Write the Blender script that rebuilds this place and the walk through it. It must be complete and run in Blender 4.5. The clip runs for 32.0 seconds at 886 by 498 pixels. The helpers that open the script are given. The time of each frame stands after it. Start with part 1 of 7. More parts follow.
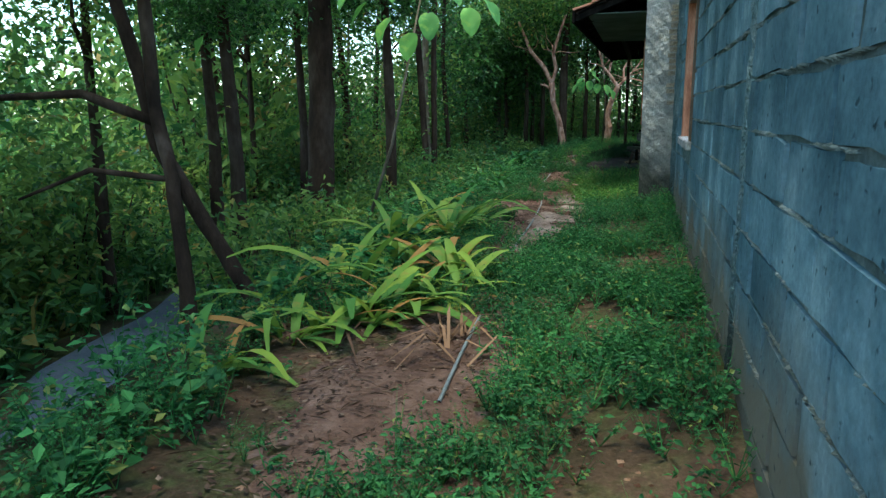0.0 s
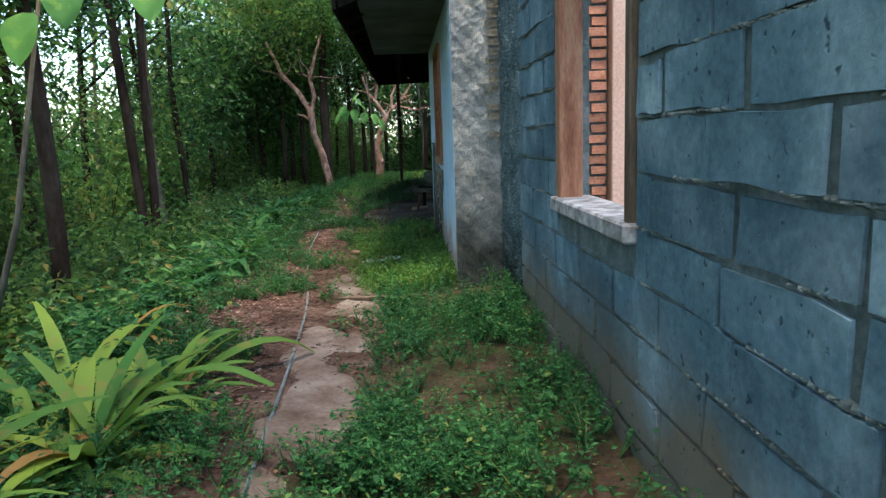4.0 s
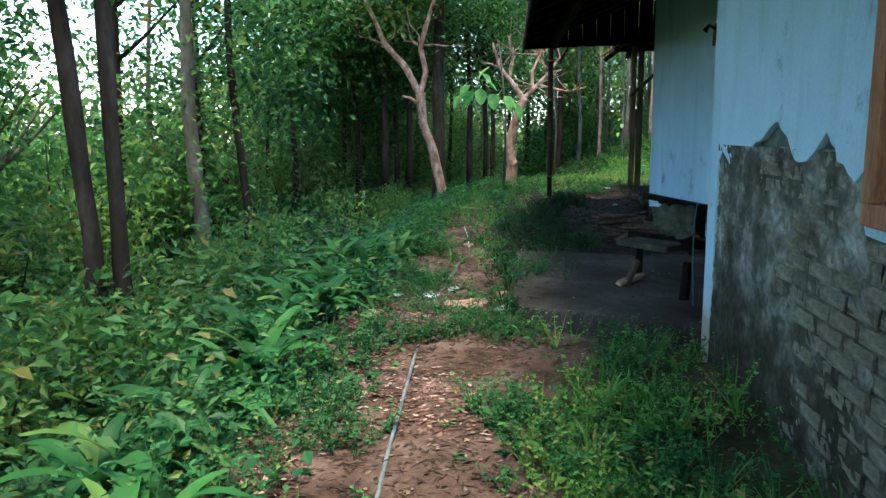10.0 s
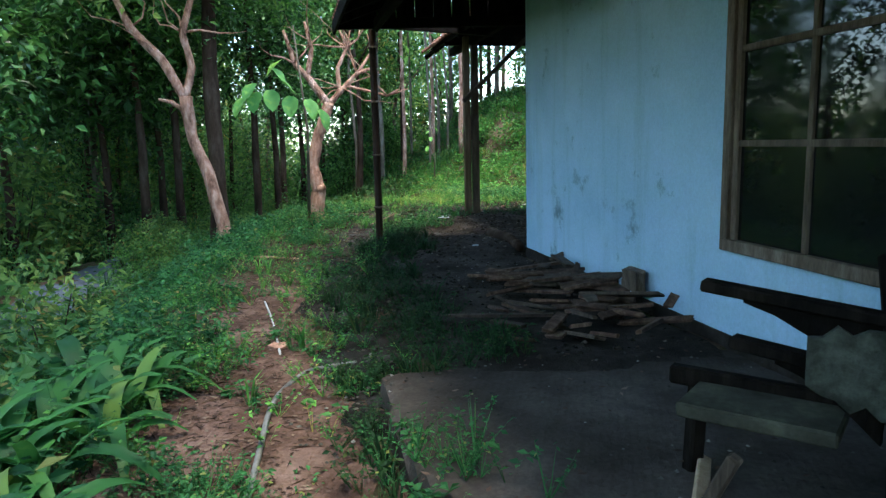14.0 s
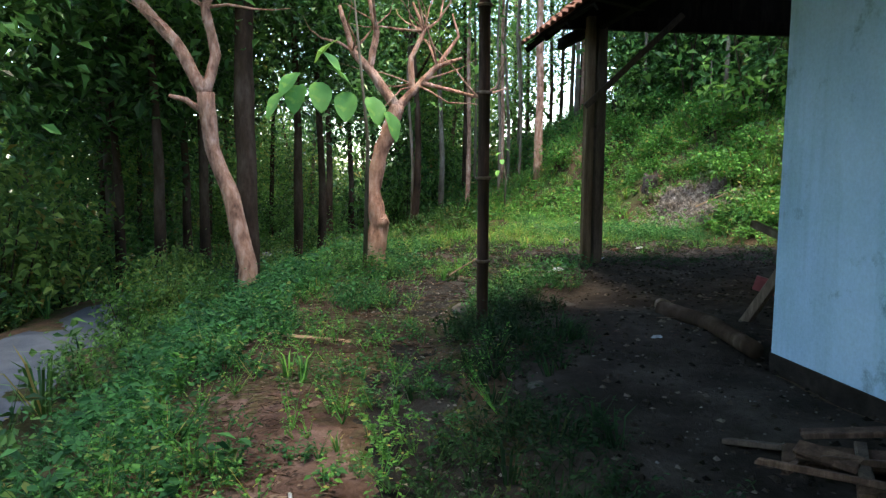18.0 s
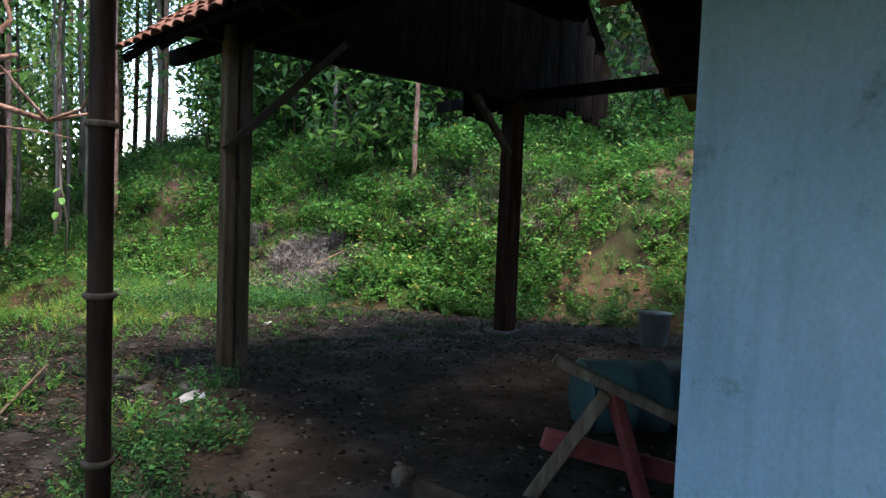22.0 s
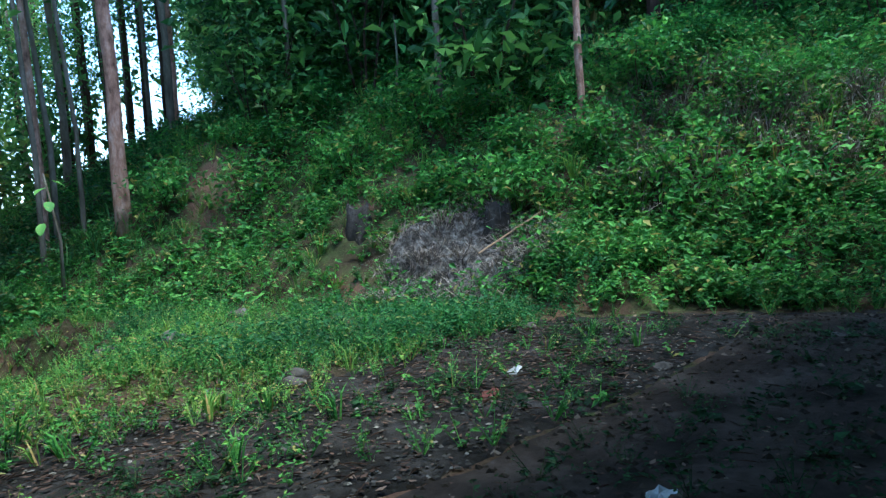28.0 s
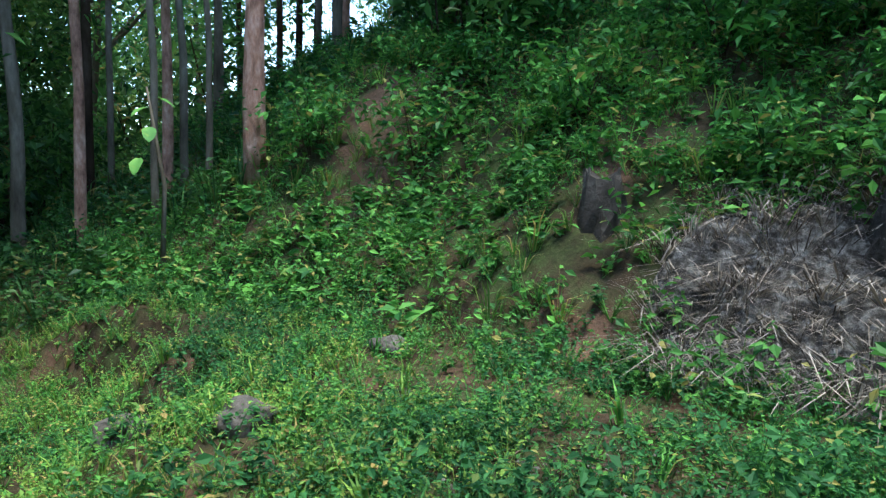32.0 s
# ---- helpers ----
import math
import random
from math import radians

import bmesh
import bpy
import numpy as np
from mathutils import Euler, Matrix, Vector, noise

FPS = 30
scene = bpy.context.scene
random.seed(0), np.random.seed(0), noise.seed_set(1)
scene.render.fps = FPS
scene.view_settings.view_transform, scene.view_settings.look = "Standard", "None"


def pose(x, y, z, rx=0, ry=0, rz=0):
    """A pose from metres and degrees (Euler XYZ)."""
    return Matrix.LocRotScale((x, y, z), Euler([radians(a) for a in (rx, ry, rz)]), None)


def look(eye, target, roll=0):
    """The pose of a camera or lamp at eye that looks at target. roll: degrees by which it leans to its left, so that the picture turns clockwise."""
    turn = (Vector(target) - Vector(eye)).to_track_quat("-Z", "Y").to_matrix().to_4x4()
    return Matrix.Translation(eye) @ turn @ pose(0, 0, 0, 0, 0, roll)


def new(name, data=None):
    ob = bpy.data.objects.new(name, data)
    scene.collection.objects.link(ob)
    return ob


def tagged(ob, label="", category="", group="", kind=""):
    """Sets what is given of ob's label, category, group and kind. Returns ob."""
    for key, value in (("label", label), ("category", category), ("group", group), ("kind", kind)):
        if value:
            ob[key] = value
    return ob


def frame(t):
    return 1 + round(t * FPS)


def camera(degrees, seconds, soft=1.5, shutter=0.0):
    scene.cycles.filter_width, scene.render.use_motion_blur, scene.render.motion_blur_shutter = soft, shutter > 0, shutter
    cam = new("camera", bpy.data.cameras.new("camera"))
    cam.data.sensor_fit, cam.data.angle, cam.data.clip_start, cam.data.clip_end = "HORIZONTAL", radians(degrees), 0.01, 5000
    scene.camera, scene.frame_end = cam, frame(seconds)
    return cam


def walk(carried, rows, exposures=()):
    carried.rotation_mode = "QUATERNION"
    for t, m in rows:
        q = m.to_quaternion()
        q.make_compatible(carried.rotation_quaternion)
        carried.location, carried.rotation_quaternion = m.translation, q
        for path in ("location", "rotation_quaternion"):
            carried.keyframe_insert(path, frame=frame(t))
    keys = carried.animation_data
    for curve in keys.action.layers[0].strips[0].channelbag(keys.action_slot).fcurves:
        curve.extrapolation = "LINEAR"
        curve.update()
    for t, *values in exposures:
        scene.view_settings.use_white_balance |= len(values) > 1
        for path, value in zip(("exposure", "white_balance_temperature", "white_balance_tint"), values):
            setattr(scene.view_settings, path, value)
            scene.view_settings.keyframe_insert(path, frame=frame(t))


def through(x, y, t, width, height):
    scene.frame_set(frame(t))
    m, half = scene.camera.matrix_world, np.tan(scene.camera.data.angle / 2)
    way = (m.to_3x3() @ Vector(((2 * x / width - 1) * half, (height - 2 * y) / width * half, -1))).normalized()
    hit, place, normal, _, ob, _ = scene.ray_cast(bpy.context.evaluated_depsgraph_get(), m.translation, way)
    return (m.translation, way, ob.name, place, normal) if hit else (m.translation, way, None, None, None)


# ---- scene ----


def at_eye(x, y, z, yaw, pitch, roll):
    """The camera's pose: turned left by yaw from +y, up by pitch, leaning by roll, in degrees."""
    return pose(x, y, z, 0, 0, yaw) @ pose(0, 0, 0, 90 + pitch) @ pose(0, 0, 0, 0, 0, roll)


cam = camera(65.0, 32.0, soft=1.4)
EXPOSURES = [(0, 2.28, 6050, -7), (2, 2.30, 6150, 5), (3, 2.36, 5700, -5), (4, 2.54, 6500, 8), (7, 2.92, 6450, 1), (8, 3.06, 6800, 14), (9, 3.26, 7200, 14), (10, 3.12, 6050, 1), (11, 3.16, 6250, 10), (12, 3.14, 5750, 6), (13, 3.2, 6000, 4), (16, 3.36, 6250, 6), (18, 3.15, 6900, 10), (20, 2.95, 6650, 11), (22, 2.90, 6600, 16), (23, 2.42, 5750, 2), (24, 2.6, 5850, 3), (25, 2.66, 5500, -2), (28, 2.56, 5100, 0), (30, 2.52, 5250, -1), (32, 2.62, 5650, 3)]
PATH = [
    (0, at_eye(-0.419, -2.786, 1.338, 15.79, -11.31, -0.43)),
    (0.5, at_eye(-0.541, -2.347, 1.312, 11.45, -11.37, -1.50)),
    (1, at_eye(-0.699, -1.928, 1.313, 11.10, -10.87, -1.09)),
    (1.5, at_eye(-0.826, -1.546, 1.342, 5.68, -10.82, -1.42)),
    (2, at_eye(-0.840, -1.078, 1.365, 2.37, -11.07, -3.40)),
    (2.5, at_eye(-0.867, -0.553, 1.380, 2.18, -10.88, -3.41)),
    (3, at_eye(-0.923, 0.010, 1.413, -0.96, -10.36, -3.15)),
    (3.5, at_eye(-0.863, 0.559, 1.429, -2.81, -9.45, -2.73)),
    (4, at_eye(-0.861, 1.055, 1.403, -3.07, -9.19, -1.99)),
    (4.5, at_eye(-0.899, 1.638, 1.441, -5.02, -8.03, -0.54)),
    (6.5, at_eye(-0.964, 3.550, 1.413, -2.51, -9.97, -1.33)),
    (7, at_eye(-1.002, 4.108, 1.436, -1.59, -9.88, -0.94)),
    (7.5, at_eye(-1.180, 4.717, 1.474, -1.54, -9.54, -0.68)),
    (8, at_eye(-1.267, 5.184, 1.449, -1.46, -9.49, -1.19)),
    (8.5, at_eye(-1.316, 5.741, 1.467, 2.80, -9.61, -1.57)),
    (9, at_eye(-1.454, 6.374, 1.437, 3.34, -9.74, -1.30)),
    (9.5, at_eye(-1.524, 6.831, 1.410, 1.54, -9.74, -1.54)),
    (10, at_eye(-1.577, 7.396, 1.411, 5.69, -9.57, -0.77)),
    (10.5, at_eye(-1.772, 8.139, 1.297, 7.07, -8.92, -0.62)),
    (11, at_eye(-1.798, 8.444, 1.315, 1.92, -8.97, -1.30)),
    (11.5, at_eye(-1.784, 8.867, 1.342, 2.06, -8.70, -1.89)),
    (12, at_eye(-1.841, 9.445, 1.316, 1.85, -8.32, -1.18)),
    (12.5, at_eye(-1.841, 9.809, 1.358, -5.19, -8.51, -1.24)),
    (13, at_eye(-1.829, 10.222, 1.373, -5.55, -8.61, -1.18)),
    (13.5, at_eye(-1.861, 10.763, 1.370, -6.14, -8.73, -1.40)),
    (15.5, at_eye(-2.144, 11.756, 1.565, -35.28, -6.65, 0.92)),
    (16, at_eye(-2.207, 12.346, 1.539, -26.00, -6.81, -0.41)),
    (16.5, at_eye(-2.134, 12.950, 1.480, -17.30, -6.02, 1.13)),
    (17, at_eye(-2.190, 13.483, 1.348, -13.34, -5.96, 1.37)),
    (17.5, at_eye(-2.174, 13.975, 1.335, -11.97, -6.63, 0.57)),
    (18, at_eye(-2.035, 14.594, 1.341, -8.41, -6.57, 0.16)),
    (18.5, at_eye(-1.974, 15.134, 1.324, -6.99, -6.34, 0.29)),
    (19, at_eye(-1.996, 15.600, 1.336, -8.69, -5.85, -0.08)),
    (19.5, at_eye(-1.881, 15.815, 1.364, -17.32, -5.94, 0.70)),
    (20, at_eye(-1.851, 16.007, 1.521, -26.68, -5.99, 2.09)),
    (20.5, at_eye(-1.975, 16.264, 1.657, -37.62, -5.05, 3.09)),
    (21, at_eye(-1.964, 16.588, 1.644, -41.53, -4.34, 2.71)),
    (21.5, at_eye(-1.854, 16.879, 1.691, -42.78, -4.06, 2.24)),
    (22, at_eye(-1.782, 17.176, 1.657, -43.18, -3.21, 2.19)),
    (22.5, at_eye(-1.912, 17.570, 1.463, -43.25, -2.53, 2.77)),
    (23, at_eye(-2.014, 18.100, 1.378, -41.83, -2.55, 1.83)),
    (23.5, at_eye(-1.922, 18.758, 1.321, -39.43, -2.28, 0.42)),
    (24, at_eye(-1.892, 19.310, 1.273, -37.39, -1.97, 0.42)),
    (24.5, at_eye(-1.910, 19.676, 1.274, -37.97, -1.87, -0.28)),
    (25, at_eye(-1.782, 20.099, 1.260, -38.03, -2.00, -2.04)),
    (25.5, at_eye(-1.591, 20.470, 1.262, -39.68, -2.29, -2.71)),
    (27.5, at_eye(-0.715, 22.289, 1.103, -43.94, -2.58, -3.94)),
    (28, at_eye(-0.499, 22.711, 1.121, -44.24, -3.36, -4.12)),
    (28.5, at_eye(-0.211, 23.274, 1.120, -40.97, -3.10, -3.68)),
    (29, at_eye(0.050, 23.822, 1.110, -40.00, -2.75, -1.27)),
    (29.5, at_eye(0.297, 24.180, 1.110, -41.63, -5.16, -0.85)),
    (30, at_eye(0.503, 24.544, 1.139, -40.48, -6.87, 0.68)),
    (30.5, at_eye(0.734, 24.988, 1.170, -38.39, -7.35, 1.51)),
    (31, at_eye(1.023, 25.305, 1.247, -37.23, -7.91, 1.22)),
    (31.5, at_eye(1.254, 25.602, 1.251, -34.76, -7.77, 0.99)),
    (32, at_eye(1.384, 26.086, 1.226, -30.60, -6.40, 1.02)),
]
walk(cam, PATH, EXPOSURES)

# ---- light ----
world = bpy.data.worlds.new("world")
scene.world = world
world.use_nodes = True
wn = world.node_tree
sky = wn.nodes.new("ShaderNodeTexSky")
sky.sky_type, sky.sun_disc = "NISHITA", False
sky.sun_elevation, sky.sun_rotation = radians(80), radians(170)
sky.air_density, sky.dust_density = 1.0, 1.0
wn.links.new(sky.outputs[0], wn.nodes["Background"].inputs[0])
wn.nodes["Background"].inputs[1].default_value = 0.15
sun = new("sun", bpy.data.lights.new("sun", "SUN"))
sun.data.energy, sun.data.angle, sun.data.color = 1.3, radians(22), (1.0, 0.86, 0.66)
sun.matrix_world = look((1.2, 7, 40), (0, 14, 0))


# ---- materials ----
def material(name, rough=0.8, metal=0.0):
    m = bpy.data.materials.new(name)
    m.use_nodes = True
    b = m.node_tree.nodes["Principled BSDF"]
    b.inputs["Roughness"].default_value, b.inputs["Metallic"].default_value = rough, metal
    b.inputs["Specular IOR Level"].default_value = 0.06 if rough >= 0.9 else 0.2
    return m, m.node_tree, b


def link(tree, a, b):
    tree.links.new(a, b)


def where(tree, scale=1.0, stretch=(1, 1, 1), placed=False):
    """Object coordinates, scaled; placed: the place in the world, so that marks run on from piece to piece."""
    co = tree.nodes.new("ShaderNodeNewGeometry") if placed else tree.nodes.new("ShaderNodeTexCoord")
    mp = tree.nodes.new("ShaderNodeMapping")
    mp.inputs["Scale"].default_value = [scale * s for s in stretch]
    link(tree, co.outputs["Position" if placed else "Object"], mp.inputs["Vector"])
    return mp.outputs[0]


def grain(tree, scale, detail=6, rough=0.6, stretch=(1, 1, 1), distort=0.0, placed=False):
    n = tree.nodes.new("ShaderNodeTexNoise")
    n.inputs["Scale"].default_value, n.inputs["Detail"].default_value = scale, detail
    n.inputs["Roughness"].default_value, n.inputs["Distortion"].default_value = rough, distort
    link(tree, where(tree, 1.0, stretch, placed), n.inputs["Vector"])
    return n.outputs["Fac"]


def ramp(tree, fac, stops):
    r = tree.nodes.new("ShaderNodeValToRGB")
    while len(r.color_ramp.elements) < len(stops):
        r.color_ramp.elements.new(0.5)
    for e, (p, c) in zip(r.color_ramp.elements, stops):
        e.position = p
        e.color = (*c, 1) if len(c) == 3 else c
    link(tree, fac, r.inputs[0])
    return r.outputs[0]


def blend(tree, fac, a, b, mode="MIX"):
    m = tree.nodes.new("ShaderNodeMix")
    m.data_type, m.blend_type = "RGBA", mode
    for socket, v in ((m.inputs["Factor"], fac), (m.inputs["A"], a), (m.inputs["B"], b)):
        if isinstance(v, (int, float)):
            socket.default_value = v
        elif isinstance(v, tuple):
            socket.default_value = (*v, 1)
        else:
            link(tree, v, socket)
    return m.outputs["Result"]


def relief(tree, bsdf, height, strength=0.4, distance=0.01):
    b = tree.nodes.new("ShaderNodeBump")
    b.inputs["Strength"].default_value, b.inputs["Distance"].default_value = strength, distance
    link(tree, height, b.inputs["Height"])
    link(tree, b.outputs[0], bsdf.inputs["Normal"])


def splash(t, c, top, colour, amount=0.8):
    """Earth and algae splashed up a wall from the ground, with a ragged upper edge."""
    geo = t.nodes.new("ShaderNodeNewGeometry")
    sep = t.nodes.new("ShaderNodeSeparateXYZ")
    link(t, geo.outputs["Position"], sep.inputs[0])
    n = t.nodes.new("ShaderNodeTexNoise")
    n.inputs["Scale"].default_value, n.inputs["Detail"].default_value = 2.2, 8
    link(t, geo.outputs["Position"], n.inputs["Vector"])
    low = t.nodes.new("ShaderNodeMath")
    low.operation = "MULTIPLY_ADD"
    link(t, n.outputs["Fac"], low.inputs[0])
    low.inputs[1].default_value = -0.8
    link(t, sep.outputs["Z"], low.inputs[2])
    return blend(t, ramp(t, low.outputs[0], [(0.0, (amount,) * 3), (max(top * 0.4, 0.02), (amount * 0.5,) * 3), (top + 0.1, (0, 0, 0))]), c, colour)


def mixed(name, colours, scale, rough=0.85, bump=0.4, depth=0.01, fine=None, stretch=(1, 1, 1), vary=0.0, metal=0.0, dirt=None, placed=False, pebbles=0, pits=False):
    """A surface of two scales of noise between some colours; vary: how far single pieces differ."""
    m, t, b = material(name, rough, metal)
    big = grain(t, scale, stretch=stretch, placed=placed)
    n = len(colours)
    c = ramp(t, big, [(0.28 + 0.44 * i / max(n - 1, 1), col) for i, col in enumerate(colours)])
    small = grain(t, fine or scale * 9, 8, 0.7, stretch, placed=placed)
    c = blend(t, 0.75, c, ramp(t, small, [(0.3, (0.62, 0.62, 0.62)), (0.7, (1.25, 1.25, 1.25))]), "MULTIPLY")
    if vary:
        info = t.nodes.new("ShaderNodeObjectInfo")
        c = blend(t, 1.0, c, ramp(t, info.outputs["Random"], [(0, (1 - vary,) * 3), (1, (1 + vary,) * 3)]), "MULTIPLY")
    if dirt:
        c = splash(t, c, *dirt)
    if pits:
        hole = grain(t, 24, 2, 0.5, placed=placed)
        # Pits are darkened in colour too, for the shade inside them.
        c = blend(t, ramp(t, hole, [(0.27, (0.75, 0.75, 0.75)), (0.33, (0, 0, 0))]), c, tuple(0.3 * q for q in colours[0]))
        small = blend(t, ramp(t, hole, [(0.27, (1, 1, 1)), (0.35, (0, 0, 0))]), small, (0, 0, 0))
    if pebbles:
        v = t.nodes.new("ShaderNodeTexVoronoi")
        v.inputs["Scale"].default_value = pebbles
        v.inputs["Randomness"].default_value = 1.0
        link(t, where(t, 1.0, (1, 1, 1), True), v.inputs["Vector"])
        lump = ramp(t, v.outputs["Distance"], [(0.1, (1, 1, 1)), (0.75, (0, 0, 0))])
        # Gaps between lumps painted darker and tops lighter, as relief shade.
        c = blend(t, 0.5, c, ramp(t, lump, [(0.0, (0.62, 0.62, 0.62)), (0.7, (1.1, 1.1, 1.1))]), "MULTIPLY")
        small = blend(t, 0.35, lump, small)
    link(t, c, b.inputs["Base Color"])
    relief(t, b, small, bump, depth)
    return m


def leafy(name, dark, light, dry=None, gloss=0.45, through=0.35, dry_share=0.06, single=False):
    """Leaves: each differs, light comes through, a share is dry; single: each leaf is an object."""
    m, t, b = material(name, gloss)
    geo = t.nodes.new("ShaderNodeNewGeometry")
    stops = [(0.0, dark), (0.55, tuple((a + c) / 2 for a, c in zip(dark, light))), (1 - dry_share - 0.03, light)]
    if dry:
        stops.append((1 - dry_share, dry))
    info = t.nodes.new("ShaderNodeObjectInfo")
    c = ramp(t, info.outputs["Random"] if single else geo.outputs["Random Per Island"], stops)
    if single:
        c = blend(t, ramp(t, grain(t, 5, 4), [(0.56, (0, 0, 0)), (0.68, (0.8, 0.8, 0.8))]), c, dry or light)
    # Cool dark and warm bright patches put shade and sunlight into the colour.
    c = blend(t, 0.6, c, ramp(t, grain(t, 0.9, 3), [(0.3, (0.4, 0.45, 0.48)), (0.7, (1.5, 1.42, 1.2))]), "MULTIPLY")
    link(t, c, b.inputs["Base Color"])
    tr = t.nodes.new("ShaderNodeBsdfTranslucent")
    link(t, c, tr.inputs[0])
    mx = t.nodes.new("ShaderNodeMixShader")
    mx.inputs[0].default_value = through
    link(t, b.outputs[0], mx.inputs[1])
    link(t, tr.outputs[0], mx.inputs[2])
    link(t, mx.outputs[0], t.nodes["Material Output"].inputs[0])
    return m


M_DARK_LEAF = leafy("dark_tree_leaves", (0.014, 0.05, 0.02), (0.11, 0.26, 0.075), gloss=0.3, through=0.3)
M_TREE_LEAF = leafy("forest_leaves", (0.02, 0.075, 0.024), (0.14, 0.3, 0.07), gloss=0.35, through=0.45)
# Paler copy of the forest leaves, standing in for sunlight on them.
M_TREE_LEAF2 = leafy("pale_sunlit_leaves", (0.05, 0.13, 0.04), (0.26, 0.38, 0.09), (0.3, 0.24, 0.07), gloss=0.5, through=0.45)
M_BUSH = leafy("bush_leaves", (0.016, 0.065, 0.024), (0.105, 0.23, 0.057), (0.2, 0.17, 0.05))
M_WEED = leafy("weed_leaves", (0.01, 0.055, 0.02), (0.06, 0.2, 0.06), (0.16, 0.2, 0.055), gloss=0.65, dry_share=0.04)
# Darker copy of the weed leaves; the eave's shade is put into the colour.
M_SHADE_WEED = leafy("shaded_weeds", (0.006, 0.022, 0.009), (0.03, 0.085, 0.028), (0.06, 0.09, 0.03), gloss=0.75, dry_share=0.04)
M_GRASS = leafy("grass_blades", (0.045, 0.135, 0.026), (0.17, 0.33, 0.07), (0.28, 0.25, 0.09), gloss=0.7, dry_share=0.06)
M_SLOPE = leafy("slope_leaves", (0.02, 0.09, 0.025), (0.135, 0.36, 0.065), (0.28, 0.27, 0.08), gloss=0.55, dry_share=0.05)
# Clods as near black as the shaded floor they lie on.
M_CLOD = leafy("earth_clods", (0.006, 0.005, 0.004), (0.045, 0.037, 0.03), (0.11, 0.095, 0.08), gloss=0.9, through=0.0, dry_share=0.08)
M_SOIL_CLOD = leafy("red_earth_crumbs", (0.03, 0.016, 0.011), (0.12, 0.062, 0.042), (0.19, 0.12, 0.085), gloss=0.95, through=0.0, dry_share=0.08)
M_STRAP = leafy("wilted_strap_leaves", (0.06, 0.17, 0.035), (0.25, 0.35, 0.05), (0.34, 0.19, 0.06), gloss=0.6, dry_share=0.12, single=True)
M_LUSH = leafy("lush_strap_leaves", (0.014, 0.072, 0.018), (0.052, 0.18, 0.037), (0.11, 0.2, 0.042), gloss=0.5, dry_share=0.06, single=True)
M_TEAK = leafy("teak_leaves", (0.10, 0.28, 0.07), (0.2, 0.44, 0.10), (0.26, 0.46, 0.09), gloss=0.55, single=True)
M_LITTER = leafy("fallen_leaves", (0.025, 0.017, 0.014), (0.1, 0.066, 0.052), (0.16, 0.118, 0.095), gloss=0.95, through=0.05, dry_share=0.1)
M_PINK_LITTER = leafy("pinkish_leaf_mould", (0.06, 0.032, 0.027), (0.2, 0.115, 0.1), (0.29, 0.2, 0.175), gloss=0.95, through=0.05, dry_share=0.12)
M_STRAW = leafy("dry_stalk_brown", (0.06, 0.032, 0.02), (0.2, 0.12, 0.075), gloss=0.8, through=0.1)
M_DRY_GRASS = leafy("sunny_dry_grass", (0.06, 0.17, 0.03), (0.26, 0.42, 0.08), (0.34, 0.27, 0.1), gloss=0.65, dry_share=0.12)
M_DEAD = leafy("dead_twigs", (0.05, 0.04, 0.034), (0.33, 0.295, 0.27), gloss=0.8, through=0.05)
M_BARK = mixed("dark_bark", [(0.013, 0.009, 0.007), (0.048, 0.031, 0.021), (0.11, 0.08, 0.06)], 3, 0.95, 0.8, 0.02, 22, (1, 1, 0.35))
# Pale bark made pinker and brighter for the warm light on it.
M_PALE_BARK = mixed("pale_bark", [(0.075, 0.042, 0.03), (0.38, 0.21, 0.145), (0.6, 0.41, 0.32)], 9, 0.9, 1.0, 0.045, 30, (1, 1, 0.4))
M_GREY_BARK = mixed("grey_bark", [(0.05, 0.04, 0.028), (0.13, 0.11, 0.08), (0.24, 0.205, 0.16)], 4, 0.9, 0.6, 0.012, 26, (1, 1, 0.3))
M_BLOCK = mixed("grey_block", [(0.04, 0.08, 0.1), (0.095, 0.16, 0.19), (0.23, 0.32, 0.35)], 1.9, 0.92, 0.9, 0.007, 34, vary=0.2, dirt=(0.3, (0.13, 0.105, 0.068), 0.85), placed=True, pits=True)
M_MORTAR = mixed("mortar", [(0.055, 0.08, 0.078), (0.125, 0.16, 0.155), (0.25, 0.285, 0.275)], 4, 0.95, 1.0, 0.02, 42, dirt=(0.3, (0.11, 0.09, 0.06), 0.85), placed=True)
M_STUCCO = mixed("rough_stucco", [(0.18, 0.185, 0.18), (0.32, 0.325, 0.31), (0.46, 0.46, 0.44)], 5, 0.95, 0.5, 0.006, 60, dirt=(0.8, (0.045, 0.047, 0.036), 0.92), placed=True, pebbles=105)
# Orange raised to carry the sunlight that falls on this brick.
M_BRICK = mixed("brick", [(0.42, 0.16, 0.09), (0.6, 0.27, 0.16), (0.66, 0.4, 0.27)], 6, 0.92, 0.7, 0.008, 50, vary=0.2)
M_ROUGHBRICK = mixed("weathered_brick", [(0.13, 0.12, 0.09), (0.26, 0.23, 0.18), (0.36, 0.34, 0.28)], 3, 0.95, 0.9, 0.015, 32, vary=0.15)
M_CHIP = leafy("stone_chips", (0.02, 0.02, 0.018), (0.085, 0.082, 0.077), (0.17, 0.165, 0.155), gloss=0.9, through=0.0, dry_share=0.1)
# Porch floor colour lowered to near black for the shade under the roofs.
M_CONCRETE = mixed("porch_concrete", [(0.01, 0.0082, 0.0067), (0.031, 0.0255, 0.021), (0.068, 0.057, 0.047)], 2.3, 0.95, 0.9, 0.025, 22)
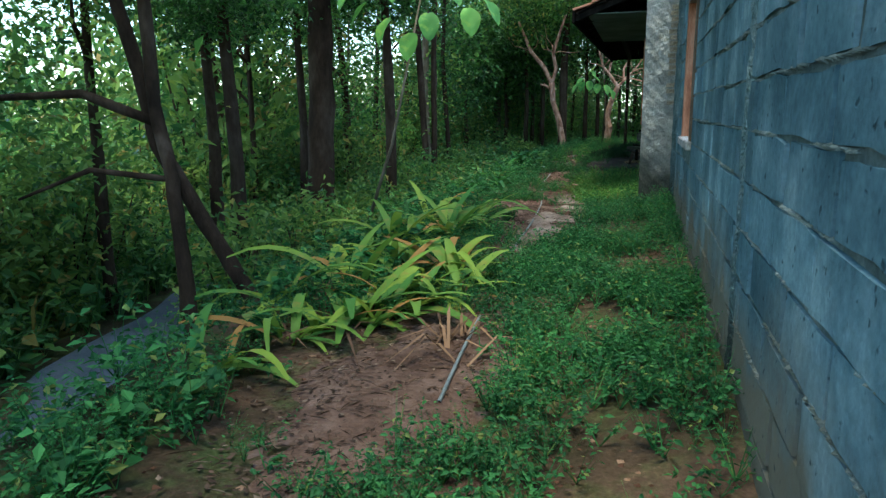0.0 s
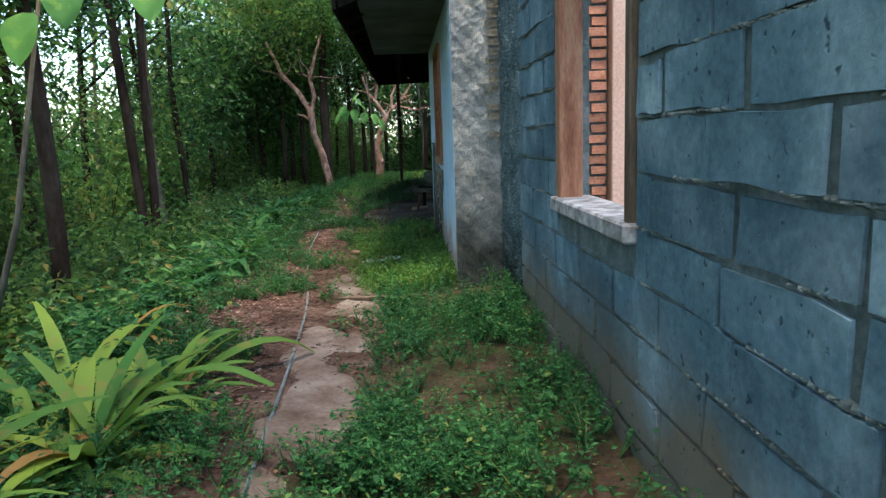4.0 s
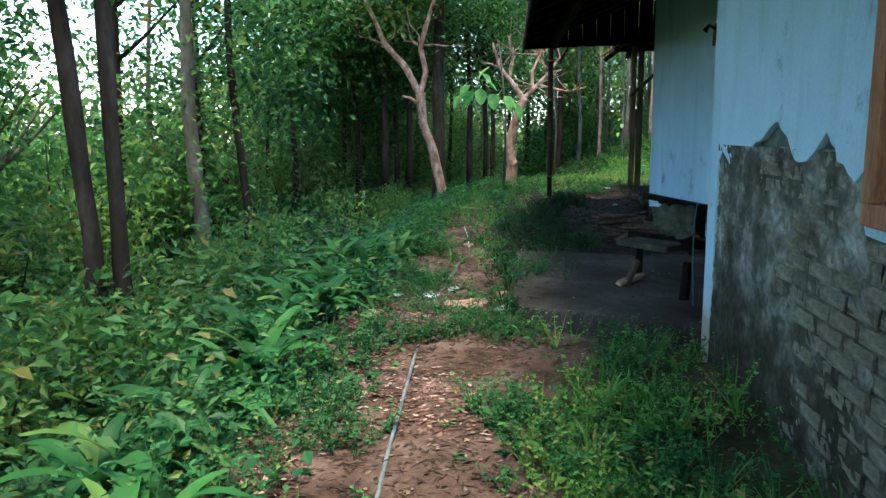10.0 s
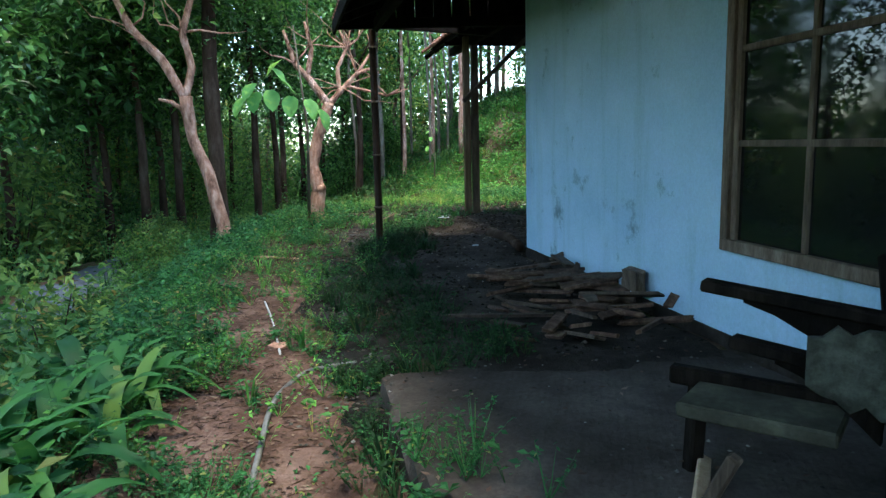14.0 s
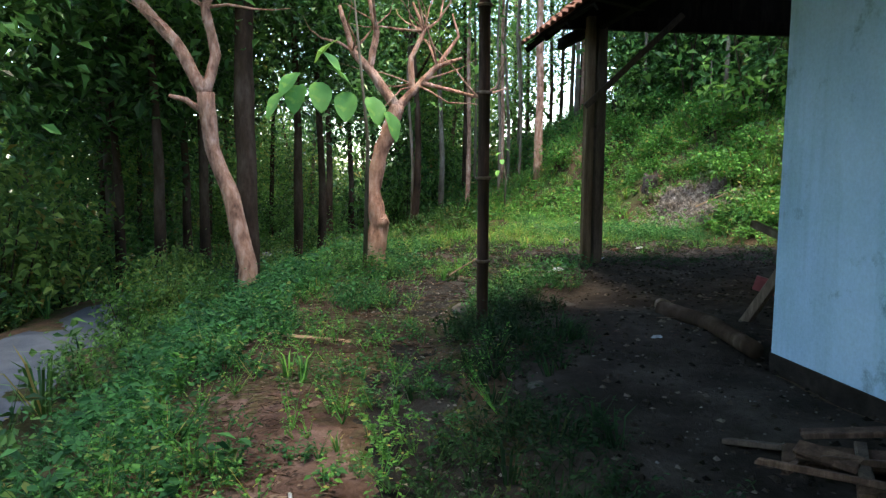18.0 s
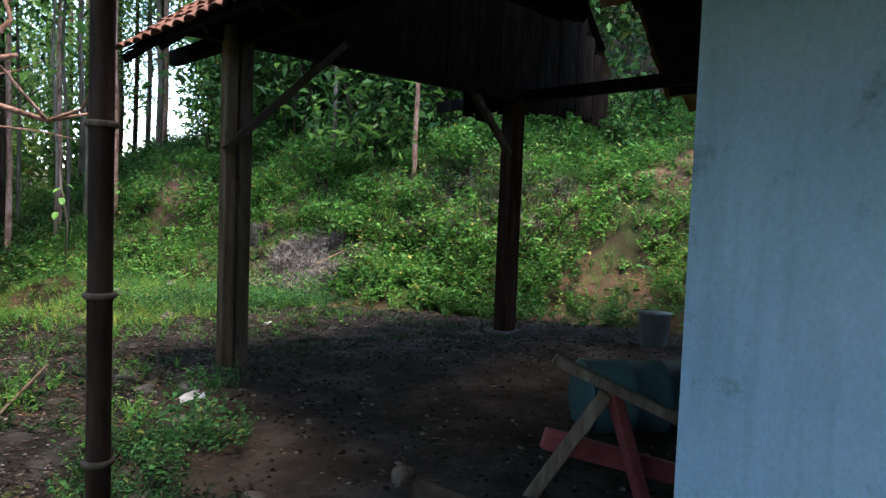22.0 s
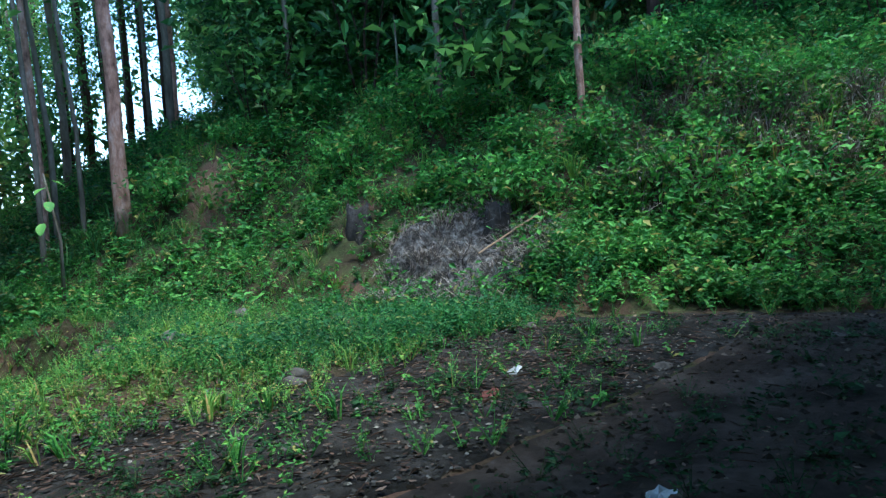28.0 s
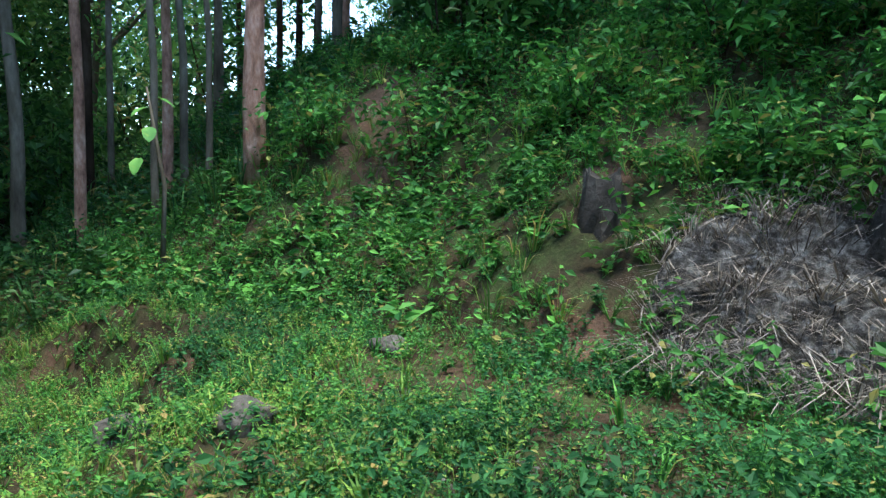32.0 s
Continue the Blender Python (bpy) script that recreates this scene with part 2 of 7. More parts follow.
M_WOOD_RED = mixed("red_brown_wood", [(0.16, 0.06, 0.03), (0.3, 0.13, 0.07), (0.36, 0.2, 0.12)], 5, 0.7, 0.4, 0.004, 40, (3, 3, 0.5))
M_WOOD_OLD = mixed("weathered_wood", [(0.055, 0.038, 0.026), (0.125, 0.09, 0.062), (0.2, 0.155, 0.115)], 5, 0.85, 0.5, 0.005, 40, (3, 3, 0.5), vary=0.25)
M_WOOD_DARK = mixed("dark_wood", [(0.025, 0.018, 0.013), (0.07, 0.05, 0.035), (0.1, 0.075, 0.055)], 5, 0.85, 0.5, 0.005, 40, (3, 3, 0.5), vary=0.25)
# Near-black copy of the dark wood, for shade under the roofs and porch.
M_WOOD_BLACK = mixed("shade_black_wood", [(0.003, 0.0025, 0.002), (0.009, 0.007, 0.0055), (0.022, 0.0175, 0.0135)], 5, 0.9, 0.5, 0.005, 40, (3, 3, 0.5), vary=0.25)
M_POST = mixed("post_wood", [(0.05, 0.033, 0.02), (0.12, 0.08, 0.05), (0.2, 0.145, 0.095)], 4, 0.9, 0.7, 0.006, 36, (3, 3, 0.35), vary=0.15)
M_PLANK = mixed("brown_firewood", [(0.032, 0.018, 0.011), (0.08, 0.046, 0.029), (0.15, 0.095, 0.063)], 5, 0.85, 0.5, 0.005, 40, (3, 3, 0.5), vary=0.35)
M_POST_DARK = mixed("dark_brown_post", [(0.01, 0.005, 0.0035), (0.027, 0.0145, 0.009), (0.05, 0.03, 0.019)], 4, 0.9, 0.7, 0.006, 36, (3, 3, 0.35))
M_WOOD_PALE = mixed("pale_cut_wood", [(0.3, 0.2, 0.12), (0.42, 0.3, 0.19)], 6, 0.8, 0.4, 0.004, 40, (3, 3, 0.5))
# Bamboo brown lowered for the shadow the post stands in.
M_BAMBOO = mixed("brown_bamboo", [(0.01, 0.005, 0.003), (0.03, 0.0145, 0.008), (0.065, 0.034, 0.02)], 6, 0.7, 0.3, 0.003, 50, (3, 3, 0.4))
M_TILE = mixed("roof_tile", [(0.10, 0.045, 0.03), (0.2, 0.095, 0.065), (0.3, 0.17, 0.12)], 4, 0.9, 0.5, 0.005, 35, vary=0.25)
M_SOFFIT = mixed("soffit_board", [(0.05, 0.06, 0.048), (0.12, 0.14, 0.115)], 2, 0.9, 0.3, 0.003, 40)
M_GREYSTONE = mixed("stone", [(0.035, 0.033, 0.029), (0.13, 0.12, 0.108)], 6, 0.9, 0.6, 0.01, 40, vary=0.2)
M_TERRACOTTA = mixed("broken_terracotta", [(0.24, 0.125, 0.09), (0.36, 0.23, 0.18)], 6, 0.9, 0.4, 0.004, 50)
M_WHITE = mixed("white_plastic", [(0.14, 0.16, 0.17), (0.5, 0.53, 0.54)], 8, 0.4, 0.5, 0.006, 40)
M_BLUEGREEN = mixed("blue_green_paint", [(0.03, 0.065, 0.07), (0.055, 0.11, 0.115)], 4, 0.5, 0.2, 0.002, 50)
M_REDPAINT = mixed("red_paint", [(0.17, 0.036, 0.036), (0.28, 0.075, 0.075)], 5, 0.6, 0.3, 0.003, 50)
M_HOSE = mixed("hose_rubber", [(0.05, 0.052, 0.05), (0.17, 0.175, 0.17)], 8, 0.6, 0.2, 0.002, 60)
M_METAL = mixed("rusty_metal", [(0.05, 0.04, 0.035), (0.14, 0.1, 0.08)], 8, 0.6, 0.3, 0.003, 50, metal=0.6)
M_ASPHALT = mixed("road_asphalt", [(0.055, 0.068, 0.09), (0.11, 0.13, 0.16)], 2, 0.9, 0.4, 0.006, 60)
# Near-black colour stands in for the lack of light indoors.
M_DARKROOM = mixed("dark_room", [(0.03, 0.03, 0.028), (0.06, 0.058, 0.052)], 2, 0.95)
M_BUCKET = mixed("pale_bucket_plastic", [(0.09, 0.105, 0.1), (0.16, 0.18, 0.17)], 5, 0.5, 0.2, 0.002, 40)


M_ROUGHCAST = mixed("blue_grey_roughcast", [(0.05, 0.09, 0.097), (0.13, 0.19, 0.2), (0.28, 0.35, 0.35)], 2.4, 0.95, 1.0, 0.032, 60, dirt=(0.35, (0.03, 0.036, 0.028), 0.9), placed=True, pebbles=48)
# Frame colour lightened in place of sun on the wood.
M_SALMON = mixed("sunlit_salmon", [(0.64, 0.4, 0.29), (0.75, 0.5, 0.38)], 4, 0.7, 0.2, 0.002, 50)
M_BLUEDOOR = mixed("blue_door_paint", [(0.22, 0.33, 0.37), (0.32, 0.45, 0.49)], 3, 0.5, 0.15, 0.002, 50)
M_TRACK = mixed("leaf_mould_path", [(0.038, 0.022, 0.017), (0.11, 0.068, 0.053), (0.2, 0.137, 0.115)], 2.6, 0.95, 1.0, 0.03, 24)
# Gravel colour lowered to take in the shade of eave and canopy.
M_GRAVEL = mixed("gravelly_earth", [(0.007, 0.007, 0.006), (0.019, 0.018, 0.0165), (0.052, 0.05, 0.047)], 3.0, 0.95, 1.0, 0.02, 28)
M_BURNT = mixed("charred_stump", [(0.012, 0.011, 0.01), (0.05, 0.045, 0.04), (0.12, 0.11, 0.1)], 4, 0.95, 0.9, 0.02, 25)


def blue_plaster(name="blue_plaster", splashed=True):
    """Pale blue painted plaster: rain stains, mould specks and a dirt splash above the ground."""
    m, t, b = material(name, 0.75)
    c = ramp(t, grain(t, 0.8, 5), [(0.3, (0.32, 0.48, 0.61)), (0.7, (0.45, 0.61, 0.75))])
    runs = grain(t, 1.0, 6, 0.65, (5, 5, 0.5))
    c = blend(t, ramp(t, runs, [(0.52, (0, 0, 0)), (0.72, (0.4, 0.4, 0.4))]), c, (0.2, 0.32, 0.35))
    mould = grain(t, 2.6, 9, 0.75)
    c = blend(t, ramp(t, mould, [(0.58, (0, 0, 0)), (0.7, (0.75, 0.75, 0.75))]), c, (0.09, 0.15, 0.17))
    if splashed:
        c = splash(t, c, 0.36, (0.4, 0.33, 0.29), 0.7)
        c = splash(t, c, 0.04, (0.27, 0.17, 0.12), 0.6)
    fine = grain(t, 60, 6)
    c = blend(t, 0.35, c, ramp(t, fine, [(0.3, (0.7, 0.7, 0.7)), (0.7, (1.2, 1.2, 1.2))]), "MULTIPLY")
    link(t, c, b.inputs["Base Color"])
    relief(t, b, fine, 0.15, 0.003)
    return m


def soil():
    """Earth, moss and leaf mould in patches."""
    m, t, b = material("soil", 0.95)
    c = ramp(t, grain(t, 0.55, 8, 0.65), [(0.3, (0.02, 0.026, 0.012)), (0.48, (0.05, 0.036, 0.024)), (0.62, (0.13, 0.08, 0.055)), (0.78, (0.22, 0.14, 0.1))])
    c = blend(t, ramp(t, grain(t, 2.4, 8, 0.7), [(0.45, (0, 0, 0)), (0.62, (0.8, 0.8, 0.8))]), c, (0.05, 0.075, 0.025))
    fine = grain(t, 34, 9, 0.75)
    c = blend(t, 0.9, c, ramp(t, fine, [(0.3, (0.45, 0.43, 0.4)), (0.55, (1, 1, 1)), (0.72, (1.7, 1.6, 1.5))]), "MULTIPLY")
    link(t, c, b.inputs["Base Color"])
    relief(t, b, fine, 0.8, 0.02)
    return m


def glass():
    m, t, b = material("window_glass", 0.06)
    # Opaque near-black base stands in for the unlit room behind the pane.
    b.inputs["Base Color"].default_value = (0.008, 0.009, 0.009, 1)
    b.inputs["Specular IOR Level"].default_value = 0.4
    link(t, ramp(t, grain(t, 3, 4), [(0.4, (0.02, 0.02, 0.02)), (0.7, (0.12, 0.12, 0.12))]), b.inputs["Roughness"])
    return m


M_BLUE, M_PORCH_BLUE, M_SOIL, M_GLASS = blue_plaster(), blue_plaster("porch_blue_plaster", False), soil(), glass()


# ---- builders ----
def mesh_of(name, verts, faces, mat, smooth=False):
    """A mesh from arrays; faces all of one corner count."""
    me = bpy.data.meshes.new(name)
    verts, faces = np.asarray(verts, np.float32), np.asarray(faces, np.int32)
    n, k = faces.shape
    me.vertices.add(len(verts))
    me.vertices.foreach_set("co", verts.ravel())
    me.loops.add(n * k)
    me.loops.foreach_set("vertex_index", faces.ravel())
    me.polygons.add(n)
    me.polygons.foreach_set("loop_start", np.arange(0, n * k, k, dtype=np.int32))
    me.polygons.foreach_set("use_smooth", np.full(n, smooth))
    me.update(calc_edges=True)
    me.materials.append(mat)
    return me


def part(name, bm, mat, parent=None, label="", smooth=False):
    """Links a bmesh as one mesh object, under a thing or alone."""
    me = bpy.data.meshes.new(name)
    bm.to_mesh(me)
    bm.free()
    me.materials.append(mat)
    if smooth:
        me.polygons.foreach_set("use_smooth", np.full(len(me.polygons), True))
    ob = new(name, me)
    ob.parent = parent
    if label:
        ob["label"] = label
    return ob


def held(name, me, parent, m=None, label=""):
    """Links a ready mesh as a part."""
    ob = new(name, me)
    ob.parent = parent
    if m is not None:
        ob.matrix_basis = m
    if label:
        ob["label"] = label
    return ob


def thing(name, m, label, category, group="", kind=""):
    e = new(name)
    e.empty_display_size = 0.1
    e.matrix_basis = m
    return tagged(e, label, category, group, kind)


def box(bm, x0, x1, y0, y1, z0, z1, bevel=0.0, m=None):
    r = bmesh.ops.create_cube(bm, size=1)
    vs = r["verts"]
    bmesh.ops.transform(bm, verts=vs, matrix=Matrix.Translation(((x0 + x1) / 2, (y0 + y1) / 2, (z0 + z1) / 2)) @ Matrix.Diagonal((x1 - x0, y1 - y0, z1 - z0, 1)))
    if bevel:
        es = list({e for v in vs for e in v.link_edges})
        out = bmesh.ops.bevel(bm, geom=es, offset=bevel, segments=1, affect="EDGES")
        vs = list({v for f in out["faces"] for v in f.verts} | {v for v in vs if v.is_valid})
    if m is not None:
        bmesh.ops.transform(bm, verts=vs, matrix=m)
    return vs


def bar(bm, a, b, w, h, bevel=0.004, roll=0.0):
    """A squared stick from a to b, w wide, h high."""
    a, b = Vector(a), Vector(b)
    d = b - a
    q = d.to_track_quat("X", "Z").to_matrix().to_4x4()
    box(bm, 0, d.length, -w / 2, w / 2, -h / 2, h / 2, bevel, Matrix.Translation(a) @ q @ pose(0, 0, 0, roll))


def tube(bm, points, radii, sides=8, cap=True):
    """A tapered tube along points."""
    rings, n = [], len(points)
    pts = [Vector(p) for p in points]
    for i, p in enumerate(pts):
        d = (pts[min(i + 1, n - 1)] - pts[max(i - 1, 0)]).normalized()
        u = d.cross(Vector((0.31, 0.95, 0.05))).normalized()
        v = d.cross(u)
        rings.append([bm.verts.new(p + (u * math.cos(a) + v * math.sin(a)) * radii[i]) for a in (2 * math.pi * k / sides for k in range(sides))])
    for a, b in zip(rings, rings[1:]):
        for k in range(sides):
            bm.faces.new((a[k], a[(k + 1) % sides], b[(k + 1) % sides], b[k]))
    if cap:
        bm.faces.new(rings[0][::-1])
        bm.faces.new(rings[-1])


def fresh():
    return bmesh.new()


rng = np.random.default_rng(7)


def fold(v, stretch=1.0):
    """Cheap smooth noise for arrays of (x, y)."""
    x, y = v[..., 0] * stretch, v[..., 1] * stretch
    return (np.sin(x * 1.7 + 1.3 * np.sin(y * 0.9)) + np.sin(y * 2.1 + 1.1 * np.sin(x * 1.3 + 2)) + 0.6 * np.sin(3.7 * x + 2.9 * y + 1)) / 2.6


def road_x(y):
    return np.interp(y, [-20, 0, 1.2, 2.8, 5, 10, 18, 24, 28, 33, 40, 60], [-3.6, -4.6, -4.85, -5.25, -5.75, -6.25, -6.35, -6.15, -5.8, -4.3, -2.2, 4])


def foot_x(y):
    return np.interp(y, [-20, 16, 22, 25, 28, 30, 31.5, 33.4, 36, 40, 60], [12, 8.5, 6.9, 6.0, 4.65, 3.8, 3.2, 2.1, 1.5, 0.8, -2])


def ground_z(x, y):
    """Height of the ground: a level walk, a bank down to a lane, a hill beyond the yard."""
    x, y = np.asarray(x, float), np.asarray(y, float)
    p = np.stack([x, y], -1)
    z = 0.04 * fold(p, 1.1) + 0.02 * fold(p, 3.7)
    z = z + 0.16 * np.clip((x + 0.9) / 0.9, 0, 1) * (y < 11.5)
    lane = road_x(y)
    edge = np.interp(y, [-20, 8, 16, 20, 24, 26, 27.5, 29, 31, 33, 40], [-2.9, -2.9, -3.0, -2.7, -2.3, -1.4, 0.3, 1.7, 2.7, 2.2, 2.5])
    scarp = 0.7 * np.clip((y - 26.5) / 2, 0, 1) * np.clip((36 - y) / 3, 0, 1)
    u = np.clip((edge - x + 0.3 * fold(p, 1.7)) / 0.8, 0, 1)
    z = z - scarp * u * u * (3 - 2 * u)
    t = np.clip((edge - x) / np.maximum(edge - (lane + 1.15), 0.3), 0, 1)
    z = z - (1.2 - scarp) * t * t * (3 - 2 * t)
    z = z - 0.16 * np.clip(lane - 1.3 - x, 0, 60) - 0.35 * np.clip(lane - 1.3 - x, 0, 1.2)
    z = z - np.clip(0.3 * (y - 41), 0, 8) * np.clip((foot_x(y) + 8 - x) / 4, 0, 1)
    d = np.clip(x - foot_x(y) + 0.35 * fold(p, 0.9), 0, None)
    rise = np.where(d < 1.6, 0.55 * d, np.where(d < 3.2, 0.88 + 0.95 * (d - 1.6), 2.4 + 0.5 * (d - 3.2)))
    z = z + np.interp(y, [36, 46], [1, 0.3]) * np.where(d < 0.6, rise * d / 0.6, rise) + 0.08 * np.minimum(d, 1.5) * fold(p, 2.3)
    z = z + 0.14 * np.clip((x - np.interp(y, [19, 21, 22.5, 24], [-1.6, -1.0, 0.0, 0.7])) / 0.6, 0, 1) * np.clip((y - 13.9) / 0.8, 0, 1) * np.clip((24.6 - y) / 2.4, 0, 1) * (x < 9)
    return z


def on_slab(x, y):
    """Where the concrete slab at the near end of the porch lies."""
    return (x > -1.54) & (x < 0.54) & (y > 12.4 - 0.45 * (x + 1.54)) & (y < 14.7)


def stand_z(x, y):
    """Height of what one stands on: the ground, or the slab where it is."""
    z = ground_z(x, y)
    return np.where(on_slab(np.asarray(x), np.asarray(y)), np.maximum(z, 0.152), z)


def gz(x, y):
    return float(stand_z(x, y))


# ---- ground ----
def grid(name, xs, ys, lift, mat):
    X, Y = np.meshgrid(xs, ys)
    v = np.stack([X, Y, ground_z(X, Y) + lift], -1).reshape(-1, 3)
    nx, ny = len(xs), len(ys)
    i = (np.arange(ny - 1)[:, None] * nx + np.arange(nx - 1)).ravel()
    return mesh_of(name, v, np.stack([i, i + 1, i + nx + 1, i + nx], 1), mat, True)


xs = np.concatenate([np.linspace(-600, -40, 8), np.linspace(-34, -10, 13), np.linspace(-9, 12, 150), np.linspace(13, 40, 20), np.linspace(60, 600, 6)])
ys = np.concatenate([np.linspace(-600, -30, 7), np.linspace(-20, -6, 8), np.linspace(-5, 38, 250), np.linspace(40, 80, 16), np.linspace(120, 600, 6)])
tagged(new("ground", grid("ground", xs, ys, 0, M_SOIL)), "brown soil with moss and leaf mould", "ground", kind="structure")
ry = np.linspace(-40, 60, 180)
rv, rf = [], []
for i, y in enumerate(ry):
    for k, s in enumerate((-0.85, -0.4, 0.2, 0.8)):
        x = float(road_x(y)) + s + 0.07 * math.sin(y * 1.9 + k)
        rv.append((x, y, gz(float(road_x(y)), y) + (0.03 if 0 < k < 3 else 0.012)))
    if i:
        rf += [(4 * i - 4 + k, 4 * i - 3 + k, 4 * i + 1 + k, 4 * i + k) for k in range(3)]
tagged(new("road", mesh_of("road", rv, rf, M_ASPHALT, True)), "narrow grey lane below the bank", "road", kind="structure")


# ---- house ----
def wall_x(name, x0, x1, y0, y1, z0, z1, mat, holes=(), label="", parent=None):
    """A wall along y with rectangular openings (ya, yb, za, zb)."""
    bm = fresh()
    ys = sorted({y0, y1, *[h[0] for h in holes], *[h[1] for h in holes]})
    zs = sorted({z0, z1, *[h[2] for h in holes], *[h[3] for h in holes]})
    for a, b in zip(ys, ys[1:]):
        for c, d in zip(zs, zs[1:]):
            if not any(h[0] < (a + b) / 2 < h[1] and h[2] < (c + d) / 2 < h[3] for h in holes):
                box(bm, x0, x1, a, b, c, d)
    bmesh.ops.remove_doubles(bm, verts=bm.verts[:], dist=0.0001)
    seen = {}
    for f in bm.faces:
        seen.setdefault(tuple(round(v, 3) for v in f.calc_center_median()), []).append(f)
    bmesh.ops.delete(bm, geom=[f for fs in seen.values() if len(fs) > 1 for f in fs], context="FACES_ONLY")
    ob = part(name, bm, mat, parent)
    return tagged(ob, label, "wall", kind="structure")


W1 = (3.60, 4.84, 1.05, 2.42)
W2 = (8.77, 9.79, 1.09, 2.40)
W3 = (12.1, 14.75, 0.74, 2.52)
FX, PX = -0.41, 0.54
block_wall = wall_x("wall_block", 0.005, 0.16, -9, 7.0, -0.3, 3.2, M_MORTAR, [W1], "grey concrete block wall with rough mortar joints")
front_wall = wall_x("wall_front", FX + 0.03, FX + 0.18, 7.0, 11.5, -0.3, 2.95, M_MORTAR, [W2], "pale blue plastered wall with stains and fallen plaster")
wall_x("wall_porch", PX, PX + 0.16, 11.67, 18.38, -0.3, 3.35, M_PORCH_BLUE, [W3], "pale blue plastered porch wall with mould marks")
bm = fresh()
box(bm, FX, PX + 0.16, 11.502, 11.668, -0.3, 3.2)
tagged(part("wall_porch_side", bm, M_BLUE), "pale blue plastered return wall of the porch", "wall", kind="structure")
bm = fresh()
box(bm, PX + 0.165, 7, 18.22, 18.38, -0.3, 3.6)
tagged(part("wall_end", bm, M_BLUE), "pale blue plastered end wall of the house", "wall", kind="structure")
bm = fresh()
box(bm, 6.85, 7, -9, 18.2, -0.3, 3.6)
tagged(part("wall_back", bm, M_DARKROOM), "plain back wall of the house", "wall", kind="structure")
bm = fresh()
box(bm, 0.17, 6.84, 7.03, 7.15, -0.3, 3.2)
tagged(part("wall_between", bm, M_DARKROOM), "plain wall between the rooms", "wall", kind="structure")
bm = fresh()
box(bm, 0.17, 6.84, -9, -8.85, -0.3, 3.2)
tagged(part("wall_south", bm, M_DARKROOM), "plain end wall of the block building", "wall", kind="structure")
bm = fresh()
box(bm, -0.22, 6.84, 7.16, 18.2, 0.0, 0.1)
tagged(part("floor_house", bm, M_CONCRETE), "concrete floor inside the house, near black for its shade", "floor", kind="structure")
bm = fresh()
box(bm, 0.82, 6.84, 11.7, 18.2, 3.0, 3.04)
box(bm, -0.22, 6.84, 7.16, 11.48, 2.9, 2.94)
tagged(part("ceiling", bm, M_DARKROOM), "ceiling inside the house, near black for the unlit room", "ceiling", kind="structure")

# pillar of rough stucco where the blue wall stands out from the block wall
zz, xx = np.meshgrid(np.linspace(-0.3, 3.0, 240), np.linspace(FX - 0.012, 0.012, 40), indexing="ij")
dep = 0.012 * rng.random(zz.shape) + 0.010 * fold(np.stack([zz * 7, xx * 9], -1), 1.6) + 0.006 * np.sin(zz * 5 + xx * 9) + 0.008
v = np.stack([xx, 6.995 - dep, zz], -1).reshape(-1, 3)
i = (np.arange(239)[:, None] * 40 + np.arange(39)).ravel()
tagged(new("wall_stucco_edge", mesh_of("stucco", v, np.stack([i, i + 1, i + 41, i + 40], 1), M_STUCCO, True)), "rough grey-white stucco edge of the wall", "wall", kind="structure")
# roughcast rendered over the blocks beside it
zz, yy = np.meshgrid(np.linspace(-0.3, 3.0, 230), np.linspace(5.9, 6.99, 84), indexing="ij")
fade = np.clip((yy - 5.9) / 0.35 + 0.35 * np.sin(zz * 7) * np.cos(zz * 2.3), 0, 1)
dep = (0.016 * rng.random(zz.shape) + 0.010 * fold(np.stack([zz * 6, yy * 6], -1), 1.9) + 0.014) * fade - 0.02 * (1 - fade)
v = np.stack([-dep, yy, zz], -1).reshape(-1, 3)
i = (np.arange(229)[:, None] * 84 + np.arange(83)).ravel()
tagged(new("wall_roughcast", mesh_of("roughcast", v, np.stack([i, i + 84, i + 85, i + 1], 1), M_ROUGHCAST, True)), "blue-grey roughcast over the block wall", "wall", kind="structure")


zz, yy = np.meshgrid(np.linspace(-0.3, 3.1, 110), np.linspace(0.24, 0.44, 10), indexing="ij")
dep = 0.012 * rng.random(zz.shape) + 0.018 * np.sin((yy - 0.24) / 0.2 * math.pi) ** 0.4
v = np.stack([0.012 - dep, yy + 0.012 * np.sin(zz * 11), zz], -1).reshape(-1, 3)
i = (np.arange(109)[:, None] * 10 + np.arange(9)).ravel()
tagged(new("wall_column", mesh_of("column", v, np.stack([i, i + 10, i + 11, i + 1], 1), M_ROUGHCAST)), "rough concrete column cast into the block wall", "wall", kind="structure")


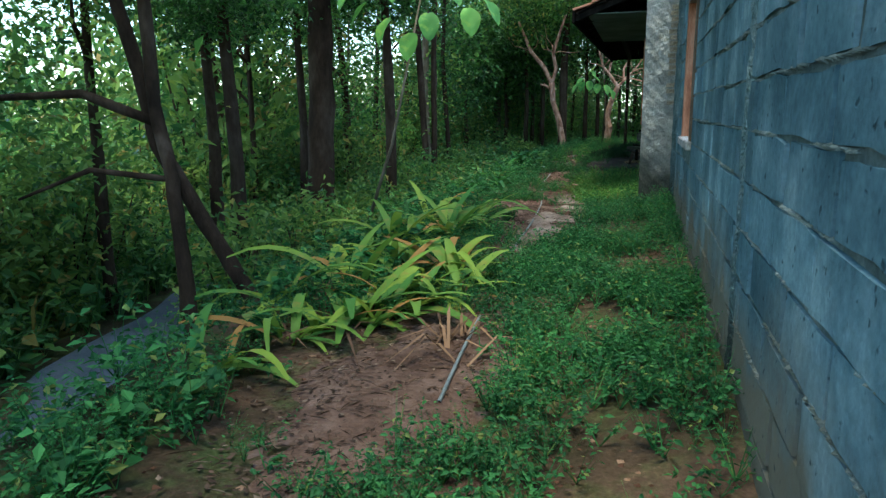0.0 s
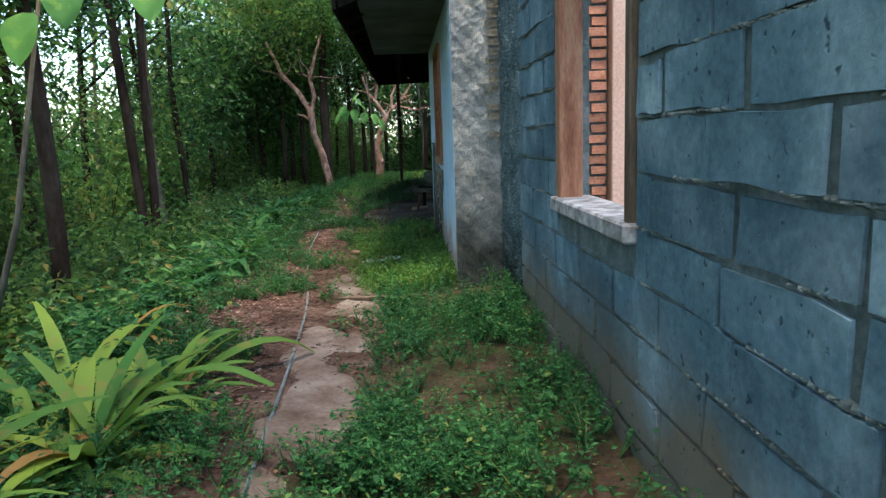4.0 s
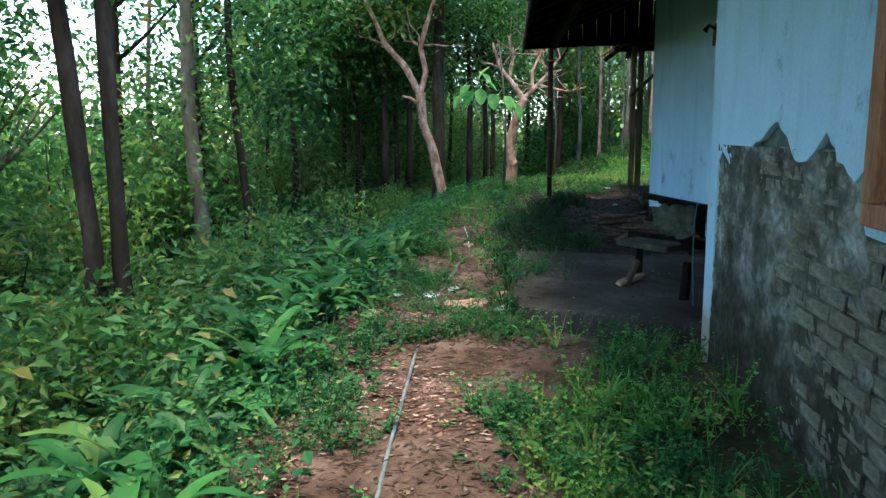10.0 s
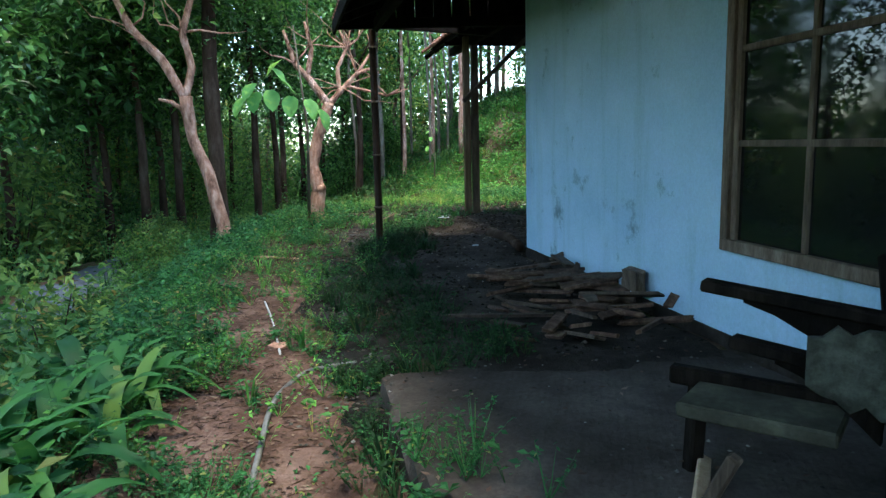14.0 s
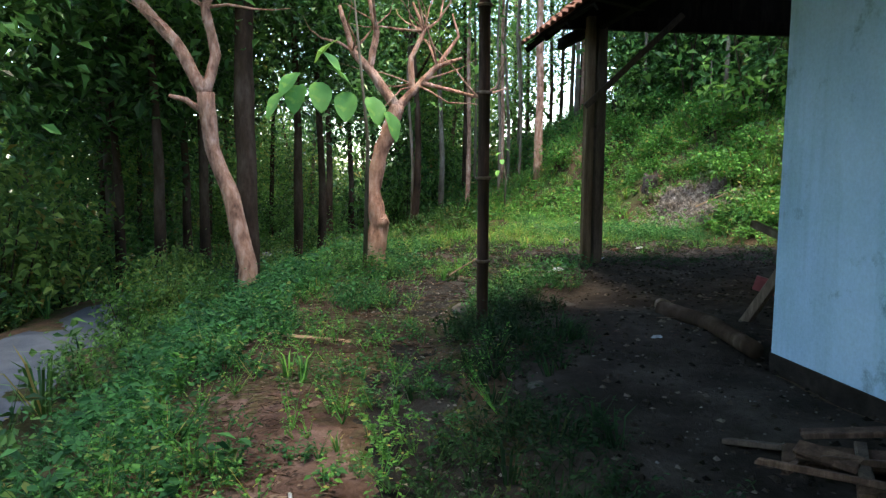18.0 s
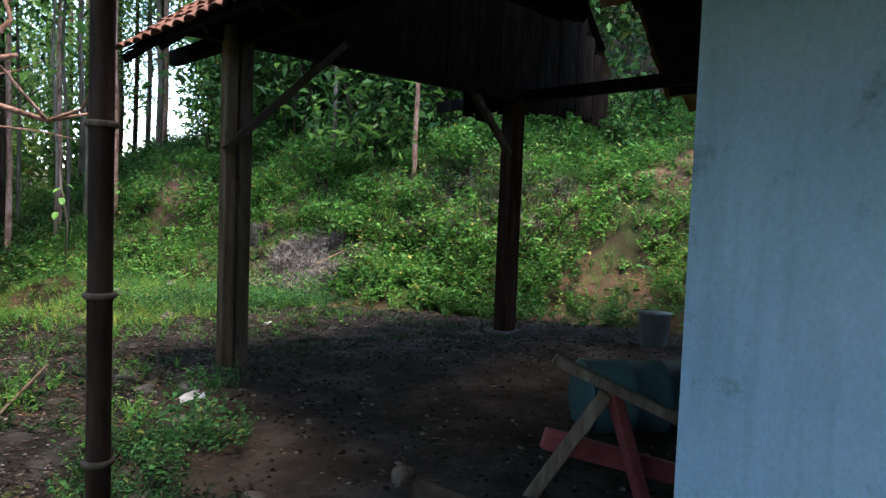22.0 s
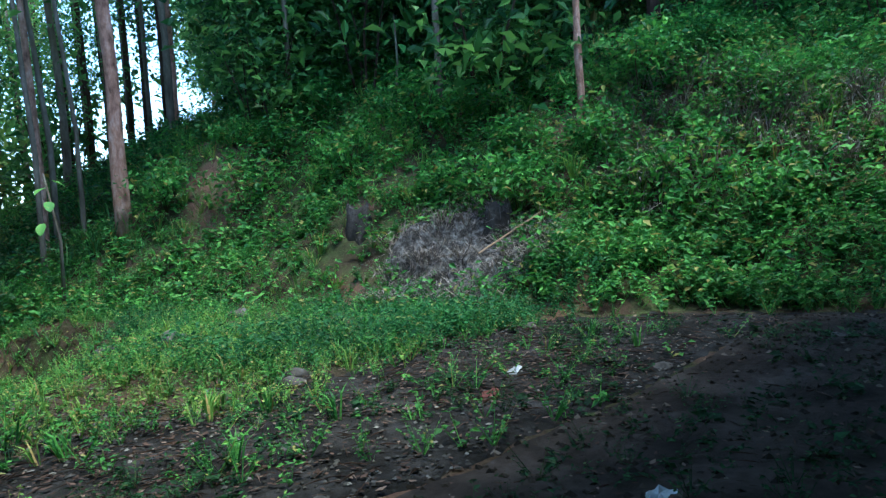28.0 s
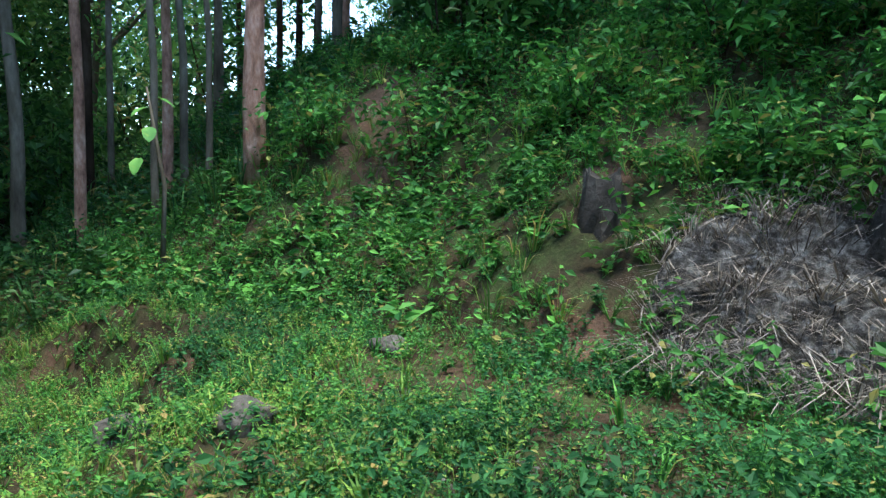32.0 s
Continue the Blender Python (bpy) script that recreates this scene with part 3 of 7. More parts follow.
def window(name, x, y0, y1, z0, z1, cols, rows, mat, label, width=0.07, leaves=1, proud=0.03):
    """A wooden window in a wall along y: frame, mullions, bars and panes. rows: heights of the bars."""
    th = thing(name, pose(x, 0, 0), label, "window", kind="structure")

    def piece(pname, a, b, c, d, dx=0.06, off=0.0, mt=mat):
        bm = fresh()
        box(bm, -proud + off, -proud + off + dx, a, b, c, d, 0.004)
        return part(pname, bm, mt, th)

    piece("window_frame", y0, y1, z0, z0 + width, 0.09)
    piece("window_frame", y0, y1, z1 - width, z1, 0.09)
    piece("window_frame", y0, y0 + width, z0 + width, z1 - width, 0.09)
    piece("window_frame", y1 - width, y1, z0 + width, z1 - width, 0.09)
    step = (y1 - y0 - 2 * width) / leaves
    for k in range(leaves):
        a, b = y0 + width + k * step, y0 + width + (k + 1) * step
        if leaves > 1:
            a, b = a + (0.0 if k == 0 else 0.055), b - (0.055 if k == 0 else 0.0)
            piece("stile", a, a + 0.05, z0 + width, z1 - width, 0.05, 0.02)
            piece("stile", b - 0.05, b, z0 + width, z1 - width, 0.05, 0.02)
        for c in range(1, cols):
            y = a + (b - a) * c / cols
            piece("glazing_bar", y - 0.018, y + 0.018, z0 + width, z1 - width, 0.04, 0.025)
        for z in rows:
            piece("glazing_bar", a, b, z - 0.018, z + 0.018, 0.044, 0.023)
        zs = [z0 + width, *rows, z1 - width]
        for c in range(cols):
            for lo, hi in zip(zs, zs[1:]):
                bm = fresh()
                box(bm, 0.012, 0.018, a + (b - a) * c / cols, a + (b - a) * (c + 1) / cols, lo, hi)
                part("pane", bm, M_GLASS, th)
    if leaves > 1:
        piece("mullion", y0 + width + step - 0.055, y0 + width + step + 0.055, z0 + width, z1 - width, 0.085)
    return th


window("window_2", FX, *W2[:2], W2[2], W2[3], 2, [1.69], M_WOOD_RED, "red-brown wooden window with dark panes in blue wall", 0.075)
window("window_3", PX, *W3[:2], W3[2], W3[3], 2, [1.36, 1.88, 2.4], M_WOOD_OLD, "weathered wooden double window with dark panes", 0.07, 2)

# unglazed window of the block wall
w1 = thing("window_1", pose(0, 0, 0), "open unglazed window with red-brown wooden frame", "window", kind="structure")
for pname, a, b, c, d, mt in (("jamb", W1[1] - 0.1, W1[1], W1[2], W1[3], M_WOOD_RED), ("jamb", W1[0], W1[0] + 0.06, W1[2], W1[3], M_WOOD_OLD), ("head", W1[0] + 0.06, W1[1] - 0.1, W1[3] - 0.08, W1[3], M_WOOD_OLD)):
    bm = fresh()
    box(bm, -0.025, 0.1, a, b, c, d, 0.006)
    part(pname, bm, mt, w1)
bm = fresh()
box(bm, -0.055, 0.17, W1[0] - 0.03, W1[1] + 0.02, W1[2] - 0.07, W1[2] + 0.008, 0.01)
part("window_sill", bm, mixed("chipped_white_sill", [(0.07, 0.065, 0.06), (0.26, 0.25, 0.24), (0.5, 0.48, 0.47)], 12, 0.85, 0.9, 0.012, 30), w1, "chipped white-painted wooden sill")
# what shows through it: a brick cross wall with a blue door in the roofless room
bm = fresh()
box(bm, 0.17, 0.49, 5.63, 5.8, 0, 3.1)
pier = tagged(part("wall_brick", bm, M_MORTAR), "orange brick cross wall inside the open room, brightened for sun", "wall", kind="structure")
door = thing("door_1", pose(0.5, 5.6, 0.05), "pale blue panelled door inside the open room", "door", kind="structure")
bm = fresh()
box(bm, 0, 0.1, -0.06, 0.1, 0, 2.9, 0.006)
part("door_frame", bm, M_SALMON, door, "salmon door frame, brightened for the sun on it")
bm = fresh()
box(bm, 0.1, 1.0, 0.02, 0.06, 0, 2.9, 0.004)
part("door_leaf", bm, M_BLUEDOOR, door)
for z0, z1 in ((0.15, 0.75), (0.85, 1.32), (1.45, 2.5)):
    for x0, x1 in ((0.17, 0.52), (0.58, 0.93)):
        bm = fresh()
        box(bm, x0, x1, 0.0, 0.02, z0, z1, 0.016)
        part("panel", bm, M_BLUEDOOR, door)
bm = fresh()
box(bm, 1.51, 6.8, 5.63, 5.8, 0, 3.1)
tagged(part("wall_cross", bm, M_STUCCO), "rendered cross wall inside the open room", "wall", kind="structure")


# ---- roofs ----
def tiled_roof(name, origin, along, up, n_along, n_up, label, ragged=None):
    """Rows of curved clay tiles on a slope: one mesh of many, with their own edges."""
    o, a, u = Vector(origin), Vector(along), Vector(up)
    nrm = a.cross(u).normalized()
    if nrm.z < 0:
        nrm = -nrm
    verts, faces = [], []
    prof = [(-0.5, 0.0), (-0.25, 0.028), (0.0, 0.036), (0.25, 0.028), (0.5, 0.0)]
    for i in range(n_along):
        for j in range(n_up):
            if ragged and ragged(i, j):
                continue
            base = o + a * ((i + 0.5) / n_along) + u * (j / n_up)
            da, du = a / n_along, u / n_up * 1.12
            jit = nrm * (0.012 * random.random()) + a.normalized() * random.uniform(-0.01, 0.01)
            k0 = len(verts)
            for end, lift in ((0, 0.024), (1, 0.0)):
                for s, h in prof:
                    verts.append(base + jit + da * s + du * end + nrm * (h + lift))
            for end, lift in ((0, 0.010), (1, -0.012)):
                for s, h in prof:
                    verts.append(base + jit + da * s + du * end + nrm * (h + lift))
            for k in range(4):
                faces.append((k0 + k, k0 + k + 1, k0 + 6 + k, k0 + 5 + k))
                faces.append((k0 + 10 + k, k0 + 15 + k, k0 + 16 + k, k0 + 11 + k))
                faces.append((k0 + k, k0 + 10 + k, k0 + 11 + k, k0 + k + 1))
    ob = new(name, mesh_of(name, verts, faces, M_TILE))
    return tagged(ob, label, "roof", kind="structure")


def back_eave(y):
    """How far up its slope the canopy's back edge is broken away."""
    return 0.13 if y < 21.9 else 0.06 if y < 22.4 else 0.42 if y < 23.15 else 0.25


# main slope over house front and porch; it falls towards the walk
E0 = Vector((-1.38, 7.2, 2.62))
RISE = Vector((0, 1, 0.02))
tiled_roof("roof_main", E0, RISE * 12.75, (5.6, 0, 2.1), 58, 22, "old clay tile roof over the house and porch")
tiled_roof("roof_main_back", (8.2, 7.2, 3.0), (0, 12.75, 0.25), (-3.95, 0, 1.7), 36, 12, "old clay tile roof slope behind")
tiled_roof("roof_canopy", (0.5, 20.0, 3.04), (0, 4.25, 0), (4.4, 0, 3.46), 19, 22, "old clay tile canopy roof", None)
tiled_roof("roof_canopy_back", (7.9, 18.7, 3.0), (0, 5.55, 0), (-3.0, 0, 3.5), 22, 18, "broken clay tile canopy roof", lambda i, j: j < back_eave(18.7 + 5.55 * (i + 0.5) / 22) * 18 + 0.6 * math.sin(i * 2.7))
frame_roof = thing("roof_frame", pose(0, 0, 0), "wooden roof frame of rafters and battens, near black for the shade", "roof frame", kind="structure")


def underlay(o, along, up):
    """A thin sheet added just under a slope of tiles, near black for the shade there."""
    o, along, up = Vector(o), Vector(along), Vector(up)
    n = along.cross(up).normalized()
    n = n if n.z > 0 else -n
    bm = fresh()
    vs = [bm.verts.new(o + up * p + along * q + n * d) for d in (-0.024, -0.014) for p, q in ((0.006, 0.001), (0.995, 0.001), (0.995, 0.999), (0.006, 0.999))]
    for f in ((0, 1, 2, 3), (7, 6, 5, 4), (0, 4, 5, 1), (1, 5, 6, 2), (2, 6, 7, 3), (3, 7, 4, 0)):
        bm.faces.new([vs[k] for k in f])
    part("underlay", bm, M_WOOD_BLACK, frame_roof, "lining added under the tiles, near black for the shade")


underlay(E0, RISE * 12.75, (5.6, 0, 2.1))
underlay((0.5, 20.0, 3.04), (0, 4.25, 0), (4.4, 0, 3.46))
for y0, y1 in ((18.7, 21.9), (21.9, 22.4), (22.4, 23.15), (23.15, 24.25)):
    k = back_eave((y0 + y1) / 2) + 0.06
    underlay((7.9 - 3.0 * k, y0, 3.0 + 3.5 * k), (0, y1 - y0, 0), (-3.0 * (1 - k), 0, 3.5 * (1 - k)))
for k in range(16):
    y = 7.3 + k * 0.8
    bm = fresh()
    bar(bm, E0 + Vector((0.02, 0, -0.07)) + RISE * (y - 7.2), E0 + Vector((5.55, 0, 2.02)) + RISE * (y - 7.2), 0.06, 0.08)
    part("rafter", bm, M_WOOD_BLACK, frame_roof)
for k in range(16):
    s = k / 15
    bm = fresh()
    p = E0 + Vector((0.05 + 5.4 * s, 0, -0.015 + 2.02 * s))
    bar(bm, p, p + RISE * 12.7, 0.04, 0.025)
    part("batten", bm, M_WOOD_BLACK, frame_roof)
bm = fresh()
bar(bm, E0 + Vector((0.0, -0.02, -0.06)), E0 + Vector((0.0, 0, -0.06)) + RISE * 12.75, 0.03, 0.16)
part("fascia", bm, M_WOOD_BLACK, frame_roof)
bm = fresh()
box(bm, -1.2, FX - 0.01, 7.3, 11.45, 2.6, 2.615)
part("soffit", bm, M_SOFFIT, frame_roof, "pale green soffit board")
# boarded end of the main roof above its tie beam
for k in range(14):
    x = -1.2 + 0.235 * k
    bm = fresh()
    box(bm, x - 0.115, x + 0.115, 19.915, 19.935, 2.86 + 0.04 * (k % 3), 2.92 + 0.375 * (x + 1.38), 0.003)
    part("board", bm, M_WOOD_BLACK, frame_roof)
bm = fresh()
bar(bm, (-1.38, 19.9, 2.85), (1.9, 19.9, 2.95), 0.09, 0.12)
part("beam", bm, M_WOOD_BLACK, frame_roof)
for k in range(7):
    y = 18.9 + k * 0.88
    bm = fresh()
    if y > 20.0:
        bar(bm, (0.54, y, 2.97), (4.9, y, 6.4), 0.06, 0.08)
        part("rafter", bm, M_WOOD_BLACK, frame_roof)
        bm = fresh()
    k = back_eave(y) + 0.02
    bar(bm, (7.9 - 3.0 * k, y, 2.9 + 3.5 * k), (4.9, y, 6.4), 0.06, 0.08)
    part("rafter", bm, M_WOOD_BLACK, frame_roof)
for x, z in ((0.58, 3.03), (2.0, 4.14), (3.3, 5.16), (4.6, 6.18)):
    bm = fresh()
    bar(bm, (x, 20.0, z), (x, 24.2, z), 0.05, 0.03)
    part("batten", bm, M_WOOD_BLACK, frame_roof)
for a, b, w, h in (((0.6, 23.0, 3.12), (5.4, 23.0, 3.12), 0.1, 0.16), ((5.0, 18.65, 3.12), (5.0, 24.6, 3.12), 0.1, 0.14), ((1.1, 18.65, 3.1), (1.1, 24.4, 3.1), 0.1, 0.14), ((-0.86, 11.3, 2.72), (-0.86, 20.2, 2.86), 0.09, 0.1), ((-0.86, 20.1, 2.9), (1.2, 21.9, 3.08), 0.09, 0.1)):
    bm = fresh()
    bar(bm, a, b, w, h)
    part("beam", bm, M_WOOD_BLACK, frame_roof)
# gable boarding, rotten and broken, that hangs under the far end
rg = random.Random(21)
for k in range(16):
    x = 4.0 + 0.2 * k
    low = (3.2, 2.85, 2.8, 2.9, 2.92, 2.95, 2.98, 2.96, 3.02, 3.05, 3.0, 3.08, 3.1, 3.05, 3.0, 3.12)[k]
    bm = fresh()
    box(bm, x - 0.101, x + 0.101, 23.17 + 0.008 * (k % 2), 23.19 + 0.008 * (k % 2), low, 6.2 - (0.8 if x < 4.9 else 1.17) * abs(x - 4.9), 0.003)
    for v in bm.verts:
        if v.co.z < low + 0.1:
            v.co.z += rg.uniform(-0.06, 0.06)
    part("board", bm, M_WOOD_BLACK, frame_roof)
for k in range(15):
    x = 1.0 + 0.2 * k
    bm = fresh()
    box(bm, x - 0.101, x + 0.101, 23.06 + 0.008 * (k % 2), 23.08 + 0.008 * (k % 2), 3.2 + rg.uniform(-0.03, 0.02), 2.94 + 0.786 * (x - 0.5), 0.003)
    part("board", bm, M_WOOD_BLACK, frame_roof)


# ---- posts ----
bp = thing("bamboo_post", pose(-0.897, 20.087, 0.0), "brown bamboo post with ringed nodes holding the porch roof", "post")
bm = fresh()
pts, rad = [], []
for k in range(5):
    z = -0.07 + 0.67 * k
    pts += [(0, 0, z), (0, 0, z + 0.015), (0, 0, z + 0.3), (0, 0, z + 0.64), (0, 0, z + 0.66)]
    rad += [0.053, 0.047, 0.046, 0.047, 0.052]
tube(bm, pts, rad, 16)
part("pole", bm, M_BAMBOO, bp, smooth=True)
# Joint rings take a paler wood that carries the highlight on them.
for k in range(1, 5):
    bm = fresh()
    z = -0.07 + 0.67 * k
    tube(bm, [(0, 0, z - 0.012), (0, 0, z - 0.004), (0, 0, z + 0.005), (0, 0, z + 0.012)], [0.059, 0.0645, 0.0645, 0.058], 16)
    part("joint", bm, M_WOOD_OLD, bp, "bamboo joint ring, paler for the highlight on it", smooth=True)


def plank_post(name, x, y, h, label):
    th = thing(name, pose(x, y, gz(x, y) - 0.03), label, "post")
    bm = fresh()
    # Left plank coloured as lit, right plank as shaded.
    box(bm, -0.13, -0.02, -0.06, 0.05, 0, h, 0.008)
    part("plank", bm, M_POST, th)
    bm = fresh()
    box(bm, 0.015, 0.13, -0.05, 0.07, 0, h, 0.008)
    part("plank", bm, M_WOOD_DARK, th)
    bm = fresh()
    box(bm, -0.03, 0.02, -0.04, 0.04, 1.35, 1.75, 0.005)
    part("spacer", bm, M_WOOD_DARK, th)
    bm = fresh()
    bar(bm, (-0.15, -0.09, 2.0), (1.05, -0.11, 3.12), 0.05, 0.07)
    part("brace", bm, M_WOOD_DARK, th)
    return th


plank_post("plank_post", 1.08, 22.935, 3.08, "weathered double plank post with a brace under the canopy")
p3 = thing("plank_post", pose(4.88, 23.07, gz(4.88, 23.07) - 0.03), "dark squared wooden post with brace at canopy corner", "post")
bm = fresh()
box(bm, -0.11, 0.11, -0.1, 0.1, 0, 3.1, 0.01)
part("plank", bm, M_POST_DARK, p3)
bm = fresh()
bar(bm, (-0.1, -0.06, 2.3), (-0.85, -0.06, 3.05), 0.07, 0.08)
part("brace", bm, M_WOOD_DARK, p3)
bm = fresh()
box(bm, -0.2, 0.22, -0.18, 0.2, -0.05, 0.08, 0.02)
part("footing", bm, M_GREYSTONE, p3)


# ---- plants: builders ----
def leaf_arrays(P, D, N, L, W, bend=0.12):
    """Pointed leaves of two folded triangles each: base P, direction D, normal N, length L, width W."""
    D = D / np.linalg.norm(D, axis=1, keepdims=True)
    S = np.cross(D, N)
    S = S / (np.linalg.norm(S, axis=1, keepdims=True) + 1e-9)
    U = np.cross(S, D)
    L, W = L[:, None], W[:, None]
    mid = P + D * L * 0.45 + U * L * bend
    tip = P + D * L - U * L * bend
    v = np.stack([P, mid + S * W / 2, tip, mid - S * W / 2], 1).reshape(-1, 3)
    i = 4 * np.arange(len(P))[:, None]
    f = np.concatenate([i + [0, 1, 2], i + [0, 2, 3]], 1).reshape(-1, 3)
    return v, f


def unit(n, up=0.0):
    d = rng.normal(size=(n, 3))
    d[:, 2] += up
    return d / np.linalg.norm(d, axis=1, keepdims=True)


def clump(n, radius, height, low, leaf, clusters, spread=0.32, flat=0.5, droop=-0.35):
    """Leaves gathered in clusters inside an uneven ellipsoid."""
    c = unit(clusters) * (rng.random((clusters, 1)) ** 0.45)
    c = c * [radius, radius, height / 2] * (0.75 + 0.5 * rng.random((clusters, 1)))
    c[:, 2] += low + height / 2
    k = rng.integers(0, clusters, n)
    P = c[k] + rng.normal(size=(n, 3)) * radius * spread * [1, 1, 0.7] * (0.6 + 0.8 * rng.random((clusters, 1)))[k]
    D = unit(n)
    D[:, 2] = D[:, 2] * 0.5 + droop
    N = unit(n, 1.2 / max(flat, 0.1))
    L = leaf * (0.6 + 0.8 * rng.random(n))
    return leaf_arrays(P, D, N, L, L * (0.42 + 0.2 * rng.random(n)))


def herb(n, height, leaf, spread):
    """One low plant: leaves on a few thin rising stems."""
    stems = max(2, n // 6)
    a = rng.random(stems) * 6.283
    top = np.stack([np.cos(a) * spread, np.sin(a) * spread, height * (0.6 + 0.5 * rng.random(stems))], 1)
    k = rng.integers(0, stems, n)
    s = 0.25 + 0.75 * rng.random(n)
    P = top[k] * s[:, None]
    b = rng.random(n) * 6.283
    D = np.stack([np.cos(b), np.sin(b), 0.35 * rng.normal(size=n) - 0.05], 1)
    L = leaf * (0.6 + 0.8 * rng.random(n))
    v, f = leaf_arrays(P, D, unit(n, 2.2), L, L * (0.4 + 0.25 * rng.random(n)), 0.08)
    sv = np.stack([np.zeros((stems, 3)) + [0.004, 0, 0], np.zeros((stems, 3)) - [0.004, 0, 0], top], 1).reshape(-1, 3)
    sf = np.arange(3 * stems).reshape(-1, 3) + len(v)
    return np.concatenate([v, sv]), np.concatenate([f, sf])


def tuft(n, height, width=0.012, lean=0.5):
    """Grass: bent blades from one root."""
    a = rng.random(n) * 6.283
    r = 0.05 * rng.random(n)
    P = np.stack([np.cos(a) * r, np.sin(a) * r, 0 * a], 1)
    out = np.stack([np.cos(a), np.sin(a), 0 * a], 1)
    h = (height * (0.5 + 0.6 * rng.random(n)))[:, None]
    ln = (lean * (0.3 + rng.random(n)))[:, None]
    mid = P + out * h * ln * 0.35 + [0, 0, 1] * h * 0.65
    tip = P + out * h * ln + [0, 0, 1] * h * (1 - 0.3 * ln)
    side = np.cross(out, [0, 0, 1]) * width
    v = np.stack([P - side / 2, P + side / 2, mid + side / 2, mid - side / 2, tip], 1).reshape(-1, 3)
    i = 5 * np.arange(n)[:, None]
    f = np.concatenate([i + [0, 1, 2], i + [0, 2, 3], i + [3, 2, 4]], 1).reshape(-1, 3)
    return v, f


def scatter(name, templates, x, y, size, mat, label, category, lift=0.0, tilt=0.15):
    """One object of kind stuff: turned and scaled copies of some plants, joined."""
    n = len(x)
    if n == 0:
        return None
    pick = rng.integers(0, len(templates), n)
    a, s = rng.random(n) * 6.283, size * (0.65 + 0.7 * rng.random(n))
    z = stand_z(x, y) + lift
    tx, ty = tilt * rng.normal(size=n), tilt * rng.normal(size=n)
    vs, fs, off = [], [], 0
    for k, (v, f) in enumerate(templates):
        w = np.nonzero(pick == k)[0]
        if len(w) == 0:
            continue
        c, sn = np.cos(a[w])[:, None], np.sin(a[w])[:, None]
        X = (v[:, 0] * c - v[:, 1] * sn) * s[w][:, None]
        Y = (v[:, 0] * sn + v[:, 1] * c) * s[w][:, None]
        Z = v[:, 2] * s[w][:, None]
        V = np.stack([X + Z * tx[w][:, None] + x[w][:, None], Y + Z * ty[w][:, None] + y[w][:, None], Z + z[w][:, None]], -1)
        vs.append(V.reshape(-1, 3))
        fs.append((f[None] + (len(v) * np.arange(len(w)))[:, None, None]).reshape(-1, 3) + off)
        off += V.shape[0] * V.shape[1]
    return tagged(new(name, mesh_of(name, np.concatenate(vs), np.concatenate(fs), mat)), label, category, kind="stuff")


def sown(x0, x1, y0, y1, per_m2, keep=None):
    """Random places in a rectangle, thinned by keep(x, y), a chance from 0 to 1."""
    n = int((x1 - x0) * (y1 - y0) * per_m2)
    x, y = x0 + (x1 - x0) * rng.random(n), y0 + (y1 - y0) * rng.random(n)
    if keep is not None:
        m = rng.random(n) < keep(x, y)
        x, y = x[m], y[m]
    return x, y


def patch(x, y, s, seed=0.0):
    """Soft patches from 0 to 1."""
    return 0.5 + 0.5 * fold(np.stack([x + seed, y - 0.7 * seed], -1), s)


def smooth(v, a, b):
    t = np.clip((v - a) / (b - a), 0, 1)
    return t * t * (3 - 2 * t)


def clear(x, y):
    """0 where a wall, the porch or the lane is."""
    inside = ((x > -0.03) & (y < 7.0)) | ((x > -0.42) & (y > 6.9) & (y < 11.6)) | ((x > PX - 0.05) & (y > 11.4) & (y < 18.4))
    return np.where(inside | (np.abs(x - road_x(y)) < 1.0), 0.0, 1.0)


def porch(x, y):
    """1 on the trodden earth under the roofs."""
    west = np.interp(y, [12.0, 12.1, 17, 18.5, 21, 22.5, 24.5], [3, -1.4, -1.5, -1.2, -0.7, 0.1, 0.7])
    return smooth(x - west + 0.25 * fold(np.stack([x, y], -1), 2.0) + 0.2 * fold(np.stack([y, x], -1), 5.3), -0.15, 0.45) * ((y > 12.0) & (y < 24.8) & (x < foot_x(y) - 0.4))


def track(x, y):
    """1 on the trodden, leaf-strewn line of the walk."""
    mid = np.interp(y, [-5, 0, 3, 5, 9, 13, 15, 17, 21, 25, 28, 32], [-1.5, -1.5, -1.75, -1.85, -1.9, -1.95, -2.15, -2.3, -2.1, -0.8, 0.8, 2.6])
    half = np.interp(y, [-5, 0.8, 1.8, 3.0, 4.5, 6, 12, 15, 17, 22, 27], [0.35, 0.4, 0.1, 0.1, 0.5, 0.68, 0.65, 0.45, 0.4, 0.5, 0.5])
    return 1 - smooth(np.abs(x - mid) + 0.35 * fold(np.stack([x, y], -1), 1.4), half - 0.25, half + 0.35)


HERBS = [herb(22, 0.15, 0.042, 0.10) for _ in range(7)] + [herb(10, 0.10, 0.075, 0.08) for _ in range(3)]
TALL = [herb(26, 0.42, 0.08, 0.16) for _ in range(6)] + [herb(18, 0.34, 0.12, 0.15) for _ in range(3)]
MID = [herb(30, 0.34, 0.058, 0.17) for _ in range(6)] + [herb(14, 0.3, 0.11, 0.13) for _ in range(2)]
FINE = [herb(42, 0.24, 0.028, 0.14) for _ in range(5)]
SOFT = [herb(44, 0.22, 0.027, 0.13) for _ in range(6)] + [herb(20, 0.17, 0.045, 0.1) for _ in range(3)]
LEAFY = [herb(26, 0.48, 0.085, 0.2) for _ in range(6)] + [herb(20, 0.58, 0.1, 0.22) for _ in range(3)]
CHIPS = []
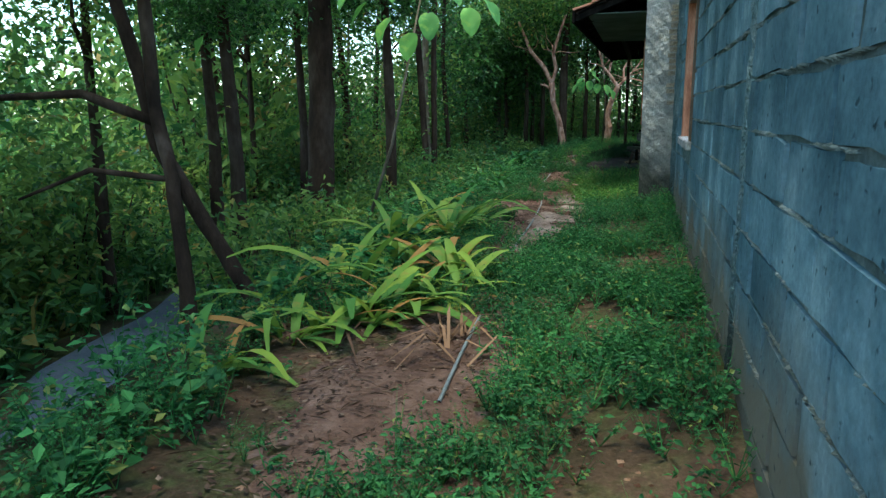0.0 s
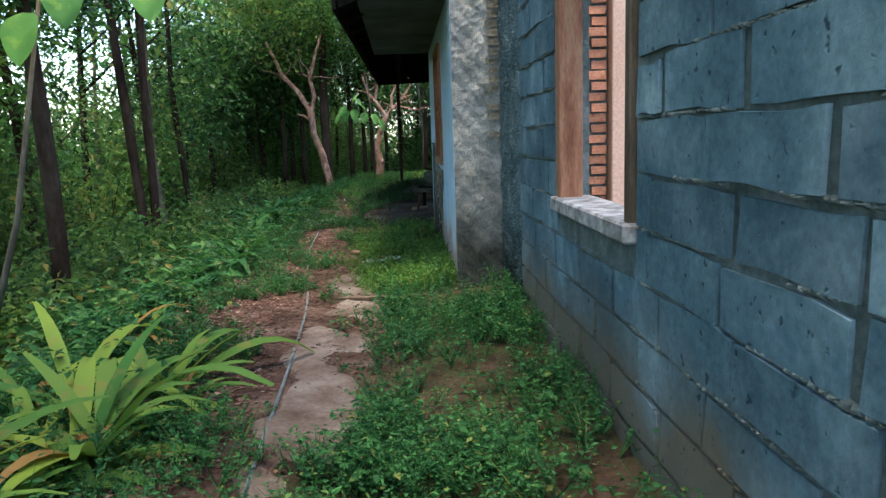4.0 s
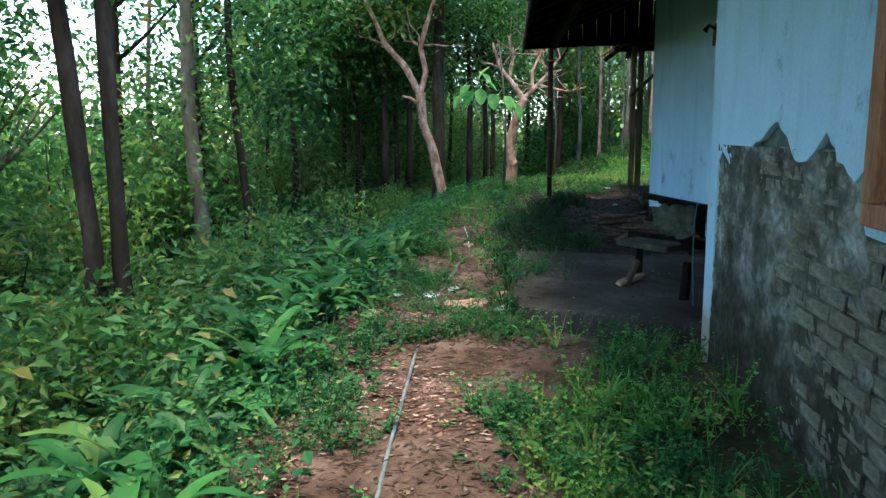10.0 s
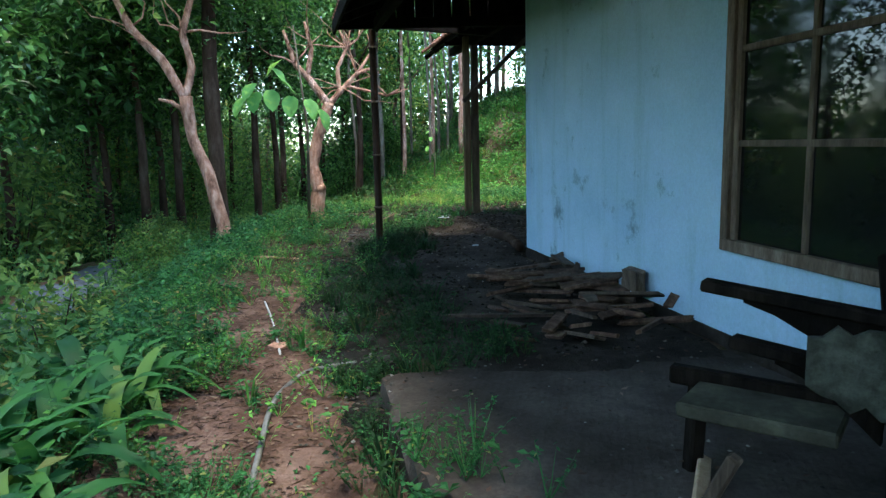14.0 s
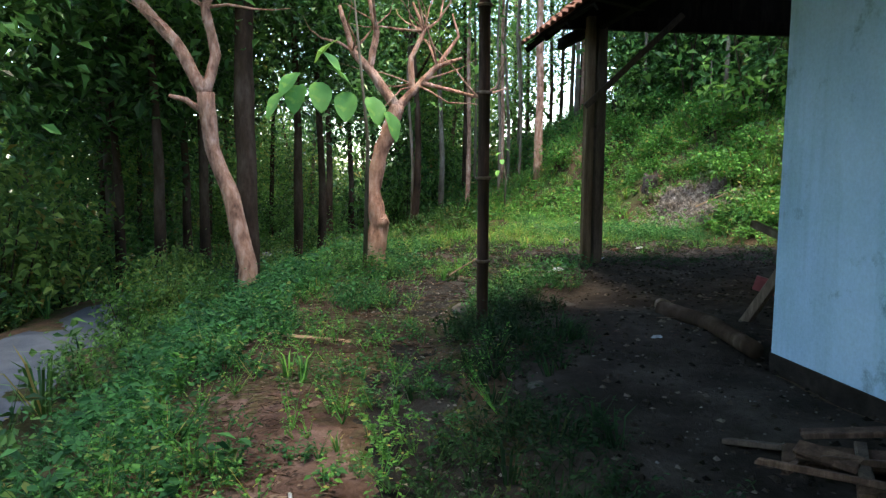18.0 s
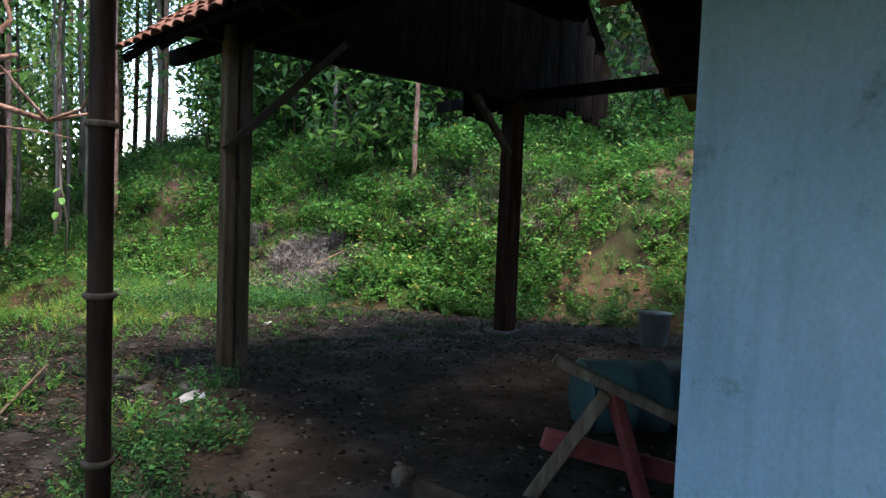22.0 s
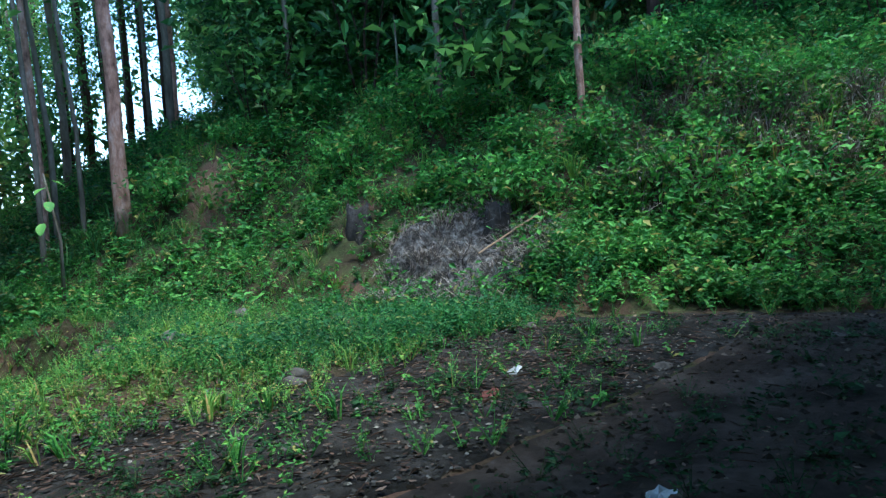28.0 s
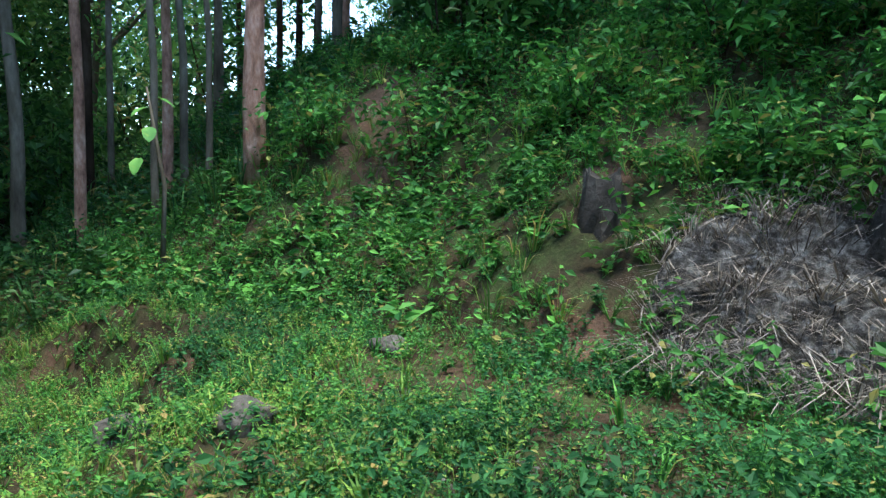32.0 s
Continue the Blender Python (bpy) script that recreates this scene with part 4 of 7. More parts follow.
for k in range(4):
    o = np.array([[1, 0, 0], [0, 1, 0], [-1, 0, 0], [0, -1, 0], [0.1, 0, 0.55], [0, 0.1, -0.4]]) * (0.6 + 0.6 * rng.random((6, 1)))
    CHIPS.append((o * 0.03, np.array([[0, 1, 4], [1, 2, 4], [2, 3, 4], [3, 0, 4], [1, 0, 5], [2, 1, 5], [3, 2, 5], [0, 3, 5]])))


def bare(x, y):
    """0 where earth, ash or stumps keep the weeds off."""
    spots = ((5.3, 30.25, 0.15), (5.6, 27.85, 0.6), (5.3, 28.1, 0.55), (5.12, 29.95, 0.2), (5.2, 28.95, 0.4), (5.55, 28.5, 0.4),  (-1.75, 0.6, 0.75), (-1.6, 0.0, 0.6), (4.6, 33.3, 0.35), (2.0, 28.9, 0.2), (-1.55, 1.2, 0.4), (-0.94, 21.84, 0.4), (-0.7, 22.3, 0.4), (-0.45, 22.75, 0.4), (-0.15, 23.3, 0.35), (-1.2, 21.3, 0.35), (-1.1, 8.8, 0.42), (-1.22, 8.75, 0.3), (-2.15, 10.8, 0.2), (-2.18, 11.5, 0.22), (-2.2, 12.2, 0.22))
    out = np.ones_like(x)
    for a, b, r in spots:
        out = out * smooth(np.hypot(x - a, y - b) + 0.12 * fold(np.stack([x, y], -1), 5), r * 0.75, r * 1.15)
    return out

TUFTS = [tuft(12, 0.22) for _ in range(5)]
LONG = [tuft(13, 0.5, 0.016, 0.8) for _ in range(5)]
DRYLEAF = [leaf_arrays(np.zeros((1, 3)), np.array([[1.0, 0.1 * k, 0.08 * (k - 1)]]), np.array([[0.1 * k, 0, 1.0]]), np.array([0.09 + 0.02 * k]), np.array([0.045 + 0.01 * k]), 0.05 - 0.04 * k) for k in range(3)]
TWIGLET = [leaf_arrays(np.zeros((1, 3)), np.array([[1.0, 0.2 * k, 0.05]]), np.array([[0.1, 0, 1.0]]), np.array([0.3 + 0.1 * k]), np.array([0.018]), 0.03) for k in range(2)]
STALK = [tuft(4, 0.3, 0.02, 2.6) for _ in range(3)]
TWIG = [tuft(14, 0.24, 0.006, 1.7) for _ in range(4)]
CUTTING = [tuft(8, 0.17, 0.007, 2.2) for _ in range(3)]


def heap(x, y):
    """1 on the ash and cuttings thrown on the foot of the slope."""
    return smooth(1.05 - np.hypot((x - 5.3) * 1.0, (y - 28.35) * 0.85) + 0.25 * fold(np.stack([x, y], -1), 2.2), 0, 0.5)


def sandy(x, y):
    """1 on the pale sandy strip worn beside the weeds at the wall."""
    return (1 - smooth(np.abs(x + 1.4 + 0.12 * fold(np.stack([x, y], -1), 1.2)) + 0.12 * fold(np.stack([y, x], -1), 3.1), 0.12, 0.36)) * smooth(y, 3.2, 4.2) * (1 - smooth(y, 8.2, 9.5)) * (0.35 + 0.8 * smooth(patch(x, y, 2.6, 19), 0.25, 0.6))


def scarred(x, y):
    """1 on the bare brown scars of the steep bank, hung with dead creepers."""
    return 1 - smooth(np.hypot(x - 8.0, (y - 26.5) / 1.3) + 0.4 * fold(np.stack([x, y], -1), 1.3), 0.8, 1.5)


# ---- plants: low growth ----
x, y = sown(-1.35, -0.04, -1.8, 11.6, 330, lambda x, y: clear(x, y) * bare(x, y) * (0.1 + 0.9 * smooth(patch(x, y, 1.6), 0.3, 0.6)) * (1 - 0.85 * track(x, y)) * (1 - 0.9 * on_slab(x, y + 0.2)) * (1 - 0.85 * smooth(y, 6.9, 7.8)) * (1 - 0.9 * sandy(x, y)) * (1 - 0.3 * smooth(x, -0.3, -0.12) * (y < 6)))
scatter("wall_weeds", SOFT + FINE, x, y, 0.85, M_WEED, "low green weeds along the foot of the wall", "weeds")
x, y = sown(-2.6, -0.8, -1.8, 14, 170, lambda x, y: clear(x, y) * bare(x, y) * (1 - porch(x, y)) * np.maximum(smooth(patch(x, y, 1.9, 3), 0.45, 0.7), 0.95 * smooth(y, 0.7, 1.3) * (1 - smooth(y, 3.6, 5.0)) * smooth(patch(x, y, 2.3, 9), 0.1, 0.35)) * (1 - 0.85 * sandy(x, y)))
scatter("path_weeds", SOFT + FINE, x, y, 0.75, M_WEED, "small green weeds in patches on the path", "weeds")
# Lighter copy of the wall weeds, for the sunlit patch here.
x, y = sown(-1.7, -0.4, 7.2, 12.3, 230, lambda x, y: clear(x, y) * bare(x, y) * smooth(patch(x, y, 1.2, 5), 0.2, 0.5) * smooth(x, -1.6, -1.15) * (1 - on_slab(x, y)) * (1 - 0.9 * smooth(y, 10.4, 11.1)))
scatter("path_grass", TUFTS[:2] + SOFT + FINE, x, y, 0.85, M_GRASS, "yellow-green weeds and grass beside the path, brightened for sun", "grass")
x, y = sown(-3.9, -2.45, 3.6, 12.5, 13, lambda x, y: clear(x, y) * bare(x, y) * (1 - track(x, y)) * smooth(patch(x, y, 0.9, 14), 0.25, 0.5))
scatter("leafy_plants", LEAFY, x, y, 0.82, M_BUSH, "broad-leaved green plants on the edge of the bank", "plants")
x, y = sown(-2.7, -1.0, -0.4, 3.2, 9, lambda x, y: 1 - smooth(np.hypot((x + 1.95) * 0.9, y - 1.4), 0.7, 1.2))
scatter("dry_stalks", STALK, x, y, 0.7, M_STRAW, "dry brown stalks fallen round the ginger plants", "dry stalks")
x, y = sown(-5.4, -2.1, -1.5, 25, 80, lambda x, y: clear(x, y) * bare(x, y) * (1 - track(x, y)) * (1 - smooth(y, 18, 20) * smooth(-x, 4.1, 4.6)) * (1 - (1 - smooth(y, 2.6, 3.8)) * smooth(-x, 3.5, 4.0)) * (0.3 + 0.7 * smooth(patch(x, y, 0.9, 8), 0.2, 0.6)))
scatter("bank_weeds", MID + FINE + HERBS, x, y, 0.85, M_WEED, "thick green weeds on the bank above the lane", "weeds")
x, y = sown(-5.5, -3.7, 3.6, 19.0, 75, lambda x, y: clear(x, y) * smooth(patch(x, y, 0.8, 11), 0.15, 0.5))
scatter("bank_bushes", MID[:6], x, y, 1.7, M_BUSH, "tall leafy weeds hiding the lane", "undergrowth")
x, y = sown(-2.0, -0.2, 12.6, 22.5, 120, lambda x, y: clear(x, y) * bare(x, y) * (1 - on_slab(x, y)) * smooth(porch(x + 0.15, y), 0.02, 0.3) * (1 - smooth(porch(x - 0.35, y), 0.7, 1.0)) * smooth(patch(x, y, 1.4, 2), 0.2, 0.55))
scatter("porch_grass", FINE + SOFT + TUFTS[:3], x, y, 0.8, M_SHADE_WEED, "soft weeds along the edge of the porch, coloured for the eave shade", "weeds")


def gravelly(x, y):
    """1 on the bare gravelly part of the yard, before the slope's weeds begin."""
    return smooth(x, -0.6, 0.3) * (1 - smooth(y + 0.25 * fold(np.stack([x, y], -1), 1.3), 26.4, 26.9)) * smooth(y, 22.5, 23.2)


x, y = sown(-3.4, 4.5, 14, 35, 60, lambda x, y: clear(x, y) * bare(x, y) * (1 - porch(x, y)) * (1 - 0.8 * gravelly(x, y)) * (1 - 0.85 * track(x, y) * (1 - smooth(y, 25.5, 27))) * smooth(patch(x, y, 0.8, 4), 0.05, 0.45) * (1 - 0.85 * smooth(x, -2.0, -1.6) * (y < 21)))
scatter("yard_grass", TUFTS[:1] + SOFT + FINE, x, y, 0.8, M_SLOPE, "yellow-green grass and weeds beyond the porch", "grass")


def foot(x, y):
    return x - foot_x(y)


x, y = sown(-2.0, 9, 23, 33, 130, lambda x, y: clear(x, y) * (1 - gravelly(x, y)) * smooth(foot(x, y), -2.6, -1.3) * (1 - smooth(foot(x, y), -0.1, 0.9)) * smooth(patch(x, y, 1.3, 1), 0.35, 0.6) * (y > 24.2))
scatter("yard_weeds", FINE + HERBS[:7], x, y, 0.85, M_WEED, "dense soft green weeds at the foot of the slope", "weeds")
x, y = sown(-3, 11, 24, 41, 80, lambda x, y: clear(x, y) * bare(x, y) * smooth(foot(x, y), -0.5, 0.5) * (0.45 + 0.55 * smooth(patch(x, y, 0.7, 6), 0.2, 0.55)) * np.where((y > 36) | (x > 9), 0.45, 1) * (1 - 0.35 * scarred(x, y)))
scatter("slope_weeds", MID + FINE + LEAFY[:3], x, y, 0.9, M_SLOPE, "green undergrowth covering the slope", "undergrowth")
x, y = sown(-3, 12, 25, 42, 26, lambda x, y: clear(x, y) * bare(x, y) * smooth(foot(x, y), 0.2, 1.4) * smooth(patch(x, y, 0.8, 9), 0.35, 0.6))
scatter("slope_grass", LONG + TUFTS, x, y, 0.6, M_DRY_GRASS, "long yellowing grass on the slope", "grass")
x, y = sown(5.5, 13, 18, 28, 85, lambda x, y: clear(x, y) * smooth(foot(x, y), -0.5, 0.6) * (0.35 + 0.65 * smooth(patch(x, y, 1.1, 15), 0.25, 0.5)) * (1 - 0.35 * scarred(x, y)))
scatter("bank_undergrowth", MID + FINE + LEAFY[:3], x, y, 0.9, M_SLOPE, "green undergrowth on the steep bank", "undergrowth")
x, y = sown(-13, -5, -2, 42, 11, lambda x, y: clear(x, y))
scatter("lane_undergrowth", TALL + LONG, x, y, 1.5, M_BUSH, "green undergrowth beyond the lane", "undergrowth")
x, y = sown(-8, 6, 34, 46, 22, lambda x, y: clear(x, y))
scatter("wood_undergrowth", TALL + LONG, x, y, 1.0, M_BUSH, "green undergrowth under the trees", "undergrowth")
x, y = sown(-3.2, 0.3, -1.5, 26, 950, lambda x, y: clear(x, y) * (0.05 + track(x + 0.25, y)) * (0.65 + 0.35 * smooth(y, 3, 5)) * (1 - 0.9 * porch(x, y)))
scatter("fallen_leaves", DRYLEAF + TWIGLET[:1], x, y, 0.29, M_LITTER, "dry fallen leaves strewn on the path", "fallen leaves", 0.019, 0.15)
x, y = sown(-2.9, -1.5, 3.6, 12.8, 1250, lambda x, y: clear(x, y) * smooth(patch(x, y, 1.5, 6), 0.25, 0.6) * (1 - smooth(x, -1.9, -1.5)) * smooth(x, -2.9, -2.5))
scatter("leaf_mould", DRYLEAF, x, y, 0.34, M_PINK_LITTER, "pinkish rotting leaves beside the path", "fallen leaves", 0.022, 0.3)
x, y = sown(-1.5, 7, 12.5, 26, 30, lambda x, y: clear(x, y) * (0.35 + 0.65 * smooth(patch(x, y, 1.3, 7), 0.4, 0.7)))
scatter("porch_litter", DRYLEAF, x, y, 0.32, M_LITTER, "scattered dry leaves and chips on the porch earth", "fallen leaves", 0.035, 0.3)
x, y = sown(-2.2, 6.8, 14.0, 28.4, 380, lambda x, y: clear(x, y) * np.where(y < 18.5, np.abs(x + 1.62) < 0.4, 1) * (1 - 0.85 * porch(x, y)) * (1 - smooth(foot(x, y), -1.6, -0.3)) * smooth(x, -2.2, -1.2) * (0.15 + 0.85 * smooth(patch(x, y, 1.5, 12), 0.3, 0.7)))
scatter("gravel", CHIPS, x, y, 0.5, M_CHIP, "grey gravel and chips strewn over the yard", "gravel", 0.02, 0.3)
x, y = sown(-1.6, 1.4, 12.4, 20, 60, lambda x, y: clear(x, y) * porch(x, y) * (0.2 + 0.8 * patch(x, y, 1.5, 1)))
scatter("porch_chips", CHIPS, x, y, 0.33, M_CHIP, "small pale chips on the porch earth", "gravel", 0.04, 0.3)
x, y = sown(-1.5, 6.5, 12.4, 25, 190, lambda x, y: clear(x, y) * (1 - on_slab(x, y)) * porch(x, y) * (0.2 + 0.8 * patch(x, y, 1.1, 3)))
scatter("earth_clods", CHIPS, x, y, 0.8, M_CLOD, "clods of earth on the porch, coloured like its shaded floor", "earth", 0.03, 0.4)
x, y = sown(3.6, 6.6, 26.6, 30.4, 240, lambda x, y: heap(x, y) * (0.2 + 0.8 * smooth(patch(x, y, 2.4, 5), 0.3, 0.6)))
scatter("dead_grass_heap", TWIG + CUTTING + CUTTING, x, y, 1.0, M_DEAD, "heap of grey-white dead grass and cuttings", "heap", 0.1, 0.5)
x, y = sown(6.0, 12, 21, 31, 150, lambda x, y: scarred(x, y) * (0.25 + 0.75 * patch(x, y, 2.0, 3)))
scatter("dead_creepers", TWIG, x, y, 1.1, M_DEAD, "grey dead creepers on the bank", "creepers")

# Partly dry grass, its yellow raised to carry the sun on this bank.
x, y = sown(-3.2, 3.2, 25.5, 34, 60, lambda x, y: clear(x, y) * bare(x, y) * (1 - gravelly(x, y)) * (1 - smooth(foot(x, y), -1.0, 0.6)) * (1 - 0.5 * track(x, y)) * smooth(patch(x, y, 0.9, 3), 0.1, 0.4))
scatter("bank_grass", FINE + SOFT + TUFTS[:3], x, y, 0.75, M_DRY_GRASS, "yellow-green grass and weeds on the bank, brightened for its sun", "grass")


def clumps(x, y):
    """1 inside the thick clumps of weeds about the yard."""
    out = np.zeros_like(x)
    for a, b, r in ((0.55, 22.2, 0.3), (-1.2, 24.2, 0.6), (-1.5, 23.1, 0.5), (-1.25, 25.9, 0.6), (3.0, 27.5, 0.8), (4.1, 27.3, 0.8), (4.6, 27.6, 0.5), (2.2, 27.9, 0.6), (1.7, 28.6, 0.5), (5.4, 26.9, 0.4), (-1.95, 21.7, 0.4), (-0.7, 20.6, 0.3), (-1.9, 25.2, 0.5), (0.0, 21.3, 0.35)):
        out = np.maximum(out, 1 - smooth(np.hypot(x - a, y - b) + 0.25 * fold(np.stack([x, y], -1), 2.5), r * 0.6, r * 1.15))
    return out


x, y = sown(-2.6, 7, 18.5, 28.5, 150, lambda x, y: clear(x, y) * clumps(x, y))
scatter("yard_clumps", MID[:4] + FINE + SOFT, x, y, 0.75, M_WEED, "thick clumps of dark green weeds about the yard", "weeds")
x, y = sown(-2.2, 6.8, 19.0, 28.4, 480, lambda x, y: clear(x, y) * (1 - smooth(foot(x, y), -1.2, 0.2)) * (1 - 0.92 * porch(x, y)) * (0.3 + 0.7 * smooth(patch(x, y, 1.4, 21), 0.3, 0.6)))
scatter("yard_litter", DRYLEAF + TWIGLET, x, y, 0.34, M_LITTER, "brown leaf litter strewn over the yard", "fallen leaves", 0.03, 0.3)

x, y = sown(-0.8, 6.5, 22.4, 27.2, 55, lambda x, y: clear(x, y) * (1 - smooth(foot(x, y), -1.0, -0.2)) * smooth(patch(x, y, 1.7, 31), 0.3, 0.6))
scatter("yard_sprigs", HERBS + SOFT[:3], x, y, 0.6, M_SHADE_WEED, "small weeds sprouting from the gravel, in the shaded weed colour", "weeds")
x, y = sown(-2.9, -1.4, 9.5, 20.5, 75, lambda x, y: clear(x, y) * bare(x, y) * smooth(patch(x, y, 2.2, 17), 0.45, 0.65))
scatter("path_sprigs", HERBS + SOFT[:4], x, y, 0.6, M_WEED, "small green weeds coming through the leaf litter", "weeds")

x, y = sown(-2.6, -0.05, -2.2, 5.5, 190, lambda x, y: clear(x, y) * (0.2 + 0.8 * patch(x, y, 1.9, 13)))
scatter("soil_clods", CHIPS, x, y, 0.55, M_SOIL_CLOD, "crumbs of red-brown earth under the wall", "earth", 0.0, 0.4)


# ---- trees ----
def crown_mesh(k, **kw):
    v, f = clump(**kw)
    return mesh_of(f"crown_{k}", v, f, M_TREE_LEAF if k % 3 else M_TREE_LEAF2)


CROWNS = [crown_mesh(k, n=2500, radius=2.0 + 0.3 * (k % 3), height=4.2 + 0.5 * (k % 2), low=-1.6, leaf=0.2, clusters=26) for k in range(6)]
THICK = [mesh_of(f"thick_crown_{k}", *clump(3800, 1.7, 3.4, -1.2, 0.165, 30, 0.26), M_DARK_LEAF) for k in range(2)]
UNDER = [mesh_of(f"under_crown_{k}", *clump(1300, 1.15, 3.0, -1.4, 0.12, 24, 0.3), (M_TREE_LEAF, M_DARK_LEAF, M_TREE_LEAF, M_TREE_LEAF2)[k]) for k in range(4)]
SPARSE = [mesh_of(f"sparse_crown_{k}", *clump(900, 1.9, 5.0, -2.2, 0.17, 22, 0.34), M_TREE_LEAF if k else M_TREE_LEAF2) for k in range(3)]
BUSHES = [mesh_of(f"bush_{k}", *clump(620, 0.75, 1.5 + 0.4 * (k % 2), 0.0, 0.13, 16, 0.34, droop=-0.1), M_BUSH if k % 2 else M_TREE_LEAF) for k in range(5)]

PALE = [mesh_of(f"pale_bush_{k}", *clump(620, 0.75, 1.5, 0.0, 0.12, 16, 0.34, droop=-0.1), M_TREE_LEAF2) for k in range(3)]
SLOPE_BUSHES = [mesh_of(f"slope_bush_{k}", *clump(620, 0.75, 1.4, 0.0, 0.15, 18, 0.3, droop=-0.1), M_SLOPE) for k in range(3)]
STEMS = []
for k in range(2):
    bm = fresh()
    for j in range(4):
        a = 1.6 * j + k
        tube(bm, [(0.04 * math.cos(a), 0.04 * math.sin(a), -0.15), (0.18 * math.cos(a), 0.18 * math.sin(a), 0.5), (0.4 * math.cos(a + 0.3), 0.4 * math.sin(a + 0.3), 1.1)], [0.016, 0.012, 0.006], 5)
    me = bpy.data.meshes.new(f"stems_{k}")
    bm.to_mesh(me)
    bm.free()
    me.materials.append(M_BARK)
    STEMS.append(me)


def trunk_mesh(k, height, r, bend, mat, limbs=4):
    rr = random.Random(100 + k)
    bm = fresh()
    px = [(bend * math.sin(s * 2.6 + k) * s, bend * math.cos(s * 2.1 + 2 * k) * s - bend * s, -0.3 + s * (height + 0.3)) for s in (i / 9 for i in range(10))]
    rad = [r * (1.25 if i == 0 else 1.0) * (1 - 0.72 * i / 9) for i in range(10)]
    tube(bm, px, rad, 9)
    for _ in range(limbs):
        i = rr.randint(4, 8)
        a = rr.random() * 6.283
        p = Vector(px[i])
        q = [p, p + Vector((math.cos(a) * 0.5, math.sin(a) * 0.5, 0.45)), p + Vector((math.cos(a) * 1.2, math.sin(a) * 1.2, 1.2)), p + Vector((math.cos(a) * 1.7, math.sin(a) * 1.7, 1.5))]
        tube(bm, q, [rad[i] * 0.6, rad[i] * 0.45, rad[i] * 0.25, rad[i] * 0.1], 6)
    me = bpy.data.meshes.new(f"trunk_{k}")
    bm.to_mesh(me)
    bm.free()
    me.materials.append(mat)
    me.polygons.foreach_set("use_smooth", np.full(len(me.polygons), True))
    return me


TRUNKS = [trunk_mesh(k, 7.5, 0.085 + 0.015 * (k % 3), 0.25 + 0.12 * (k % 3), (M_BARK, M_GREY_BARK, M_BARK)[k % 3]) for k in range(6)]


def forest_tree(x, y, k, scale, label, group, trunks=TRUNKS, crowns=CROWNS, low=0.78, name="tree", second=True, low_leaves=False):
    th = thing(name, pose(x, y, gz(x, y), 0, 0, (k * 137) % 360) @ Matrix.Scale(scale, 4), label, "tree", group)
    held("trunk", trunks[k % len(trunks)], th)
    held("crown", crowns[k % len(crowns)], th, pose(0, 0, 7.6 * low, 0, 0, k * 61))
    if low_leaves:
        held("crown", SPARSE[k % 3], th, pose(0.7 * math.cos(k), 0.7 * math.sin(k), 2.3 + 0.5 * (k % 3), 0, 0, k * 47) @ Matrix.Scale(0.6, 4))
        for j in range(2):
            held("crown", UNDER[(k + j) % 4], th, pose(0.75 * math.cos(k + 2.1 * j), 0.75 * math.sin(k + 2.1 * j), 1.8 + 1.6 * j, 0, 0, k * 53 + 90 * j))
    if second and not low_leaves and k % 3 != 2:
        held("crown", crowns[(k + 2) % len(crowns)], th, pose(0.8 * math.sin(k), 0.8 * math.cos(k), 4.2, 0, 0, k * 31) @ Matrix.Scale(0.62, 4))
    return th


def sight_gap(x, y):
    """Where trees are thinned along the camera's line of sight to the sky."""
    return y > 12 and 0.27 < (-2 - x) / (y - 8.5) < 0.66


rt = random.Random(5)
spots = []
tries = 0
while len(spots) < 130 and tries < 9000:
    tries += 1
    x, y = rt.uniform(-20, 18), rt.uniform(-3, 56)
    if abs(x - float(road_x(y))) < 1.5 or any((x - a) ** 2 + (y - b) ** 2 < 2.6 for a, b in spots):
        continue
    left = x < float(road_x(y)) - 1.4
    hill = x > float(foot_x(y)) + (6.2 if y < 32.5 else 4.6) and y > 22
    if y > 33 and 1.4 + 0.27 * (y - 36) < x < 7.0 + 0.48 * (y - 35):
        continue
    back = y > 36 and -12 < x < 9
    if not (left or hill or back):
        continue
    if left and (x < -13 or rt.random() < (0.82 if 11 < y < 32 and x < -8 else 0.5)):
        continue
    if left and y < 10.5 and x < -6.8 and rt.random() < 0.9:
        continue
    if left and 17 < y < 31 and x > float(road_x(y)) - 3.2 and rt.random() < 0.8:
        continue
    if left and sight_gap(x, y) and rt.random() < 0.5:
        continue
    spots.append((x, y))
    if y > 36 and -1.5 < x < 4 and len(spots) % 2:
        continue
    forest_tree(x, y, len(spots), rt.uniform(0.8, 1.35), "tall forest tree with thin trunk and dark leaves", "forest trees", crowns=SPARSE if left and y > 11 and len(spots) % 3 else CROWNS, second=True if left and len(spots) % 3 else not left or len(spots) % 4 == 0, low_leaves=left and x > -8.5)
rt = random.Random(9)
k = 0
